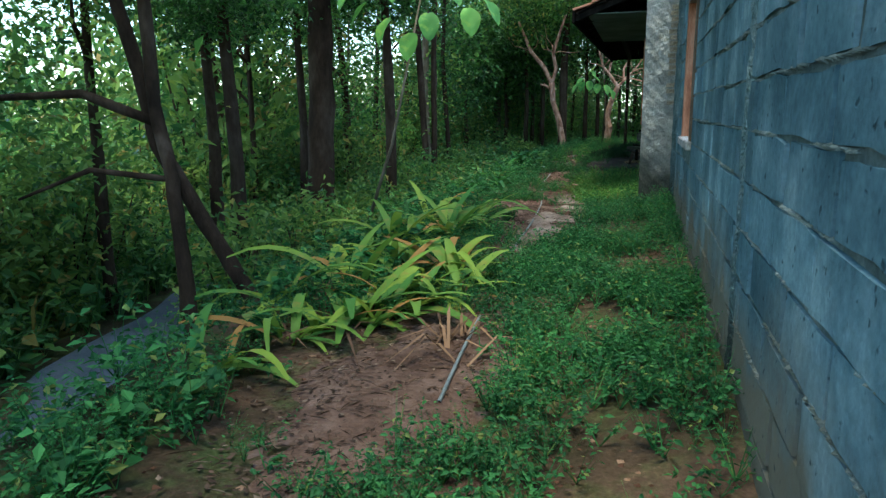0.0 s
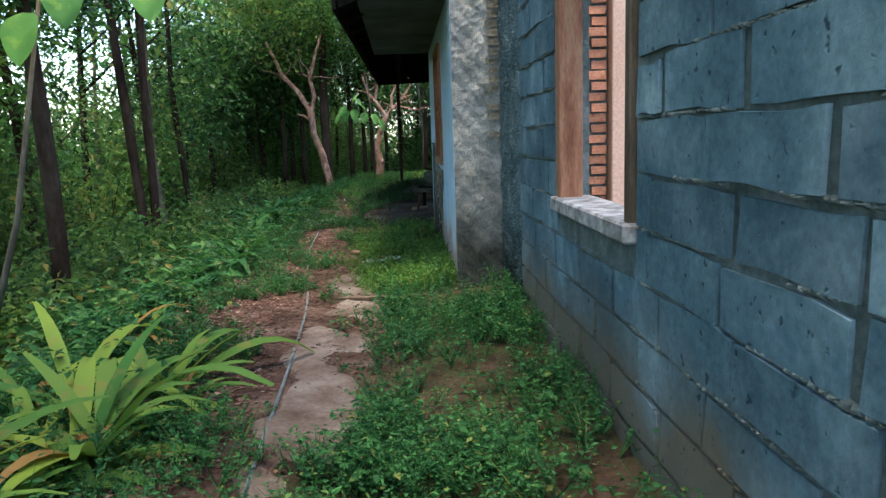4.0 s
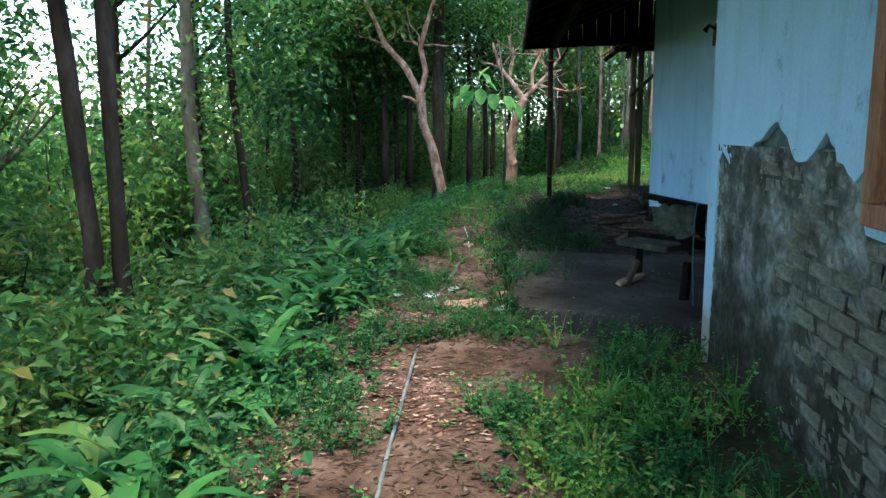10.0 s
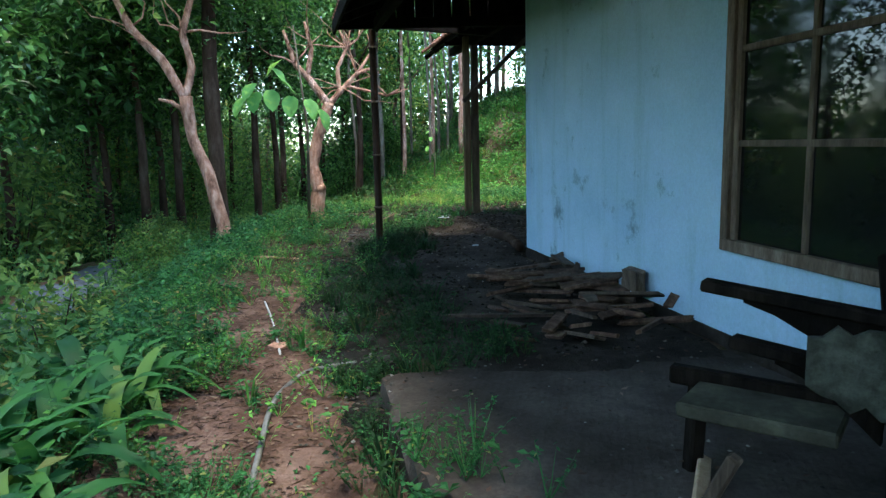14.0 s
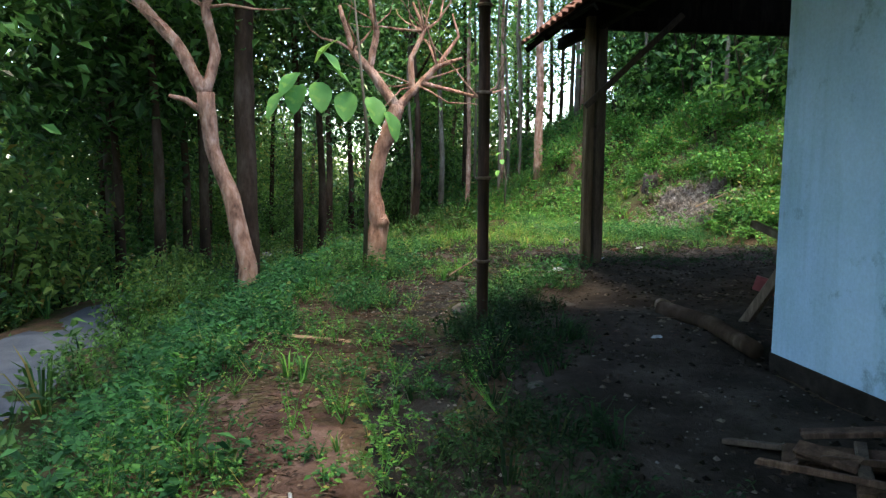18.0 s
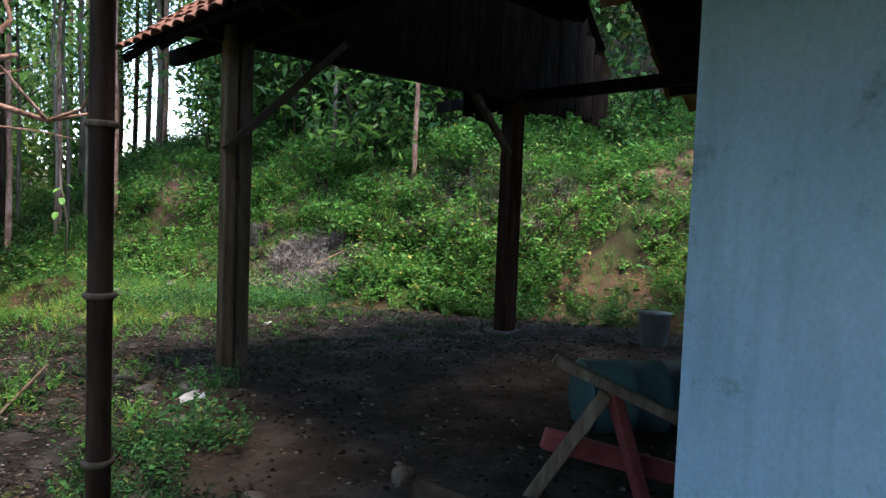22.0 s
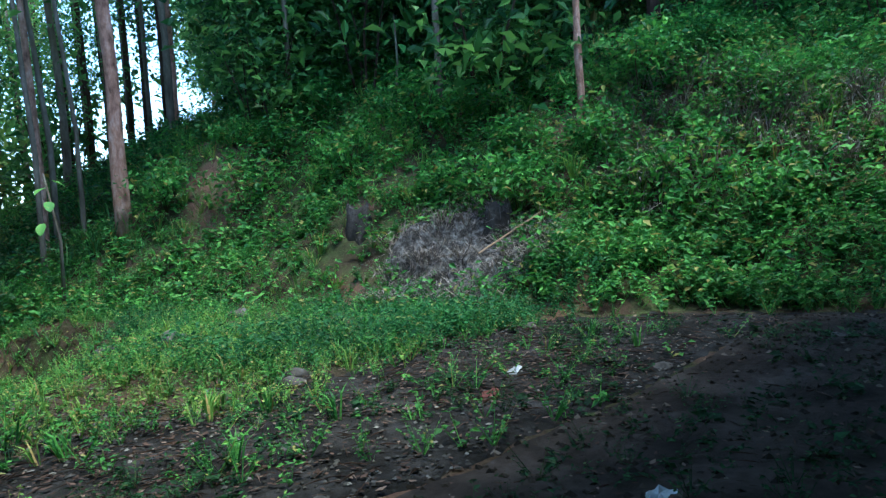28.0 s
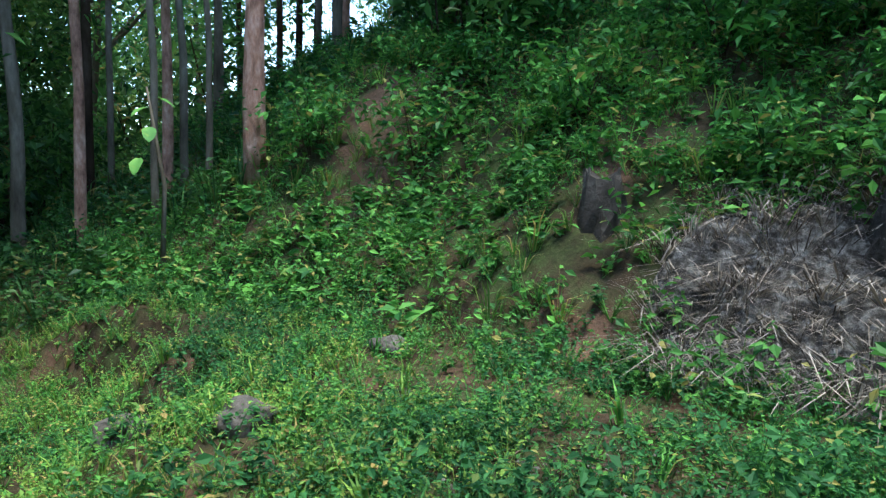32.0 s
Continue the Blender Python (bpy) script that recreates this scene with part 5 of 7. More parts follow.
for _ in range(900):
    x, y = rt.uniform(-15, 12), rt.uniform(-2, 47)
    rx = float(road_x(y))
    ok = (rx - 9 < x < rx - 1.5) or (y > 33.5 and rx + 1.3 < x < float(foot_x(y)) - 0.3 and (x < -2.2 or y > 37)) or (y > 37 and -9 < x < 2) or (x > float(foot_x(y)) + 3.5 and y > 25) or (8 < x < 13 and 32 < y < 38)
    ok = ok and not (y > 35 and 2.2 + 0.27 * (y - 36) < x < 6.2 + 0.48 * (y - 35))
    if not ok or k > 300:
        continue
    k += 1
    s = rt.uniform(0.8, 1.9) if x > rx else rt.uniform(0.55, 1.1)
    sh = thing("shrub", pose(x, y, gz(x, y) - 0.05, 0, 0, rt.uniform(0, 360)) @ Matrix.Diagonal((s, s, s * rt.uniform(0.9, 1.5), 1)), "leafy green shrub in the undergrowth", "shrub", "shrubs")
    held("stem", STEMS[k % 2], sh)
    held("leaves", BUSHES[k % 5], sh)

def valley_shrub(name, x, y, s, tall, k, label, group):
    sh = thing(name, pose(x, y, gz(x, y) - 0.05, 0, 0, (k * 77) % 360) @ Matrix.Diagonal((s, s, s * tall, 1)), label, "shrub", group)
    held("stem", STEMS[k % 2], sh)
    held("leaves", (PALE if k % 3 else BUSHES)[k % len(PALE)], sh)


for k in range(58):
    y = 3.6 + 14.4 * k / 58 + rt.uniform(-0.15, 0.15)
    valley_shrub("bank_shrub", rt.uniform(-5.25, -4.45), y, rt.uniform(0.6, 0.95), rt.uniform(0.9, 1.3), k, "low leafy shrub on the bank above the lane", "bank shrubs")
for k in range(60):
    y = rt.uniform(0, 30)
    x = float(road_x(y)) - rt.uniform(1.4, 4.2)
    valley_shrub("understorey_bush", x, y, rt.uniform(1.0, 1.6), rt.uniform(1.1, 1.5), k * 3 + k % 2 + 1, "tall slender leafy bush beside the lane", "lane bushes")
for k, (x, y) in enumerate(((-3.3, 27.4), (-3.8, 28.2), (-2.9, 28.6), (-2.2, 27.6), (-1.9, 26.9), (-4.35, 22.6), (-4.15, 23.4), (-3.9, 24.3), (-4.5, 21.8), (-1.85, 22.95), (-1.5, 22.9), (-2.1, 23.2))):
    valley_shrub("bank_shrub", x, y, 0.42 + 0.05 * (k % 3) if k < 9 else 0.26, 1.0, 3 * k, "low leafy shrub beside the pale tree", "bank shrubs")
for k in range(110):
    x, y = rt.uniform(-24, -10.5), rt.uniform(-3, 46)
    valley_shrub("valley_bush", x, y, rt.uniform(1.6, 3.0), rt.uniform(1.1, 1.7), k, "green bush on the falling slope, leaves paled for the sunlight", "valley bushes")
for k in range(44):
    a = math.radians(-12 + 118 * k / 43)
    d = rt.uniform(34, 52)
    valley_shrub("valley_bush", -2 - d * math.sin(a), 8 + d * math.cos(a), rt.uniform(3.6, 5.5) * (0.6 if k < 4 else 1), rt.uniform(1.2, 1.9), k, "distant green wood beyond the slope", "distant woods")


for k in range(12):
    y = 24.5 + 0.3 * k
    valley_shrub("bank_shrub", float(road_x(y)) + rt.uniform(0.95, 1.3), y, rt.uniform(0.5, 0.7), rt.uniform(1.0, 1.3), 2 * k + k % 2, "leafy shrub on the verge of the lane", "bank shrubs")
for k in range(6):
    valley_shrub("bank_shrub", rt.uniform(-4.2, -3.85), 1.45 + 0.33 * k, rt.uniform(0.36, 0.5), 1.0, 2 * k, "low leafy shrub on the verge of the lane", "bank shrubs")
for k in range(8):
    valley_shrub("valley_bush", rt.uniform(-9.6, -7.6), 0.4 + 0.8 * k, rt.uniform(0.9, 1.4), 1.2, k, "green bush on the falling slope, leaves paled for the sunlight", "valley bushes")
for k in range(10):
    valley_shrub("bank_shrub", rt.uniform(-4.7, -3.8), 16.4 + 0.24 * k, rt.uniform(0.42, 0.6), rt.uniform(1.0, 1.3), 2 * k, "low leafy shrub on the bank above the lane", "bank shrubs")
for k in range(26):
    y = 25.1 + 0.34 * k + rt.uniform(-0.1, 0.1)
    x = float(road_x(y)) + rt.uniform(1.0, 2.0)
    valley_shrub("bank_shrub", x, y, rt.uniform(0.4, 0.62), rt.uniform(1.0, 1.4), 3 * k + k % 2, "low leafy shrub between the yard and the lane", "bank shrubs")
slope_spots = []
for k in range(400):
    y = rt.uniform(25.5, 33.5)
    x = float(foot_x(y)) + rt.uniform(1.2, 5.5)
    if len(slope_spots) >= 34 or float(heap(np.array(x), np.array(y))) > 0.05 or math.hypot(x - 5.16, y - 30.08) < 1.0 or any(math.hypot(x - a, y - b) < 0.75 for a, b in slope_spots):
        continue
    slope_spots.append((x, y))
    sh = thing("slope_shrub", pose(x, y, gz(x, y) - 0.05, 0, 0, rt.uniform(0, 360)) @ Matrix.Scale(rt.uniform(0.4, 0.72), 4), "leafy bright green shrub on the slope", "shrub", "slope shrubs")
    held("stem", STEMS[k % 2], sh)
    held("leaves", SLOPE_BUSHES[k % 3], sh)


def own_tree(name, label, mat, limbs, crowns=(), sides=12, crown_set=CROWNS):
    """A tree of its own: limbs are (points, radii); crowns are (place, scale, index)."""
    base = Vector(limbs[0][0][0])
    th = thing(name, Matrix.Translation(base), label, "tree")
    for n, (pts, rad) in enumerate(limbs):
        fine, fr = [], []
        for i in range(len(pts) - 1):
            a, b = Vector(pts[i]), Vector(pts[i + 1])
            for s in range(4):
                wob = Vector((random.uniform(-1, 1), random.uniform(-1, 1), 0)) * rad[i] * (0.12 if s else 0)
                fine.append(a.lerp(b, s / 4) + wob - base)
                fr.append((rad[i] + (rad[i + 1] - rad[i]) * s / 4) * random.uniform(0.93, 1.08))
        fine.append(Vector(pts[-1]) - base)
        fr.append(rad[-1])
        bm = fresh()
        tube(bm, fine, fr, sides if n == 0 else 8)
        part("trunk" if n == 0 else "limb", bm, mat, th, smooth=True)
    for p, s, k in crowns:
        held("crown", crown_set[k % len(crown_set)], th, Matrix.Translation(Vector(p) - base) @ pose(0, 0, 0, 0, 0, 70 * k) @ Matrix.Scale(s, 4))
    return th


own_tree("roadside_tree", "slender dark tree with drooping leaves beside the lane", M_BARK, [([(-6.9, 4.4, -1.6), (-6.8, 4.3, 0.4), (-6.6, 4.1, 2.2), (-6.4, 4.0, 4.6)], [0.09, 0.07, 0.05, 0.025]), ([(-6.65, 4.15, 1.9), (-6.4, 3.7, 2.3), (-6.1, 3.4, 2.6)], [0.035, 0.025, 0.012])], [((-6.4, 3.5, 2.75), 0.6, 3), ((-6.9, 4.3, 3.1), 0.65, 0), ((-5.9, 4.1, 3.1), 0.55, 2)], crown_set=UNDER)


def twigs(seed, roots, n, reach, r=0.022):
    """Crooked bare twigs that fork from the given places."""
    rr = random.Random(seed)
    out = []
    for k in range(n):
        p = Vector(rr.choice(roots))
        d = Vector((rr.uniform(-1, 1), rr.uniform(-0.6, 0.6), rr.uniform(-0.1, 0.9))).normalized()
        pts, rad = [p], [r * rr.uniform(0.7, 1.2)]
        for j in range(4):
            d = (d + Vector((rr.uniform(-0.6, 0.6), rr.uniform(-0.4, 0.4), rr.uniform(-0.35, 0.5)))).normalized()
            p = p + d * reach * rr.uniform(0.16, 0.32)
            pts.append(p)
            rad.append(rad[0] * (1 - 0.22 * (j + 1)))
        out.append((pts, rad))
    return out


own_tree("pale_tree", "pale-barked tree with bent forked trunk, pinked for warm light", M_PALE_BARK, [
    ([(-3.18, 23.7, -0.6), (-3.22, 23.75, 0.1), (-3.42, 23.9, 0.95), (-3.66, 24.0, 1.6), (-3.72, 24.02, 2.3)], [0.15, 0.115, 0.105, 0.1, 0.11]),
    ([(-3.72, 24.02, 2.25), (-4.1, 24.2, 2.95), (-4.6, 24.4, 3.5), (-5.1, 24.6, 4.6)], [0.09, 0.085, 0.075, 0.04]),
    ([(-3.72, 24.02, 2.3), (-3.6, 24.15, 2.8), (-3.72, 24.2, 3.4), (-3.3, 24.4, 4.8)], [0.08, 0.07, 0.065, 0.035]),
    ([(-3.68, 24.0, 2.0), (-3.95, 23.95, 2.2), (-4.15, 23.9, 2.25)], [0.05, 0.04, 0.02]),
] + twigs(4, [(-4.6, 24.4, 3.5), (-3.72, 24.2, 3.4), (-4.1, 24.2, 2.95)], 7, 1.2), [((-5.0, 24.8, 5.6), 0.8, 0), ((-3.2, 24.6, 5.6), 0.75, 2), ((-2.9, 21.2, 7.0), 0.95, 4), ((-3.8, 19.2, 7.6), 0.95, 5)])
own_tree("pale_tree", "pale-barked tree with crooked bare branches, pinked for warm light", M_PALE_BARK, [
    ([(-1.60, 23.30, -0.15), (-1.60, 23.30, 0.15), (-1.60, 23.30, 0.3), (-1.55, 23.34, 0.67), (-1.63, 23.37, 1.06), (-1.54, 23.41, 1.49), (-1.37, 23.44, 1.95), (-1.31, 23.46, 2.13)], [0.15, 0.13, 0.125, 0.120, 0.100, 0.096, 0.096, 0.088]),
    ([(-1.31, 23.46, 2.10), (-1.58, 23.55, 2.49), (-1.85, 23.66, 2.81), (-2.01, 23.73, 3.38)], [0.072, 0.060, 0.048, 0.024]),
    ([(-1.65, 23.59, 2.56), (-1.55, 23.66, 3.06), (-1.65, 23.73, 3.52)], [0.048, 0.040, 0.024]),
    ([(-1.31, 23.46, 2.10), (-1.04, 23.51, 2.38), (-0.80, 23.51, 2.63), (-0.48, 23.51, 2.74)], [0.064, 0.048, 0.036, 0.016]),
    ([(-1.12, 23.51, 2.31), (-1.12, 23.59, 2.74), (-0.94, 23.66, 3.09), (-1.08, 23.73, 3.45)], [0.044, 0.036, 0.028, 0.016]),
    ([(-1.01, 23.51, 2.42), (-0.73, 23.44, 2.35), (-0.30, 23.37, 2.24), (0.06, 23.30, 2.35)], [0.028, 0.024, 0.018, 0.008]),
    ([(-0.80, 23.51, 2.63), (-0.51, 23.59, 3.02), (-0.58, 23.66, 3.31)], [0.028, 0.020, 0.010]),
    ([(-1.55, 23.30, 0.66), (-1.45, 23.26, 0.71)], [0.096, 0.056]),
] + twigs(7, [(-0.80, 23.51, 2.63), (-1.04, 23.51, 2.38), (-0.94, 23.66, 3.09), (-1.85, 23.66, 2.81), (-1.55, 23.66, 3.06), (-0.30, 23.37, 2.24)], 22, 1.1, 0.017), [((-1.6, 27.4, 5.2), 0.65, 1), ((-0.2, 27.2, 4.9), 0.5, 4)])
own_tree("dark_tree", "dark brown trunk standing behind the pale tree", M_BARK, [([(-3.55, 26.0, -0.8), (-3.5, 26.05, 1.0), (-3.52, 26.2, 3.0), (-3.4, 26.3, 6.0)], [0.2, 0.16, 0.15, 0.08])], [((-3.4, 26.5, 6.2), 0.9, 3), ((-4.6, 27.0, 4.6), 0.7, 1)])
own_tree("dark_tree", "thick dark reddish trunk above the bank", M_BARK, [([(-5.5, 7.7, -1.3), (-5.45, 7.72, 0.5), (-5.4, 7.75, 2.4), (-5.35, 7.8, 6.5)], [0.27, 0.21, 0.2, 0.11])], [((-5.4, 7.8, 5.4), 1.0, 0), ((-6.4, 9.0, 3.6), 0.7, 2)])
own_tree("leaning_tree", "grey-brown twin trunk leaning over the bank", M_BARK, [
    ([(-4.28, 2.45, -1.1), (-4.28, 2.42, -0.2), (-4.34, 2.45, 0.3), (-4.42, 2.5, 0.9), (-4.6, 2.6, 1.4), (-4.62, 2.6, 2.4), (-4.7, 2.6, 5)], [0.085, 0.07, 0.062, 0.06, 0.06, 0.055, 0.035]),
    ([(-3.72, 2.7, -0.75), (-3.8, 2.7, -0.35), (-4.05, 2.7, 0.05), (-4.36, 2.68, 0.56), (-4.62, 2.62, 1.05), (-4.7, 2.62, 1.5), (-4.95, 2.65, 2.3), (-5.4, 2.6, 4.5)], [0.09, 0.075, 0.07, 0.068, 0.068, 0.07, 0.06, 0.04]),
    ([(-4.6, 2.6, 1.25), (-5.1, 2.3, 1.5), (-6.0, 1.9, 1.45)], [0.05, 0.04, 0.02]),
    ([(-4.4, 2.5, 0.75), (-5.0, 2.2, 0.85), (-5.6, 2.0, 0.6)], [0.03, 0.024, 0.012]),
], [((-5.2, 2.6, 4.6), 0.85, 4), ((-3.4, 1.2, 5.0), 0.8, 1), ((-2.6, 3.6, 5.2), 0.8, 2), ((-3.0, -1.0, 5.0), 0.8, 0)])
own_tree("dark_tree", "two dark trunks growing together beside the lane", M_BARK, [
    ([(-5.35, 13.3, -1.4), (-5.4, 13.35, 0.5), (-5.55, 13.4, 2.6), (-5.8, 13.5, 7)], [0.11, 0.08, 0.075, 0.045]),
    ([(-5.2, 13.45, -1.4), (-5.22, 13.5, 0.6), (-5.25, 13.6, 2.6), (-5.1, 13.7, 7)], [0.105, 0.075, 0.07, 0.045]),
], [((-5.6, 13.6, 6.4), 0.9, 2), ((-6.2, 14.2, 4.6), 0.65, 1), ((-3.9, 14.6, 7.6), 1.0, 0), ((-3.2, 17.0, 8.0), 1.0, 1), ((-4.2, 11.4, 7.8), 0.9, 2)], crown_set=CROWNS)
own_tree("grey_tree", "slender grey trunk beyond the lane", M_GREY_BARK, [([(-7.2, 19.6, -2.0), (-7.25, 19.6, 0.0), (-7.35, 19.6, 1.8), (-7.3, 19.7, 4), (-7.2, 19.7, 8)], [0.17, 0.13, 0.13, 0.1, 0.05])], [((-7.3, 19.7, 7.4), 0.8, 1)], crown_set=SPARSE)
own_tree("dark_tree", "slender dark trunk beyond the lane", M_BARK, [([(-6.95, 20.9, -1.9), (-6.9, 21.0, 0), (-7.1, 21.0, 3), (-7.0, 21.1, 7)], [0.11, 0.085, 0.07, 0.04])], [((-7.0, 21.0, 6.8), 0.7, 3)], crown_set=SPARSE)
for k, (x, y, z, s) in enumerate(((-1.7, 38.2, 2.9, 1.1), (-0.9, 39.5, 5.6, 1.1), (-2.4, 37.0, 5.4, 1.0), (-7.8, 27, 2.6, 1.5), (-6.5, 29.5, 2.8, 1.3), (-5.5, 31, 3.2, 1.3), (-2.5, 31.5, 3.4, 1.1), (-5.3, 27.8, 4.0, 1.2), (8.3, 34.4, 3.6, 1.0), (9.6, 33.0, 4.4, 1.1), (10.8, 32.0, 5.0, 1.1), (9.8, 35.6, 4.6, 1.2), (11.5, 33.9, 5.6, 1.2), (12.4, 31.0, 5.6, 1.2), (-4.8, 29.3, 5.2, 1.3), (-7.4, 31.5, 5.6, 1.4), (-3.0, 30.8, 5.4, 1.1), (10.2, 28.4, 6.2, 1.2), (9.0, 31.2, 5.6, 1.1), (11.2, 26.2, 6.4, 1.2), (-5.3, 4.9, 2.5, 0.5), (-6.6, 6.4, 2.8, 0.6), (-4.6, 8.6, 3.2, 0.55), (-7.2, 10.5, 3.4, 0.8))):
    g = gz(x, y)
    own_tree("bushy_tree", "bushy tree with dense dark green leaves", M_BARK, [([(x, y, g - 0.2), (x + 0.05, y, (g + z) / 2), (x - 0.05, y, z + 1)], [0.12, 0.09, 0.05])], [((x, y, z), s, k)], crown_set=THICK)
for k, (x, y, r) in enumerate(((2.93, 35.9, 0.075), (5.35, 36.0, 0.08), (3.15, 36.0, 0.06), (3.56, 34.0, 0.125), (2.62, 34.9, 0.05), (3.25, 34.9, 0.045), (1.9, 36.0, 0.08), (1.2, 37.0, 0.1), (0.2, 36.5, 0.07), (5.9, 37.0, 0.08), (4.3, 39, 0.09), (7.05, 30.3, 0.055), (7.6, 28.15, 0.055), (8.8, 31.5, 0.07), (9.8, 30.2, 0.06), (9.2, 33.2, 0.07), (7.6, 34.5, 0.06), (6.4, 33.4, 0.05))):
    g = gz(x, y)
    own_tree("pole_tree", "slender straight pale trunk on the slope", M_PALE_BARK if k % 3 == 0 else M_GREY_BARK, [([(x, y, g - 0.2), (x + 0.04, y, g + 2), (x - 0.06 * (k % 3), y, g + 4.5), (x + 0.1, y, g + 9)], [r * 1.05, r * 0.82, r * 0.7, r * 0.35])], [((x, y, g + 8), 0.75, k)])

for k in range(26):
    y = 37.5 + 13 * ((k * 0.618) % 1)
    x = 1.6 + 0.27 * (y - 36) + (3.6 + 0.21 * (y - 36)) * ((k * 0.377 + 0.1) % 1)
    g = gz(x, y)
    r = 0.045 + 0.03 * ((k * 0.29) % 1)
    own_tree("pole_tree", "thin dark trunk with sparse leaves against the sky", M_BARK if k % 3 else M_GREY_BARK, [([(x, y, g - 0.2), (x + 0.05, y, g + 3), (x - 0.1 + 0.05 * (k % 4), y, g + 9)], [r * 1.2, r, r * 0.5])], [((x, y, g + 2.6 + 4.5 * ((k * 0.71) % 1)), 0.75, k)] if k % 4 else [((x, y, g + 7.5), 0.8, k)], crown_set=SPARSE)


# ---- large-leaved saplings ----
def teak_leaf(k, length, width):
    """A broad wavy leaf with a midrib fold."""
    nx, verts, faces = 9, [], []
    for i in range(nx):
        s = i / (nx - 1)
        w = width * 0.5 * math.sin(math.pi * (0.06 + 0.9 * s) ** 0.8) ** 0.8 * (1.0 if s < 0.98 else 0.2)
        for j in range(-3, 4):
            e = j / 3
            verts.append((s * length, e * w, -0.18 * length * s * s + 0.22 * abs(e) * w + 0.012 * math.sin(9 * s + 3 * e + k)))
    for i in range(nx - 1):
        for j in range(6):
            a = i * 7 + j
            faces.append((a, a + 1, a + 8, a + 7))
    return mesh_of(f"broad_leaf_{k}", verts, faces, M_TEAK, True)


BROAD = [teak_leaf(k, 0.5, 0.36) for k in range(3)]


def sapling(name, base, tip, leaves, label, scale=1.0):
    th = thing(name, Matrix.Translation(base), label, "sapling")
    b = Vector(base)
    bm = fresh()
    mid = b.lerp(Vector(tip), 0.5) + Vector((0.1, 0.05, 0))
    tube(bm, [Vector((0, 0, 0)), mid - b, Vector(tip) - b], [0.03, 0.022, 0.01], 8)
    part("stem", bm, M_GREY_BARK, th, smooth=True)
    for k, (x, y, z, yaw, pitch) in enumerate(leaves):
        held("leaf", BROAD[k % 3], th, Matrix.Translation(Vector((x, y, z)) - b) @ pose(0, 0, 0, 0, pitch, yaw) @ Matrix.Scale(scale, 4))
    return th


sapling("teak_sapling", (-1.75, 23.1, gz(-1.75, 23.1)), (-1.85, 22.75, 3.3), [(-2.05, 22.60, 2.75, 200, 35), (-2.24, 22.60, 2.64, 330, 35), (-2.65, 22.60, 2.18, 215, 50), (-2.46, 22.60, 2.26, 245, 55), (-2.25, 22.60, 2.29, 280, 60), (-1.95, 22.60, 2.19, 265, 60), (-1.68, 22.60, 2.14, 300, 55), (-1.50, 22.60, 1.98, 320, 60), (-2.49, 22.60, 2.39, 230, 40), (-2.16, 22.60, 2.48, 350, 30)], "young teak with a few large bright green leaves", 0.72)
sapling("teak_sapling", (-4.4, 6.3, gz(-4.4, 6.3)), (-3.2, 6.2, 2.9), [(-3.1, 6.1, 2.55, 290, 60), (-2.6, 6.2, 2.6, 300, 62), (-2.9, 6.2, 2.9, 330, 40), (-3.6, 6.0, 2.5, 230, 55), (-3.4, 6.1, 2.9, 250, 30), (-3.3, 6.0, 2.3, 260, 60), (-3.0, 6.4, 3.0, 30, 10), (-3.9, 6.0, 2.7, 200, 45), (-2.4, 6.3, 2.7, 340, 50), (-4.1, 6.1, 2.9, 230, 40)], "large-leaved sapling leaning from the bank", 0.75)
sapling("teak_sapling", (2.5, 33.6, gz(2.5, 33.6)), (2.4, 33.6, 2.0), [(2.4, 33.6, 1.8, 200, 20), (2.4, 33.5, 1.6, 260, 40), (2.5, 33.6, 1.9, 330, 20), (2.3, 33.5, 1.3, 230, 50)], "sapling with yellowing broad leaves on the slope", 0.38)
sapling("teak_sapling", (7.3, 31.6, gz(7.3, 31.6)), (7.4, 31.6, gz(7.3, 31.6) + 1.5), [(7.4, 31.5, gz(7.3, 31.6) + 1.4, 220, 20), (7.5, 31.5, gz(7.3, 31.6) + 1.3, 300, 40), (7.3, 31.6, gz(7.3, 31.6) + 1.1, 180, 30), (7.4, 31.5, gz(7.3, 31.6) + 1.0, 260, 45)], "sapling with yellow-green leaves on the slope", 0.38)


# ---- strap-leaved plants ----
def strap_leaf(k, length, width, droop, mat):
    verts, faces, n = [], [], 8
    for i in range(n):
        s = i / (n - 1)
        w = width * (0.25 + 0.75 * math.sin(math.pi * min(0.12 + 0.86 * s, 0.98)))
        z = length * (s * math.sin(1.15) - droop * s * s * s)
        r = length * (0.18 * s + 0.62 * s * s * (0.4 + droop))
        for e in (-0.5, 0.0, 0.5):
            verts.append((r, e * w, z + abs(e) * w * 0.35))
    for i in range(n - 1):
        for j in range(2):
            a = 3 * i + j
            faces.append((a, a + 1, a + 4, a + 3))
    return mesh_of(f"strap_leaf_{k}", verts, faces, mat, True)


STRAPS = [strap_leaf(k, 0.56 + 0.08 * (k % 3), 0.05 + 0.016 * (k % 2), (0.12, 0.35, 0.7, 0.2, 0.5, 0.85)[k], M_STRAP) for k in range(6)]
LUSH = [strap_leaf(k + 6, 0.5 + 0.06 * (k % 3), 0.074 + 0.016 * (k % 2), (0.25, 0.6, 0.95, 0.4, 0.75, 1.1)[k], M_LUSH) for k in range(6)]


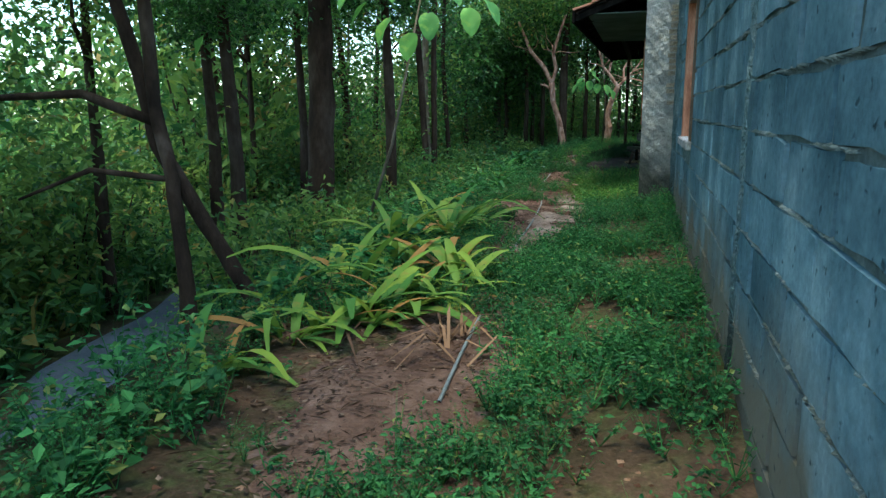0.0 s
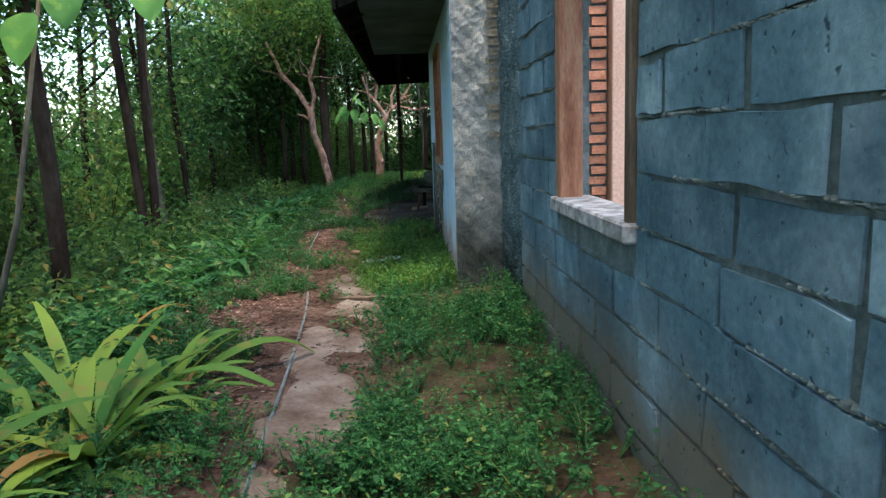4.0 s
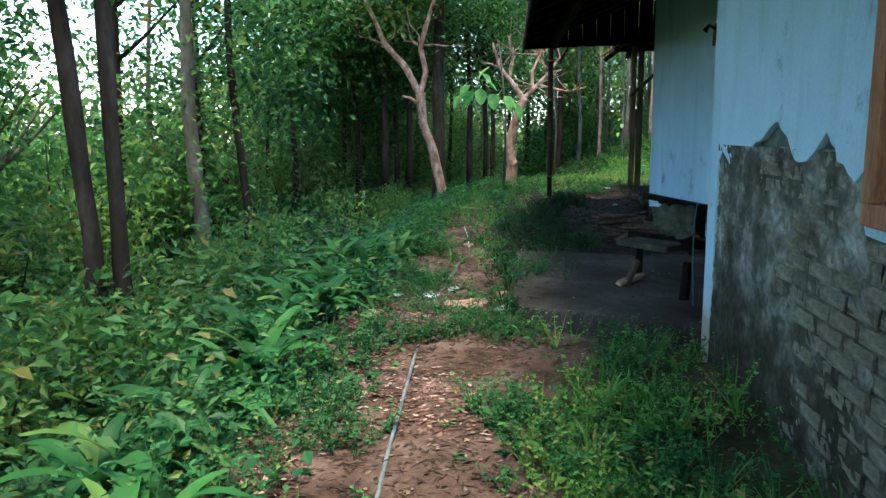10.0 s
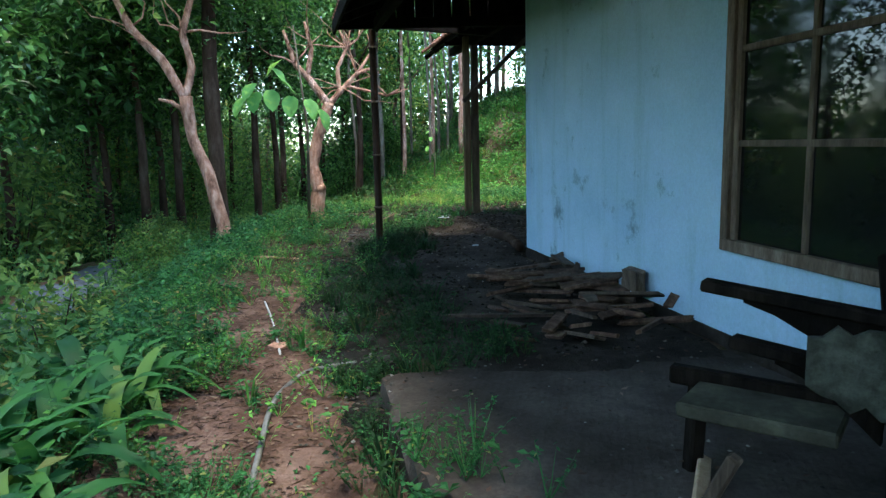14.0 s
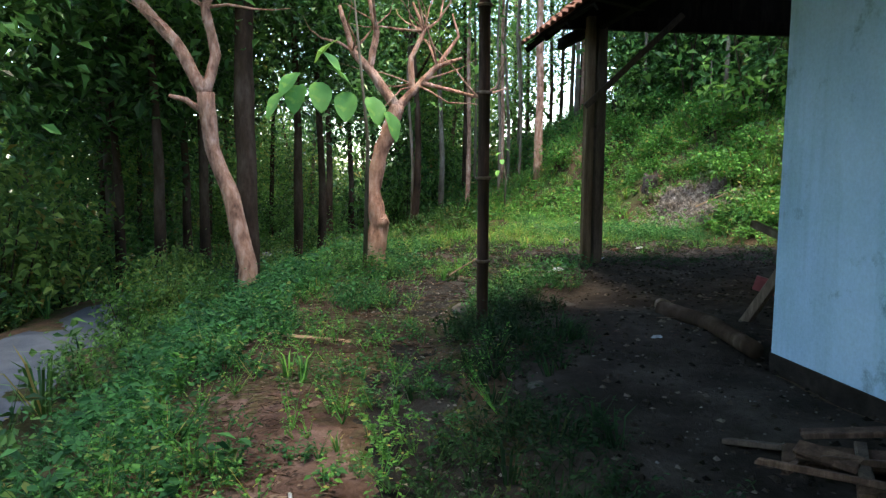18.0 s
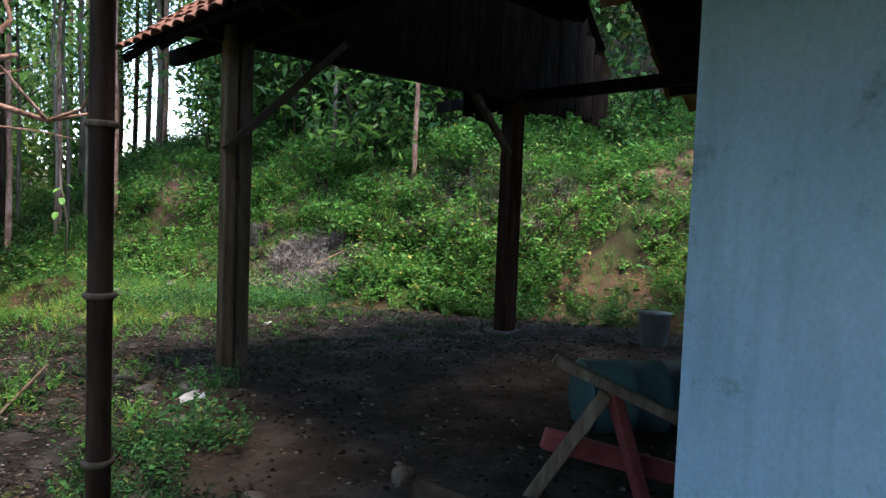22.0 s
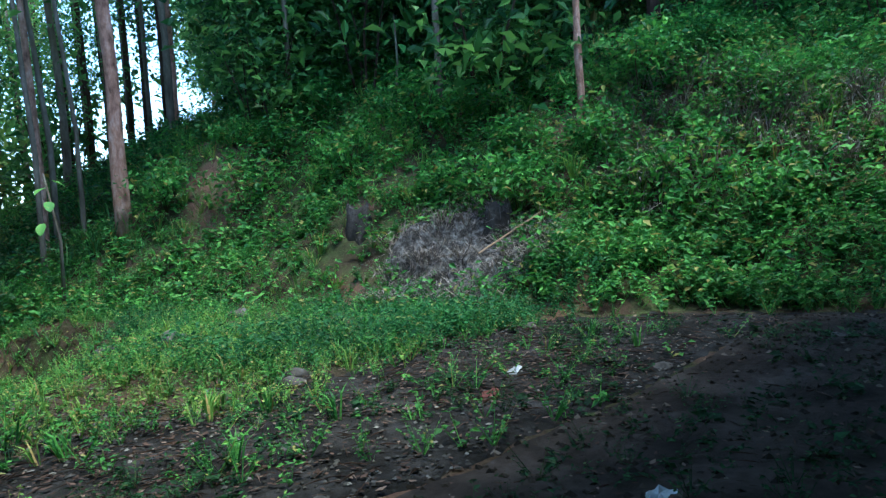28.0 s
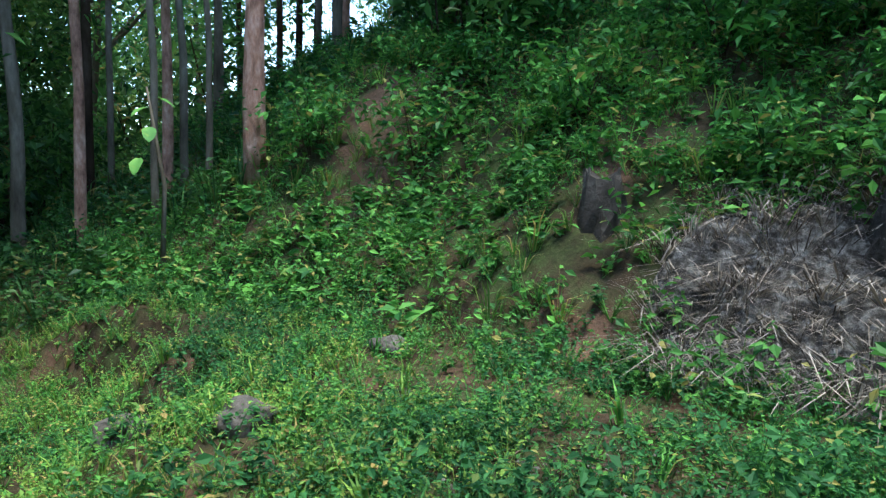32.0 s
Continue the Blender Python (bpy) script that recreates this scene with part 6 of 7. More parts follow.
def strap_plant(x, y, n, scale, seed, wilt, label):
    rr = random.Random(seed)
    th = thing("ginger_plant", pose(x, y, gz(x, y) - 0.01), label, "plant", "strap-leaved plants")
    for k in range(n):
        which = rr.choice((0, 1, 3, 1, 3, 4)) if wilt else rr.choice((0, 0, 1, 3, 3, 4))
        s = scale * rr.uniform(0.7, 1.25)
        held("leaf", (STRAPS if wilt else LUSH)[which], th, pose(0.09 * rr.uniform(-1, 1), 0.09 * rr.uniform(-1, 1), 0, rr.uniform(-12, 12), rr.uniform(14, 66) if wilt else rr.uniform(0, 16), k * 360 / n * 2.4 + rr.uniform(-25, 25)) @ Matrix.Scale(s, 4))
    return th


for k, (x, y) in enumerate(((-1.98, 1.5), (-1.72, 2.0), (-2.1, 2.4), (-2.44, 1.85), (-2.35, 0.75), (-2.15, 1.1), (-2.75, 1.3), (-2.3, 3.9), (-2.2, 4.7), (-2.62, 4.3), (-2.82, 5.8), (-2.35, 3.95), (-2.25, 5.0), (-2.5, 0.2), (-2.9, 4.7), (-2.55, 3.2), (-1.9, 1.8), (-2.15, 2.0), (-1.85, 2.5), (-2.0, 1.15), (-2.4, 2.6), (-2.69, 3.5), (-2.3, 4.1), (-2.66, 4.75))):
    strap_plant(x, y, 14, 1.35 if k < 4 else 1.45 if k > 20 else (1.2, 0.95, 1.1)[k % 3], 40 + k, True, "drooping strap-leaved ginger plant, partly yellowed")
for k, (x, y) in enumerate(((-3.2, 9.9), (-3.15, 10.7), (-3.2, 11.8), (-3.25, 13.6), (-3.5, 10.0), (-3.15, 14.6), (-3.5, 13.5), (-3.05, 14.0), (-3.1, 13.2), (-3.45, 14.9), (-3.6, 11.2), (-3.55, 12.4), (-3.05, 12.3), (-2.8, 9.3), (-3.1, 9.0), (-3.1, 11.2), (-2.75, 8.7), (-3.55, 12.1), (-3.3, 12.6), (-3.05, 12.9), (-3.75, 12.8), (-3.3, 13.1), (-2.9, 13.5), (-3.6, 13.9), (-3.3, 14.2), (-2.9, 14.4), (-3.8, 14.4), (-3.1, 15.2), (-3.5, 15.4), (-2.85, 14.9), (-3.9, 13.3))):
    strap_plant(x, y, 15, (1.1, 0.85, 0.95)[k % 3], 80 + k, False, "lush green strap-leaved ginger plant beside the path")


# ---- ferns ----
def frond(k, length):
    """An arching fern frond: a thin rib with paired leaflets that shorten to the tip."""
    n = 13
    s = np.linspace(0.18, 0.97, n)
    rib = np.stack([length * (0.35 * s + 0.6 * s * s), 0 * s, length * (1.05 * s - 0.95 * s * s)], 1)
    P = np.repeat(rib, 2, 0)
    q = np.tile([1.0, -1.0], n)
    D = np.stack([0.35 + 0 * q, q, -0.15 + 0 * q], 1)
    L = np.repeat(length * 0.34 * np.sin(np.pi * (0.25 + 0.72 * s)), 2)
    v, f = leaf_arrays(P, D, np.tile([0.0, 0.0, 1.0], (2 * n, 1)), L, 0.3 * L, 0.05)
    t = np.linspace(0, 1, 9)
    mid = np.stack([length * (0.35 * t + 0.6 * t * t), 0 * t, length * (1.05 * t - 0.95 * t * t)], 1)
    rv = np.concatenate([mid + [0, 0.004, 0], mid - [0, 0.004, 0]])
    rf = np.concatenate([[(i, i + 1, i + 10), (i, i + 10, i + 9)] for i in range(8)]) + len(v)
    return mesh_of(f"frond_{k}", np.concatenate([v, rv]), np.concatenate([f, rf]), M_FERN)


M_FERN = leafy("fern_leaves", (0.02, 0.09, 0.03), (0.07, 0.24, 0.06), (0.14, 0.26, 0.06), gloss=0.55, single=True)
FRONDS = [frond(k, 0.55 + 0.1 * k) for k in range(3)]
for k, (x, y, sc) in enumerate(((-2.95, 6.3, 0.8), (-3.3, 7.2, 1.0), (-2.85, 7.6, 0.75), (-3.1, 5.6, 0.8), (-3.6, 8.1, 1.0), (-3.4, 9.0, 0.9), (-2.95, 8.4, 0.7), (-3.7, 6.4, 1.0), (-4.45, 23.9, 0.9), (-4.7, 24.6, 1.0), (-4.2, 24.9, 0.8))):
    rr = random.Random(700 + k)
    th = thing("fern", pose(x, y, gz(x, y) - 0.01), "green fern with arching feathery fronds on the bank", "fern", "ferns")
    for j in range(8):
        held("frond", FRONDS[rr.randint(0, 2)], th, pose(0, 0, 0, rr.uniform(-10, 10), rr.uniform(-12, 18), 45 * j + rr.uniform(-18, 18)) @ Matrix.Scale(sc * rr.uniform(0.8, 1.15), 4))


# ---- trodden sheets ----
def sheet(name, mask, x0, x1, y0, y1, step, mat, label, category, thick=0.03):
    """A thin layer over the ground where mask is above a half; elsewhere it dips below it."""
    xs, ys = np.arange(x0, x1, step), np.arange(y0, y1, step)
    X, Y = np.meshgrid(xs, ys)
    m = mask(X, Y)
    v = np.stack([X, Y, ground_z(X, Y) + thick * (np.clip(m, 0, 1) - 0.5) + 0.007 * fold(np.stack([X, Y], -1), 9) + 0.006 * fold(np.stack([Y, X], -1), 19)], -1).reshape(-1, 3)
    nx, ny = len(xs), len(ys)
    i = (np.arange(ny - 1)[:, None] * nx + np.arange(nx - 1)).ravel()
    f = np.stack([i, i + 1, i + nx + 1, i + nx], 1)
    keep = m.ravel()[f].max(1) > 0.25
    return tagged(new(name, mesh_of(name, v, f[keep], mat, True)), label, category, kind="structure")


sheet("sandy_strip", sandy, -2.1, -0.7, 3.0, 9.8, 0.05, mixed("pale_sandy_earth", [(0.085, 0.058, 0.044), (0.17, 0.128, 0.105), (0.27, 0.225, 0.2)], 3.2, 0.95, 1.0, 0.02, 30), "pale sandy earth beside the path", "ground", 0.05)
sheet("path", lambda x, y: track(x, y) * (1 - smooth(y, 17, 20)), -3.6, 0, -5, 21, 0.07, M_TRACK, "trodden path strewn with reddish leaf mould", "path")
sheet("yard", lambda x, y: 0.9 * smooth(y, 20.0, 21.5) * (1 - smooth(y, 26.4, 27.4)) * (1 - smooth(foot(x, y), -0.5, 0.3)) * smooth(x, -2.4, -1.4) * (1 - porch(x, y)) * (0.55 + 0.6 * patch(x, y, 1.1, 4) + 0.3 * gravelly(x, y)), -3.5, 7, 19, 31, 0.08, M_GRAVEL, "grey gravelly earth of the yard, darkened for the roof shade", "ground")
sheet("ash", lambda x, y: heap(x, y), 3.4, 6.8, 26.4, 30.6, 0.06, mixed("grey_ash", [(0.016, 0.015, 0.014), (0.08, 0.076, 0.072), (0.3, 0.3, 0.29)], 13, 0.95, 1.0, 0.05, 45), "grey ash and rotted cuttings on the slope", "ash heap", 0.34)
sheet("path_gravel", lambda x, y: (1 - smooth(np.abs(x + 1.62) + 0.2 * fold(np.stack([x, y], -1), 1.9), 0.12, 0.4)) * smooth(y, 13.6, 14.8) * (1 - smooth(y, 19, 20.5)), -2.4, -0.9, 13.4, 20.6, 0.06, M_GRAVEL, "grey gravelly earth beside the porch, darkened for the eave shade", "ground")
sheet("porch_floor", lambda x, y: porch(x, y) * clear(x, y) * smooth(y, 14.0, 14.6), -2.2, 8, 12, 25.2, 0.08, M_CONCRETE, "trodden earth and concrete of the porch, near black for its shade", "floor", 0.06)


# the concrete slab at the near end of the porch, with a mossy broken edge
sx, sy = np.meshgrid(np.linspace(-1.6, 0.53, 80), np.linspace(11.3, 14.75, 120))
front = 12.4 - 0.45 * (sx + 1.54) + 0.03 * fold(np.stack([sx * 4, sy * 0], -1), 1.5)
side = -1.54 + 0.03 * fold(np.stack([sy * 3, sx * 0], -1), 1.3)
cx, cy = np.maximum(sx, side), np.maximum(sy, front)
outside = np.maximum(side - sx, front - sy)
cz = 0.15 + 0.006 * fold(np.stack([cx, cy], -1), 6) + 0.004 * fold(np.stack([cx, cy], -1), 23) - 0.025 * np.clip(1 - np.minimum(cx - side, cy - front) / 0.06, 0, 1) ** 2
cz = np.where(outside > 0, 0.12 - 0.34 * np.clip(outside / 0.06, 0, 1), cz)
i = (np.arange(119)[:, None] * 80 + np.arange(79)).ravel()
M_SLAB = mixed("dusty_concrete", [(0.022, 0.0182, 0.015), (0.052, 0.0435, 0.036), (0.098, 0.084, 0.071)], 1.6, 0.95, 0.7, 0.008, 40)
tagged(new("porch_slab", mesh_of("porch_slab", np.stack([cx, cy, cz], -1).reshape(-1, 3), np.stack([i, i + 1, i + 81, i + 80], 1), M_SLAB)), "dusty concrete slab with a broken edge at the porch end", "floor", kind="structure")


# ---- the block wall's blocks ----
def block_mesh(k):
    rr = random.Random(300 + k)
    bm = fresh()
    box(bm, 0, 0.1, 0, 1, 0, 1)
    bmesh.ops.subdivide_edges(bm, edges=[e for e in bm.edges if abs(e.verts[0].co.y - e.verts[1].co.y) > 0.5 and e.verts[0].co.x < 0.05], cuts=3)
    for v in bm.verts:
        v.co += Vector((rr.uniform(-0.003, 0.003), rr.uniform(-0.014, 0.014), rr.uniform(-0.045, 0.045)))
    me = bpy.data.meshes.new(f"block_{k}")
    bm.to_mesh(me)
    bm.free()
    me.materials.append(M_BLOCK)
    return me


BLOCKS = [block_mesh(k) for k in range(6)]
rb = random.Random(12)
count = 0
for c in range(-1, 15):
    z = 0.05 + 0.2 * c
    y = -4.3 + (0.29 if c % 2 else 0.0) + rb.uniform(-0.06, 0.06) + 0.02
    if c == 6:
        y = 2.43 - 12 * 0.57
    while y < 5.95:
        ln = 0.57 + (rb.uniform(-0.05, 0.03) if c != 6 else 0)
        gap, hi = rb.choice((0.012, 0.018, 0.03, 0.05)), rb.uniform(0.168, 0.19)
        a, b = y, min(y + ln - gap, 6.1)
        y += ln
        spans = [(a, b)]
        if z + 0.17 > W1[2] - 0.04 and z < W1[3] + 0.02:
            spans = [(a, min(b, W1[0] - 0.035)), (max(a, W1[1] + 0.025), b)]
        for p, q in spans:
            if q - p < 0.05 or count >= 300:
                continue
            count += 1
            ob = new("block", BLOCKS[count % 6])
            ob.parent = block_wall
            ob.matrix_basis = Matrix.Translation((rb.uniform(-0.011, -0.004), p, z + 0.006)) @ pose(0, 0, 0, rb.uniform(-0.25, 0.25), 0, rb.uniform(-0.12, 0.12)) @ Matrix.Diagonal((1, q - p, hi, 1))

# mortar squeezed out of the joints in rough beads
vs, fs = [], []
for c in range(0, 15):
    z = 0.05 + 0.2 * c
    y = -3.0
    while y < 5.95:
        y += 0.035
        if z > W1[2] - 0.1 and W1[0] - 0.05 < y < W1[1] + 0.05 or math.sin(3.1 * y + 2.7 * c) + math.sin(7.7 * y + c) > 0.1:
            continue
        h, p = rb.uniform(0.006, 0.016), rb.uniform(0.008, 0.02)
        k = len(vs)
        vs += [(0.004, y - 0.022, z - h), (0.004, y + 0.022, z - h * 0.8), (0.004, y + 0.022, z + h), (0.004, y - 0.022, z + h * 0.7), (-p, y + rb.uniform(-0.012, 0.012), z + rb.uniform(-0.004, 0.004))]
        fs += [(k, k + 4, k + 1), (k + 1, k + 4, k + 2), (k + 2, k + 4, k + 3), (k + 3, k + 4, k)]
held("mortar_bead", mesh_of("mortar_bead", vs, fs, M_MORTAR), block_wall, None, "rough mortar squeezed from the joints")


# ---- bricks ----
def brick_mesh(k, mat):
    rr = random.Random(500 + k)
    bm = fresh()
    box(bm, 0, 1, 0, 1, 0, 1)
    for v in bm.verts:
        v.co += Vector([rr.uniform(-0.06, 0.06) for _ in range(3)])
    me = bpy.data.meshes.new(f"brick_{k}")
    bm.to_mesh(me)
    bm.free()
    me.materials.append(mat)
    return me


RED = [brick_mesh(k, M_BRICK) for k in range(4)]
OLD = [brick_mesh(10 + k, M_ROUGHBRICK) for k in range(4)]
for c in range(32):
    z = 0.85 + 0.068 * c
    x = 0.17 - (0.11 if c % 2 else 0.0)
    while x < 0.48:
        p, q = max(x, 0.172), min(x + 0.2, 0.485)
        x += 0.215
        if q - p > 0.03:
            ob = held("brick", RED[c % 4], pier, Matrix.Translation((p, 5.612 + rb.uniform(-0.006, 0.006), z)) @ Matrix.Diagonal((q - p, 0.1, 0.052, 1)))
stucco = bpy.data.objects["wall_stucco_edge"]
for c in range(17):
    z = 1.38 + 0.075 * c
    if c in (1, 4):
        continue
    held("brick", OLD[c % 4], stucco, Matrix.Translation((-0.12 + rb.uniform(-0.015, 0.015), 6.962 + rb.uniform(-0.008, 0.006), z)) @ Matrix.Diagonal((0.1 + rb.uniform(-0.015, 0.02), 0.1, 0.056, 1)))

# weathered masonry where plaster has fallen from the front wall
for c in range(20):
    z = -0.1 + 0.072 * c
    y = 8.6 + (0.11 if c % 2 else 0)
    while y < 11.49:
        p, q = y, min(y + 0.2, 11.495)
        y += 0.222
        if z > 1.04 and p < 9.85 or z > 1.3:
            continue
        held("brick", OLD[rb.randrange(4)], front_wall, Matrix.Translation((FX + 0.012 + rb.uniform(-0.007, 0.009), p, z)) @ Matrix.Diagonal((0.06, q - p, 0.057, 1)))
# remains of render on the masonry
zz, yy = np.meshgrid(np.linspace(-0.3, 1.32, 60), np.linspace(9.7, 11.5, 66), indexing="ij")
yz = np.stack([yy * 3, zz * 3], -1)
dep = 0.016 * rng.random(zz.shape) + 0.03 * fold(yz, 0.8) * np.clip((yy - 9.6) / 1.2, 0, 1) + 0.012 * np.clip((yy - 10.2), -0.6, 1)
v = np.stack([FX + 0.016 - dep, yy, zz], -1).reshape(-1, 3)
v[:, 0] = np.maximum(v[:, 0], FX - 0.002)
i = (np.arange(59)[:, None] * 66 + np.arange(65)).ravel()
tagged(new("wall_render_remains", mesh_of("remains", v, np.stack([i, i + 66, i + 67, i + 1], 1), mixed("mossy_render", [(0.02, 0.02, 0.015), (0.12, 0.12, 0.1), (0.42, 0.42, 0.39)], 5.5, 0.95, 1.0, 0.02, 40, dirt=(0.3, (0.03, 0.028, 0.018), 0.8), placed=True, pebbles=24))), "mossy grey render left on the masonry", "wall", kind="structure")


def plaster_skin():
    """The blue plaster of the front wall, with a ragged edge where it has fallen and a hole for the window."""
    bm = fresh()
    rr = random.Random(77)
    rag = [(11.5, 1.22)]
    y = 11.42
    for top in (1.29, 1.2, 1.27, 1.25, 1.34, 1.36, 1.42, 1.36, 1.26, 1.3, 1.38, 1.3, 1.24):
        rag.append((y + rr.uniform(-0.03, 0.03), top + rr.uniform(-0.02, 0.02)))
        y -= 0.125
    rag += [(9.83, 1.28), (9.815, 1.1), (9.8, 1.055), (9.5, 1.04), (9.2, 1.02), (8.82, 1.03), (8.77, 0.98), (8.8, 0.9), (8.86, 0.82), (9.02, 0.74), (9.05, 0.66), (9.1, 0.6), (9.08, 0.52), (9.14, 0.44), (9.16, 0.36), (9.2, 0.28), (9.22, 0.18), (9.3, 0.05), (9.32, -0.3)]
    fine = []
    for (a, b), (c, d) in zip(rag, rag[1:]):
        for s in (0, 0.33, 0.66):
            j = 0.012 if s else 0
            fine.append((a + (c - a) * s + rr.uniform(-j, j), b + (d - b) * s + rr.uniform(-j, j)))
    fine.append(rag[-1])
    outer = [(7.0, -0.3), (7.0, 2.95), (11.5, 2.95)] + fine
    outer_v = [bm.verts.new((0, a, b)) for a, b in outer]
    hole_v = [bm.verts.new((0, a, b)) for a, b in ((W2[0] + 0.001, 1.085), (W2[0] + 0.001, W2[3]), (W2[1] - 0.001, W2[3]), (W2[1] - 0.001, 1.085))]
    es = [bm.edges.new((p, q)) for loop in (outer_v, hole_v) for p, q in zip(loop, loop[1:] + loop[:1])]
    bmesh.ops.triangle_fill(bm, use_beauty=True, use_dissolve=False, edges=es)
    out = bmesh.ops.extrude_face_region(bm, geom=bm.faces[:])
    for g in out["geom"]:
        if isinstance(g, bmesh.types.BMVert):
            g.co.x += 0.03
    bmesh.ops.recalc_face_normals(bm, faces=bm.faces[:])
    ob = part("plaster", bm, M_BLUE, front_wall, "pale blue plaster with a ragged broken edge")
    ob.matrix_basis = Matrix.Translation((FX, 0, 0))


plaster_skin()
bm = fresh()
vs = [bm.verts.new((0, 8.69 + 0.055 * math.cos(a) * (1 + 0.4 * math.sin(3 * a)), 1.42 + 0.15 * math.sin(a) * (1 + 0.2 * math.cos(5 * a)))) for a in (k * 0.45 for k in range(14))]
bm.faces.new(vs)
out = bmesh.ops.extrude_face_region(bm, geom=bm.faces[:])
for g in out["geom"]:
    if isinstance(g, bmesh.types.BMVert):
        g.co.x -= 0.004
ob = part("plaster_scar", bm, M_STUCCO, front_wall, "dark scar of fallen plaster")
ob.matrix_basis = Matrix.Translation((FX - 0.001, 0, 0))
# a dark painted foot along the porch wall
bm = fresh()
box(bm, PX - 0.012, PX, 11.68, 18.38, -0.1, 0.24)
tagged(part("baseboard", bm, M_CONCRETE), "dark cement skirting along the porch wall", "baseboard", kind="structure")


# ---- porch things ----
def wall_lamp():
    th = thing("wall_lamp", pose(PX, 15.1, 2.4), "old dark wall lamp bracket with a torn rag", "lamp")
    bm = fresh()
    box(bm, -0.02, 0, -0.06, 0.06, -0.1, 0.08, 0.006)
    part("back_plate", bm, M_METAL, th)
    bm = fresh()
    tube(bm, [(-0.02, 0, 0.02), (-0.09, 0, 0.06), (-0.13, 0, 0.0)], [0.018, 0.018, 0.03], 8)
    part("holder", bm, M_METAL, th)
    bm = fresh()
    for k in range(3):
        bar(bm, (-0.03, -0.05 + 0.04 * k, 0.0), (-0.035, -0.06 + 0.045 * k, -0.12 - 0.03 * (k % 2)), 0.035, 0.006)
    part("rag", bm, M_WOOD_OLD, th)


def broken_bench():
    b = Vector((-0.1, 13.0, gz(-0.1, 13.0)))
    th = thing("broken_bench", Matrix.Translation(b), "collapsed dark wooden bench with loose boards on the porch", "bench")

    def stick(name, a, c, w, h, mat=M_WOOD_BLACK, label=""):
        bm = fresh()
        bar(bm, Vector(a) - b, Vector(c) - b, w, h, 0.008)
        part(name, bm, mat, th, label)

    def bracket(a, c, drop):
        """A curved board under an arm, deepest at the back."""
        a, c = Vector(a) - b, Vector(c) - b
        bm = fresh()
        side = (c - a).cross(Vector((0, 0, 1))).normalized() * 0.018
        low = [a.lerp(c, s) - Vector((0, 0, 0.02 + drop * s ** 1.6)) for s in (0, 0.25, 0.5, 0.75, 1)]
        top = [a.lerp(c, s) for s in (0, 0.25, 0.5, 0.75, 1)]
        rows = [[bm.verts.new(p + side * q) for p in line] for line in (top, low) for q in (-1, 1)]
        for i in range(4):
            for p, q in ((0, 1), (1, 3), (3, 2), (2, 0)):
                bm.faces.new((rows[p][i], rows[p][i + 1], rows[q][i + 1], rows[q][i]))
        part("bracket", bm, M_WOOD_BLACK, th)

    stick("armrest", (-0.46, 13.38, 0.86), (-0.06, 12.93, 0.8), 0.07, 0.045)
    bracket((-0.36, 13.27, 0.83), (-0.08, 12.95, 0.78), 0.2)
    stick("armrest", (-0.47, 13.18, 0.7), (-0.2, 12.8, 0.66), 0.07, 0.045)
    bracket((-0.38, 13.06, 0.67), (-0.2, 12.8, 0.64), 0.17)
    stick("seat", (-0.62, 13.2, 0.5), (-0.3, 12.84, 0.5), 0.26, 0.05, mixed("mossy_seat", [(0.02, 0.018, 0.014), (0.05, 0.05, 0.036), (0.11, 0.11, 0.075)], 4, 0.95, 0.8, 0.008, 30), "grey mossy seat board")
    stick("rail", (-0.58, 13.38, 0.53), (-0.1, 12.86, 0.52), 0.05, 0.07)
    stick("leg", (-0.66, 13.08, 0.08), (-0.58, 12.97, 0.38), 0.05, 0.045, M_WOOD_DARK, "splintered leg fallen askew")
    stick("leg", (-0.5, 13.35, 0.08), (-0.5, 13.32, 0.5), 0.06, 0.06)
    stick("leg", (-0.3, 12.6, 0.08), (-0.28, 12.58, 0.44), 0.06, 0.06)
    stick("leg", (-0.02, 12.9, 0.08), (-0.04, 12.92, 0.78), 0.06, 0.06)
    for k in range(5):
        stick("back_slat", (-0.12 + 0.03 * k, 12.62 + 0.07 * k, 0.3), (-0.02 + 0.03 * k, 12.72 + 0.1 * k, (1.0, 1.06, 0.94, 1.03, 0.98)[k]), 0.075, 0.035, M_WOOD_BLACK, "splintered upright with ragged top")
    rr = random.Random(55)
    a, c = Vector((-0.5, 12.78, 0.0)) - b, Vector((-0.25, 12.6, 0.0)) - b
    thick = (c - a).cross(Vector((0, 0, 1))).normalized() * 0.013
    bm = fresh()
    cols = []
    for j in range(9):
        p = a.lerp(c, j / 8)
        hi, lo = 0.84 + rr.uniform(-0.02, 0.03) - b.z, 0.6 + 0.06 * abs(j - 5) / 5 + rr.uniform(-0.035, 0.025) - b.z
        cols.append([bm.verts.new(Vector((p.x, p.y, z)) + thick * q) for z, q in ((hi, -1), (hi, 1), (lo, 1), (lo, -1))])
    for p, q in zip(cols, cols[1:]):
        for j in range(4):
            bm.faces.new((p[j], q[j], q[(j + 1) % 4], p[(j + 1) % 4]))
    bm.faces.new(cols[0])
    bm.faces.new(cols[-1][::-1])
    bmesh.ops.recalc_face_normals(bm, faces=bm.faces[:])
    part("loose_board", bm, mixed("mossy_board", [(0.016, 0.018, 0.014), (0.045, 0.05, 0.04), (0.1, 0.11, 0.09)], 9, 0.95, 1.0, 0.015, 40), th, "hanging grey mossy board with a ragged edge")
    bm = fresh()
    tube(bm, [Vector(p) - b for p in ((-0.2, 12.66, 0.86), (-0.24, 12.56, 0.88), (-0.27, 12.5, 0.75), (-0.28, 12.46, 0.45), (-0.27, 12.42, 0.1))], [0.005] * 5, 6)
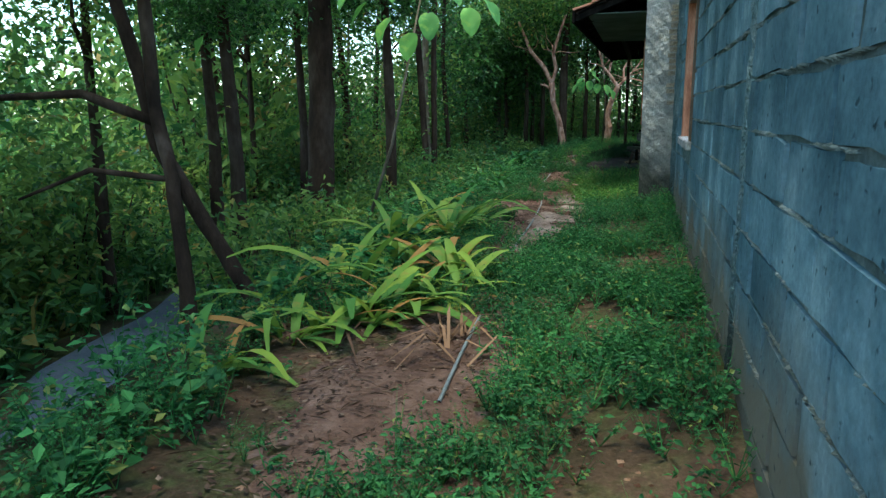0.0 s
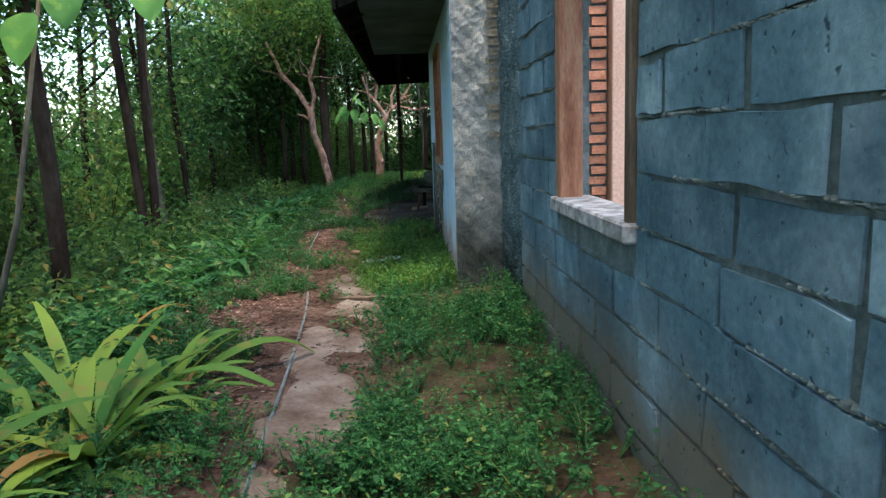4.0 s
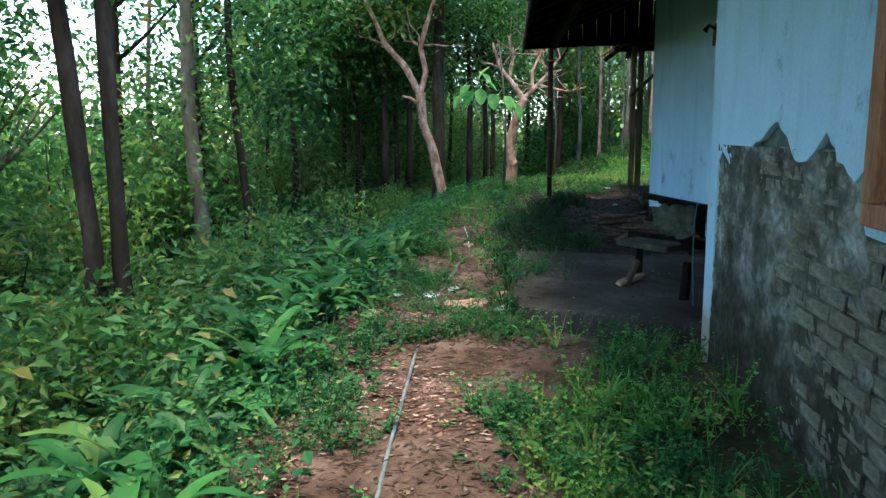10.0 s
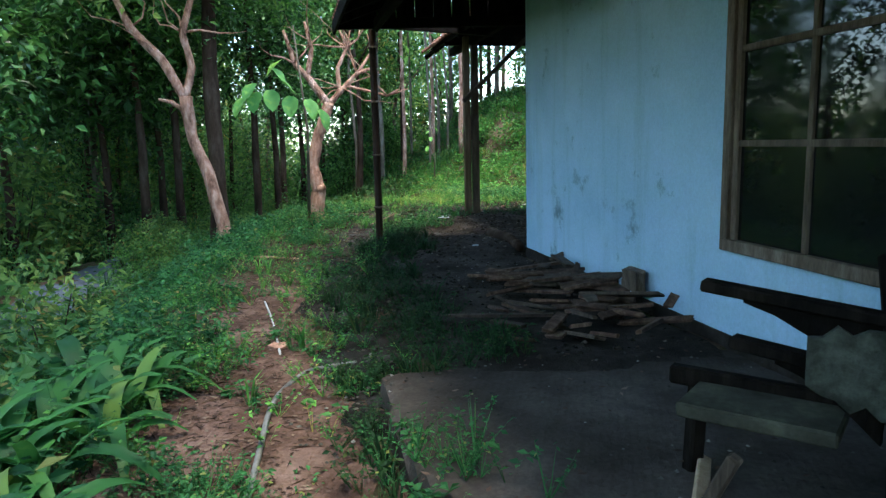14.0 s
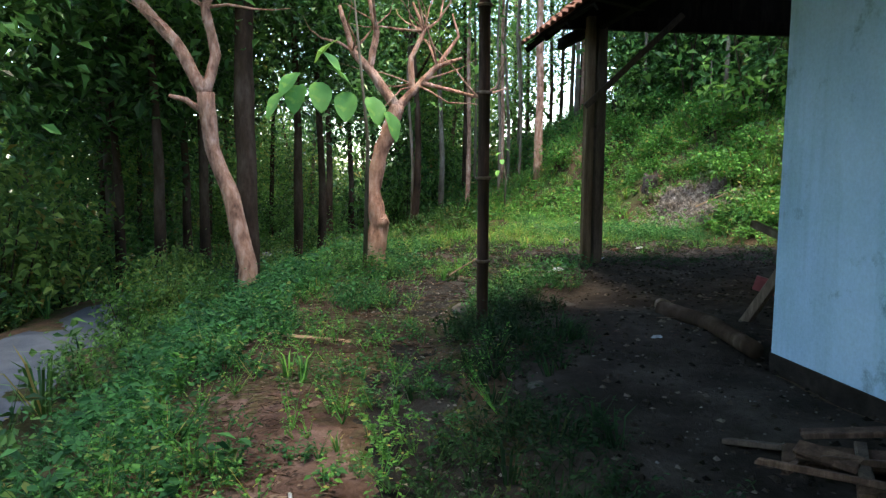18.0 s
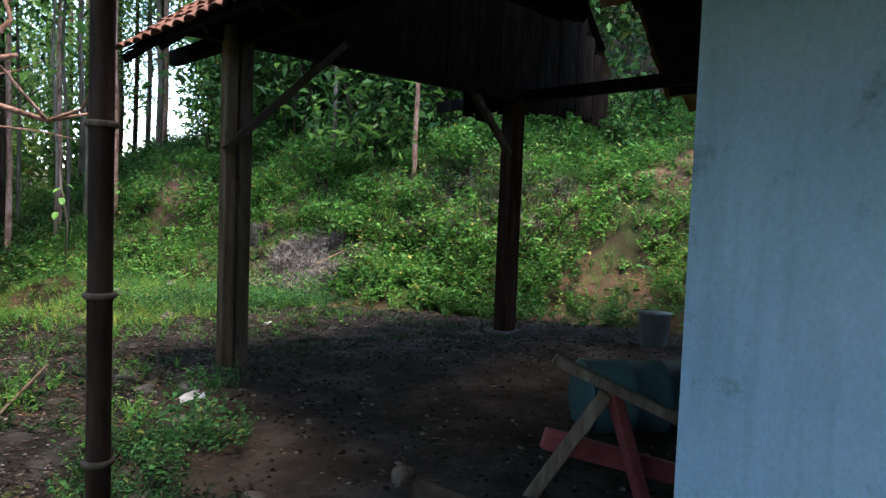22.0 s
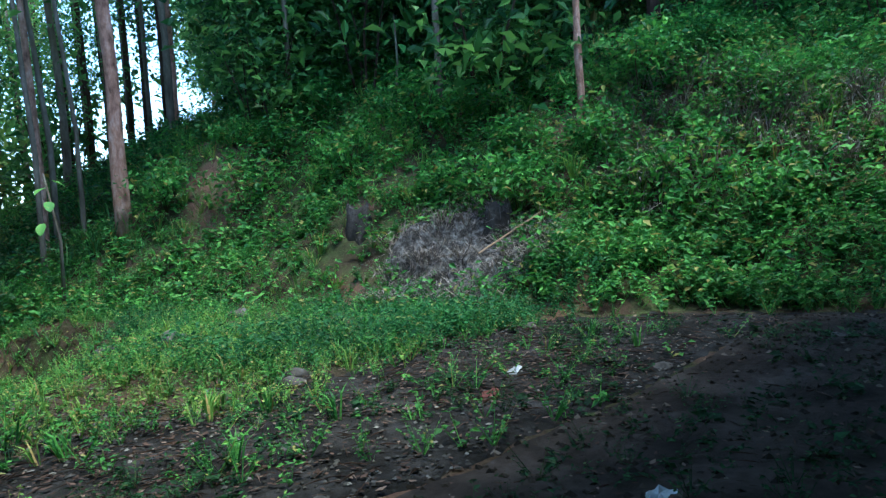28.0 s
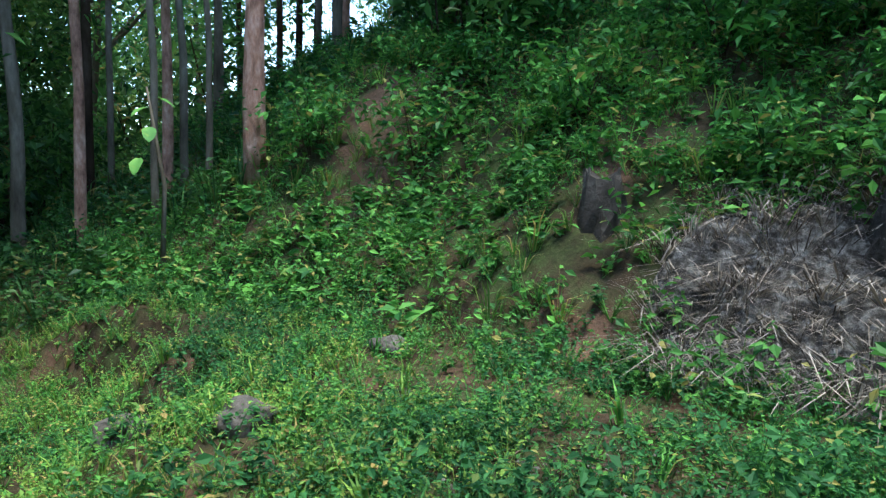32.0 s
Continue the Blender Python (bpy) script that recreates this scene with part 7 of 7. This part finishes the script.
    part("cord", bm, M_BLUEGREEN, th, "thin green cord")


def loose_plank(name, a, c, w, h, mat, label, category="plank", group="firewood boards"):
    a, c = Vector(a), Vector(c)
    bm = fresh()
    d = (c - a).length
    box(bm, 0, d, -w / 2, w / 2, -h / 2, h / 2, 0.005)
    for v in bm.verts:
        v.co += Vector((random.uniform(-0.012, 0.012), random.uniform(-0.006, 0.006), 0))
    ob = part(name, bm, mat)
    ob.matrix_basis = Matrix.Translation(a) @ (c - a).to_track_quat("X", "Z").to_matrix().to_4x4() @ pose(0, 0, 0, random.uniform(-25, 25), random.uniform(-3, 3))
    return tagged(ob, label, category, group)


wall_lamp()
broken_bench()
rw = random.Random(31)
piles = [((-0.35, 17.35), (0.25, 16.75), 0.11), ((-0.25, 17.1), (0.4, 16.5), 0.12), ((-0.1, 17.2), (0.44, 16.9), 0.08), ((0.0, 16.7), (0.46, 15.9), 0.12), ((-0.38, 16.1), (-0.28, 15.75), 0.13), ((-0.3, 16.35), (0.1, 16.0), 0.08), ((0.12, 16.6), (0.2, 16.0), 0.09), ((-0.05, 16.45), (0.4, 16.15), 0.07), ((-0.1, 15.9), (0.4, 15.55), 0.1), ((-0.65, 15.6), (-0.5, 15.35), 0.06), ((0.2, 16.3), (0.47, 15.75), 0.13), ((0.05, 16.1), (0.45, 15.95), 0.1), ((-0.9, 15.9), (-0.2, 15.6), 0.035), ((0.3, 17.0), (0.48, 16.2), 0.09), ((-0.15, 15.5), (0.35, 15.2), 0.06), ((0.1, 15.8), (0.46, 15.3), 0.09), ((0.15, 15.3), (0.45, 14.9), 0.05), ((-0.2, 16.75), (0.3, 16.35), 0.08), ((0.25, 16.6), (0.48, 16.3), 0.1), ((-0.5, 16.9), (-0.2, 16.6), 0.03)]
for k in range(38):
    x0, y0, a, ln = rw.triangular(-0.6, 0.42, 0.3), rw.uniform(14.9, 17.2), rw.uniform(0, 6.283), rw.uniform(0.1, 0.4)
    piles.append(((x0, y0), (min(x0 + ln * math.cos(a), 0.48), y0 + ln * math.sin(a)), rw.uniform(0.03, 0.1)))
for k, ((x0, y0), (x1, y1), w) in enumerate(piles):
    s = 0.018 + 0.028 * (k % 4) + (0.05 if k >= 20 and x0 > -0.2 else 0)
    loose_plank("plank", (x0, y0, gz(x0, y0) + 0.02 + s), (x1, y1, gz(x1, y1) + 0.03 + s + 0.05 * (x1 > 0.2)), w, 0.025, M_PLANK if k % 3 else M_WOOD_DARK, ("grey-brown weathered board in the firewood pile", "dark split board in the firewood pile", "short brown offcut on the firewood pile")[k % 3])
# a lump of wood against the wall
bm = fresh()
box(bm, -0.05, 0.05, -0.12, 0.1, 0, 0.16, 0.02)
for v in bm.verts:
    v.co += Vector((rw.uniform(-0.02, 0.02), rw.uniform(-0.03, 0.03), rw.uniform(-0.02, 0.02)))
ob = part("wood_block", bm, M_WOOD_OLD)
ob.matrix_basis = pose(0.45, 15.7, gz(0.45, 15.7) + 0.16)
tagged(ob, "grey lump of wood leaning at the wall", "wood block")
bm = fresh()
tube(bm, [(0, 0, 0), (0.08, -0.6, 0.01), (-0.02, -1.3, 0.0)], [0.065, 0.06, 0.055], 10)
ob = part("log", bm, M_BARK, smooth=True)
ob.matrix_basis = pose(0.5, 19.75, gz(0.5, 19.5) + 0.07)
tagged(ob, "dark round log lying on the porch earth", "log")
loose_plank("stick", (-0.45, 13.35, gz(-0.4, 13.3) + 0.03), (-0.72, 12.95, gz(-0.7, 13) + 0.02), 0.045, 0.04, M_WOOD_PALE, "pale broken stick on the porch earth", "stick", "sticks")
loose_plank("stick", (-0.75, 5.75, gz(-0.75, 5.75) + 0.03), (-1.05, 5.5, gz(-1.05, 5.5) + 0.02), 0.05, 0.04, M_WOOD_DARK, "dark rotten stick across the path", "stick", "sticks")
loose_plank("stick", (-0.7, 6.9, gz(-0.7, 6.9) + 0.02), (-1.5, 7.2, gz(-1.5, 7.2) + 0.02), 0.05, 0.035, M_WOOD_OLD, "weathered stick lying in the grass", "stick", "sticks")
loose_plank("stick", (-2.6, 20.1, gz(-2.6, 20.1) + 0.03), (-1.95, 19.9, gz(-1.95, 19.9) + 0.04), 0.025, 0.025, M_WOOD_PALE, "thin pale stick in the grass", "stick", "sticks")
loose_plank("stick", (-0.78, 22.85, gz(-0.78, 22.85) + 0.03), (-0.09, 24.19, gz(-0.09, 24.19) + 0.04), 0.022, 0.022, M_WOOD_OLD, "pale stick on the gravelly yard", "stick", "sticks")
loose_plank("stick", (5.2, 28.0, gz(5.2, 28.0) + 0.3), (6.0, 27.7, gz(6.0, 27.7) + 0.28), 0.02, 0.02, M_WOOD_PALE, "thin pale cane on the dead grass heap", "stick", "sticks")


def trestle():
    b = Vector((1.25, 19.1, gz(1.25, 19.1)))
    th = thing("trestle", Matrix.Translation(b), "red and brown wooden trestle frame on the porch", "trestle")

    def stick(name, a, c, w, h, mat, label=""):
        bm = fresh()
        bar(bm, Vector(a) - b, Vector(c) - b, w, h, 0.006)
        part(name, bm, mat, th, label)

    stick("leg", (1.0, 19.45, 0.13), (1.19, 19.1, 0.78), 0.07, 0.07, M_WOOD_OLD, "unpainted brown leg")
    stick("leg", (1.42, 18.98, 0.13), (1.2, 19.08, 0.8), 0.08, 0.06, M_REDPAINT)
    stick("leg", (1.75, 18.95, 0.13), (1.5, 18.5, 0.98), 0.09, 0.06, M_REDPAINT)
    stick("crossbar", (1.05, 19.38, 0.5), (1.7, 18.93, 0.28), 0.05, 0.11, M_REDPAINT)
    stick("top_bar", (0.9, 19.22, 0.96), (1.32, 18.72, 0.68), 0.07, 0.05, M_WOOD_OLD, "unpainted brown bar")


trestle()
dr = thing("drum", pose(2.62, 19.78, gz(2.6, 19.8) + 0.25, 0, 90, -35), "blue-green drum lying behind the trestle", "drum")
bm = fresh()
tube(bm, [(0, 0, -0.4), (0, 0, -0.38), (0, 0, -0.13), (0, 0, -0.11), (0, 0, -0.09), (0, 0, 0.12), (0, 0, 0.14), (0, 0, 0.16), (0, 0, 0.38), (0, 0, 0.4)], [0.25, 0.265, 0.26, 0.275, 0.26, 0.26, 0.275, 0.26, 0.265, 0.25], 24)
part("barrel", bm, M_BLUEGREEN, dr, smooth=True)
for z in (-0.41, 0.41):
    bm = fresh()
    tube(bm, [(0, 0, z - 0.012), (0, 0, z - 0.006), (0, 0, z + 0.006), (0, 0, z + 0.012)], [0.262, 0.272, 0.272, 0.262], 24)
    part("rim", bm, M_BLUEGREEN, dr, smooth=True)
bm = fresh()
tube(bm, [(0.15, 0, 0.415), (0.15, 0, 0.445)], [0.035, 0.033], 12)
part("cap", bm, M_METAL, dr, "dark screw cap")
bk = thing("bucket", pose(5.75, 21.45, gz(5.75, 21.45)), "pale dirty plastic bucket standing on the earth", "bucket")
bm = fresh()
tube(bm, [(0, 0, 0), (0, 0, 0.02), (0, 0, 0.4), (0, 0, 0.42), (0, 0, 0.43), (0, 0, 0.42), (0, 0, 0.06)], [0.15, 0.155, 0.19, 0.205, 0.2, 0.18, 0.14], 22)
part("shell", bm, M_BUCKET, bk, smooth=True)
bm = fresh()
tube(bm, [(0.2 * math.cos(a), 0.03, 0.4 - 0.16 * math.sin(a)) for a in (math.pi * k / 10 for k in range(11))], [0.006] * 11, 6)
part("handle", bm, M_METAL, bk)


# ---- path things ----
def pipe(name, pts, r, mat, label):
    cu = bpy.data.curves.new(name, "CURVE")
    cu.dimensions, cu.bevel_depth, cu.bevel_resolution = "3D", r, 3
    sp = cu.splines.new("NURBS")
    sp.points.add(len(pts) - 1)
    for p, (x, y) in zip(sp.points, pts):
        p.co = (x, y, gz(x, y) + r + 0.006 + 0.012 * math.sin(2.3 * y), 1)
    sp.use_endpoint_u, sp.order_u = True, 3
    cu.materials.append(mat)
    tmp = bpy.data.objects.new(name, cu)
    scene.collection.objects.link(tmp)
    me = bpy.data.meshes.new_from_object(tmp.evaluated_get(bpy.context.evaluated_depsgraph_get()))
    bpy.data.objects.remove(tmp)
    ob = new(name, me)
    return tagged(ob, label, "hose")


pipe("water_pipe", [(-1.26, 0.1), (-1.33, 0.8), (-1.38, 1.4), (-1.5, 2.8), (-1.55, 3.85), (-1.61, 5.08), (-1.66, 6.18), (-1.72, 6.86), (-1.85, 7.9), (-2.0, 9.0), (-2.1, 9.9), (-2.15, 11.0), (-2.19, 11.9), (-2.2, 12.6)], 0.010, mixed("grey_pipe", [(0.05, 0.065, 0.075), (0.2, 0.23, 0.24)], 6, 0.5, 0.2, 0.002, 50), "thin grey plastic water pipe along the path")
pipe("hose", [(-2.2, 12.6), (-2.22, 13.0), (-2.2, 13.6), (-2.15, 14.2), (-2.12, 14.8), (-2.0, 15.25), (-1.88, 15.45), (-1.6, 15.5)], 0.015, M_HOSE, "black rubber hose lying on the path")
pipe("water_pipe", [(-2.08, 15.65), (-2.12, 16.2), (-2.18, 16.8), (-2.25, 17.3)], 0.008, M_WHITE, "thin white plastic pipe on the path")


def shard(name, x, y, sx, sy, mat, label, category, rz=0, thick=0.02, crumple=0.0, group=""):
    """A broken flat piece with an irregular outline, crumpled if it is soft."""
    rr = random.Random(int(x * 1000 + y * 77))
    n = 11
    bm = fresh()
    rim = [bm.verts.new((sx * math.cos(a) * rr.uniform(0.6, 1.05), sy * math.sin(a) * rr.uniform(0.6, 1.05), rr.uniform(0, crumple))) for a in (2 * math.pi * k / n for k in range(n))]
    mid = [bm.verts.new(v.co * 0.5 + Vector((0, 0, rr.uniform(0, 1.6 * crumple)))) for v in rim]
    top = bm.verts.new((0, 0, crumple))
    for k in range(n):
        bm.faces.new((rim[k], rim[(k + 1) % n], mid[(k + 1) % n], mid[k]))
        bm.faces.new((mid[k], mid[(k + 1) % n], top))
    out = bmesh.ops.extrude_face_region(bm, geom=bm.faces[:])
    for g in out["geom"]:
        if isinstance(g, bmesh.types.BMVert):
            g.co.z += thick
    bmesh.ops.recalc_face_normals(bm, faces=bm.faces[:])
    ob = part(name, bm, mat)
    ob.matrix_basis = pose(x, y, gz(x, y) + 0.012, rr.uniform(-6, 6), rr.uniform(-6, 6), rz)
    return tagged(ob, label, category, group)


# The second piece stands in for a brown-white sheet of paper.
for x, y, s, rz in ((-2.72, 12.5, 0.17, 20), (-1.9, 12.95, 0.2, 60), (-1.75, 13.05, 0.09, 10), (-1.48, 9.62, 0.09, 40), (-1.85, 9.02, 0.11, 80), (-2.33, 9.64, 0.1, 15), (-2.05, 12.95, 0.12, 140), (-1.66, 13.4, 0.08, 30), (-2.1, 16.0, 0.1, 30)):
    shard("terracotta_shard", x, y, s, s * 0.75, M_TERRACOTTA, "broken orange terracotta tile on the path", "tile shard", rz, 0.018, 0.012, "terracotta shards")
for x, y, s, rz in ((-2.3, 13.15, 0.15, 30), (-1.62, 12.85, 0.16, 70), (-2.1, 13.55, 0.08, 0), (-1.24, 8.97, 0.17, 20), (-1.02, 9.08, 0.17, 60), (-1.12, 8.72, 0.14, 100), (-0.95, 8.8, 0.12, 10), (0.43, 22.17, 0.24, 30), (1.6, 23.9, 0.12, 10), (2.96, 25.67, 0.09, 20), (-2.55, 13.1, 0.1, 50), (0.13, 19.05, 0.05, 0)):
    shard("plastic_scrap", x, y, s, s * 0.6, M_WHITE, "crumpled white plastic bag on the ground", "plastic bag", rz, 0.003, 0.022, "plastic scraps")
shard("brick_scrap", 2.4, 25.4, 0.12, 0.05, mixed("dull_red_scrap", [(0.07, 0.025, 0.02), (0.14, 0.05, 0.04)], 6, 0.8), "dull red scrap lying on the yard", "scrap", 15, 0.03, 0.02)
bm = fresh()
bmesh.ops.create_icosphere(bm, subdivisions=3, radius=0.065)
for v in bm.verts:
    v.co *= 1 + 0.07 * math.sin(40 * v.co.x + 9) * math.sin(34 * v.co.y) + 0.05 * math.sin(60 * v.co.z)
    v.co.x *= 1.25
ob = part("coconut_husk", bm, M_WOOD_OLD, smooth=True)
ob.matrix_basis = pose(0.62, 19.98, gz(0.62, 19.98) + 0.06, 10, 15, 40)
tagged(ob, "dry brown coconut husk on the porch earth", "coconut husk")
rs = random.Random(3)
for x, y, s in ((0.45, 23.74, 0.1), (0.41, 23.16, 0.09), (0.55, 22.5, 0.12), (2.1, 26.95, 0.1), (2.0, 26.85, 0.07), (-0.9, 20.9, 0.1), (-0.3, 21.0, 0.09), (-0.55, 20.6, 0.08), (2.4, 27.5, 0.12), (2.25, 27.35, 0.08), (3.5, 24.9, 0.06), (-0.1, 20.3, 0.07), (0.1, 21.6, 0.09), (3.42, 30.2, 0.14), (2.2, 29.3, 0.16), (1.7, 29.5, 0.14), (4.3, 26.6, 0.07), (0.9, 24.9, 0.06), (1.2, 25.6, 0.05), (-0.75, 23.0, 0.07), (4.6, 24.2, 0.07), (-1.2, 18.6, 0.05), (-0.95, 18.3, 0.05)):
    bm = fresh()
    bmesh.ops.create_icosphere(bm, subdivisions=3, radius=s)
    u = rs.uniform(0, 9)
    for v in bm.verts:
        d = v.co / s
        v.co *= 1 + 0.16 * math.sin(3.1 * d.x + u) * math.cos(2.7 * d.y + u) + 0.1 * math.sin(5.3 * d.z + 2.2 * d.x + u) + rs.uniform(-0.03, 0.03)
        v.co.z *= 0.6
    ob = part("stone", bm, M_GREYSTONE, smooth=True)
    ob.matrix_basis = pose(x, y, gz(x, y) + s * 0.2, 0, 0, rs.uniform(0, 360))
    tagged(ob, "rounded grey stone half sunk in the earth", "stone", "stones")


def stump(x, y, top, r, h, label):
    rr = random.Random(int(x * 100))
    th = thing("tree_stump", pose(x, y, top - h), label, "stump")
    bm = fresh()
    rings, n = [], 14
    for k, (s, z) in enumerate(((1.35, -0.25), (1.15, 0.05), (0.98, h * 0.5), (0.8, h))):
        rings.append([bm.verts.new((r * s * math.cos(a) * rr.uniform(0.78, 1.18), r * s * math.sin(a) * rr.uniform(0.78, 1.18), z + (rr.uniform(-0.1, 0.06) if k == 3 else 0))) for a in (6.283 * i / n for i in range(n))])
    for a, b in zip(rings, rings[1:]):
        for i in range(n):
            bm.faces.new((a[i], a[(i + 1) % n], b[(i + 1) % n], b[i]))
    c = bm.verts.new((0, 0, h - 0.03))
    for i in range(n):
        bm.faces.new((rings[-1][i], rings[-1][(i + 1) % n], c))
    part("bole", bm, M_BURNT, th)
    for i in range(5):
        bm = fresh()
        a = rr.uniform(0, 6.283)
        tube(bm, [(0.7 * r * math.cos(a), 0.7 * r * math.sin(a), h * 0.6), (0.75 * r * math.cos(a), 0.75 * r * math.sin(a), h + rr.uniform(0.0, 0.09))], [0.035, 0.008], 5)
        part("splinter", bm, M_GREYSTONE, th, "grey weathered splinter")


stump(5.16, 30.08, 1.22, 0.19, 0.5, "dark charred tree stump with pale top on the slope")
stump(5.83, 28.22, 1.14, 0.19, 0.5, "black charred tree stump beside the dead grass heap")
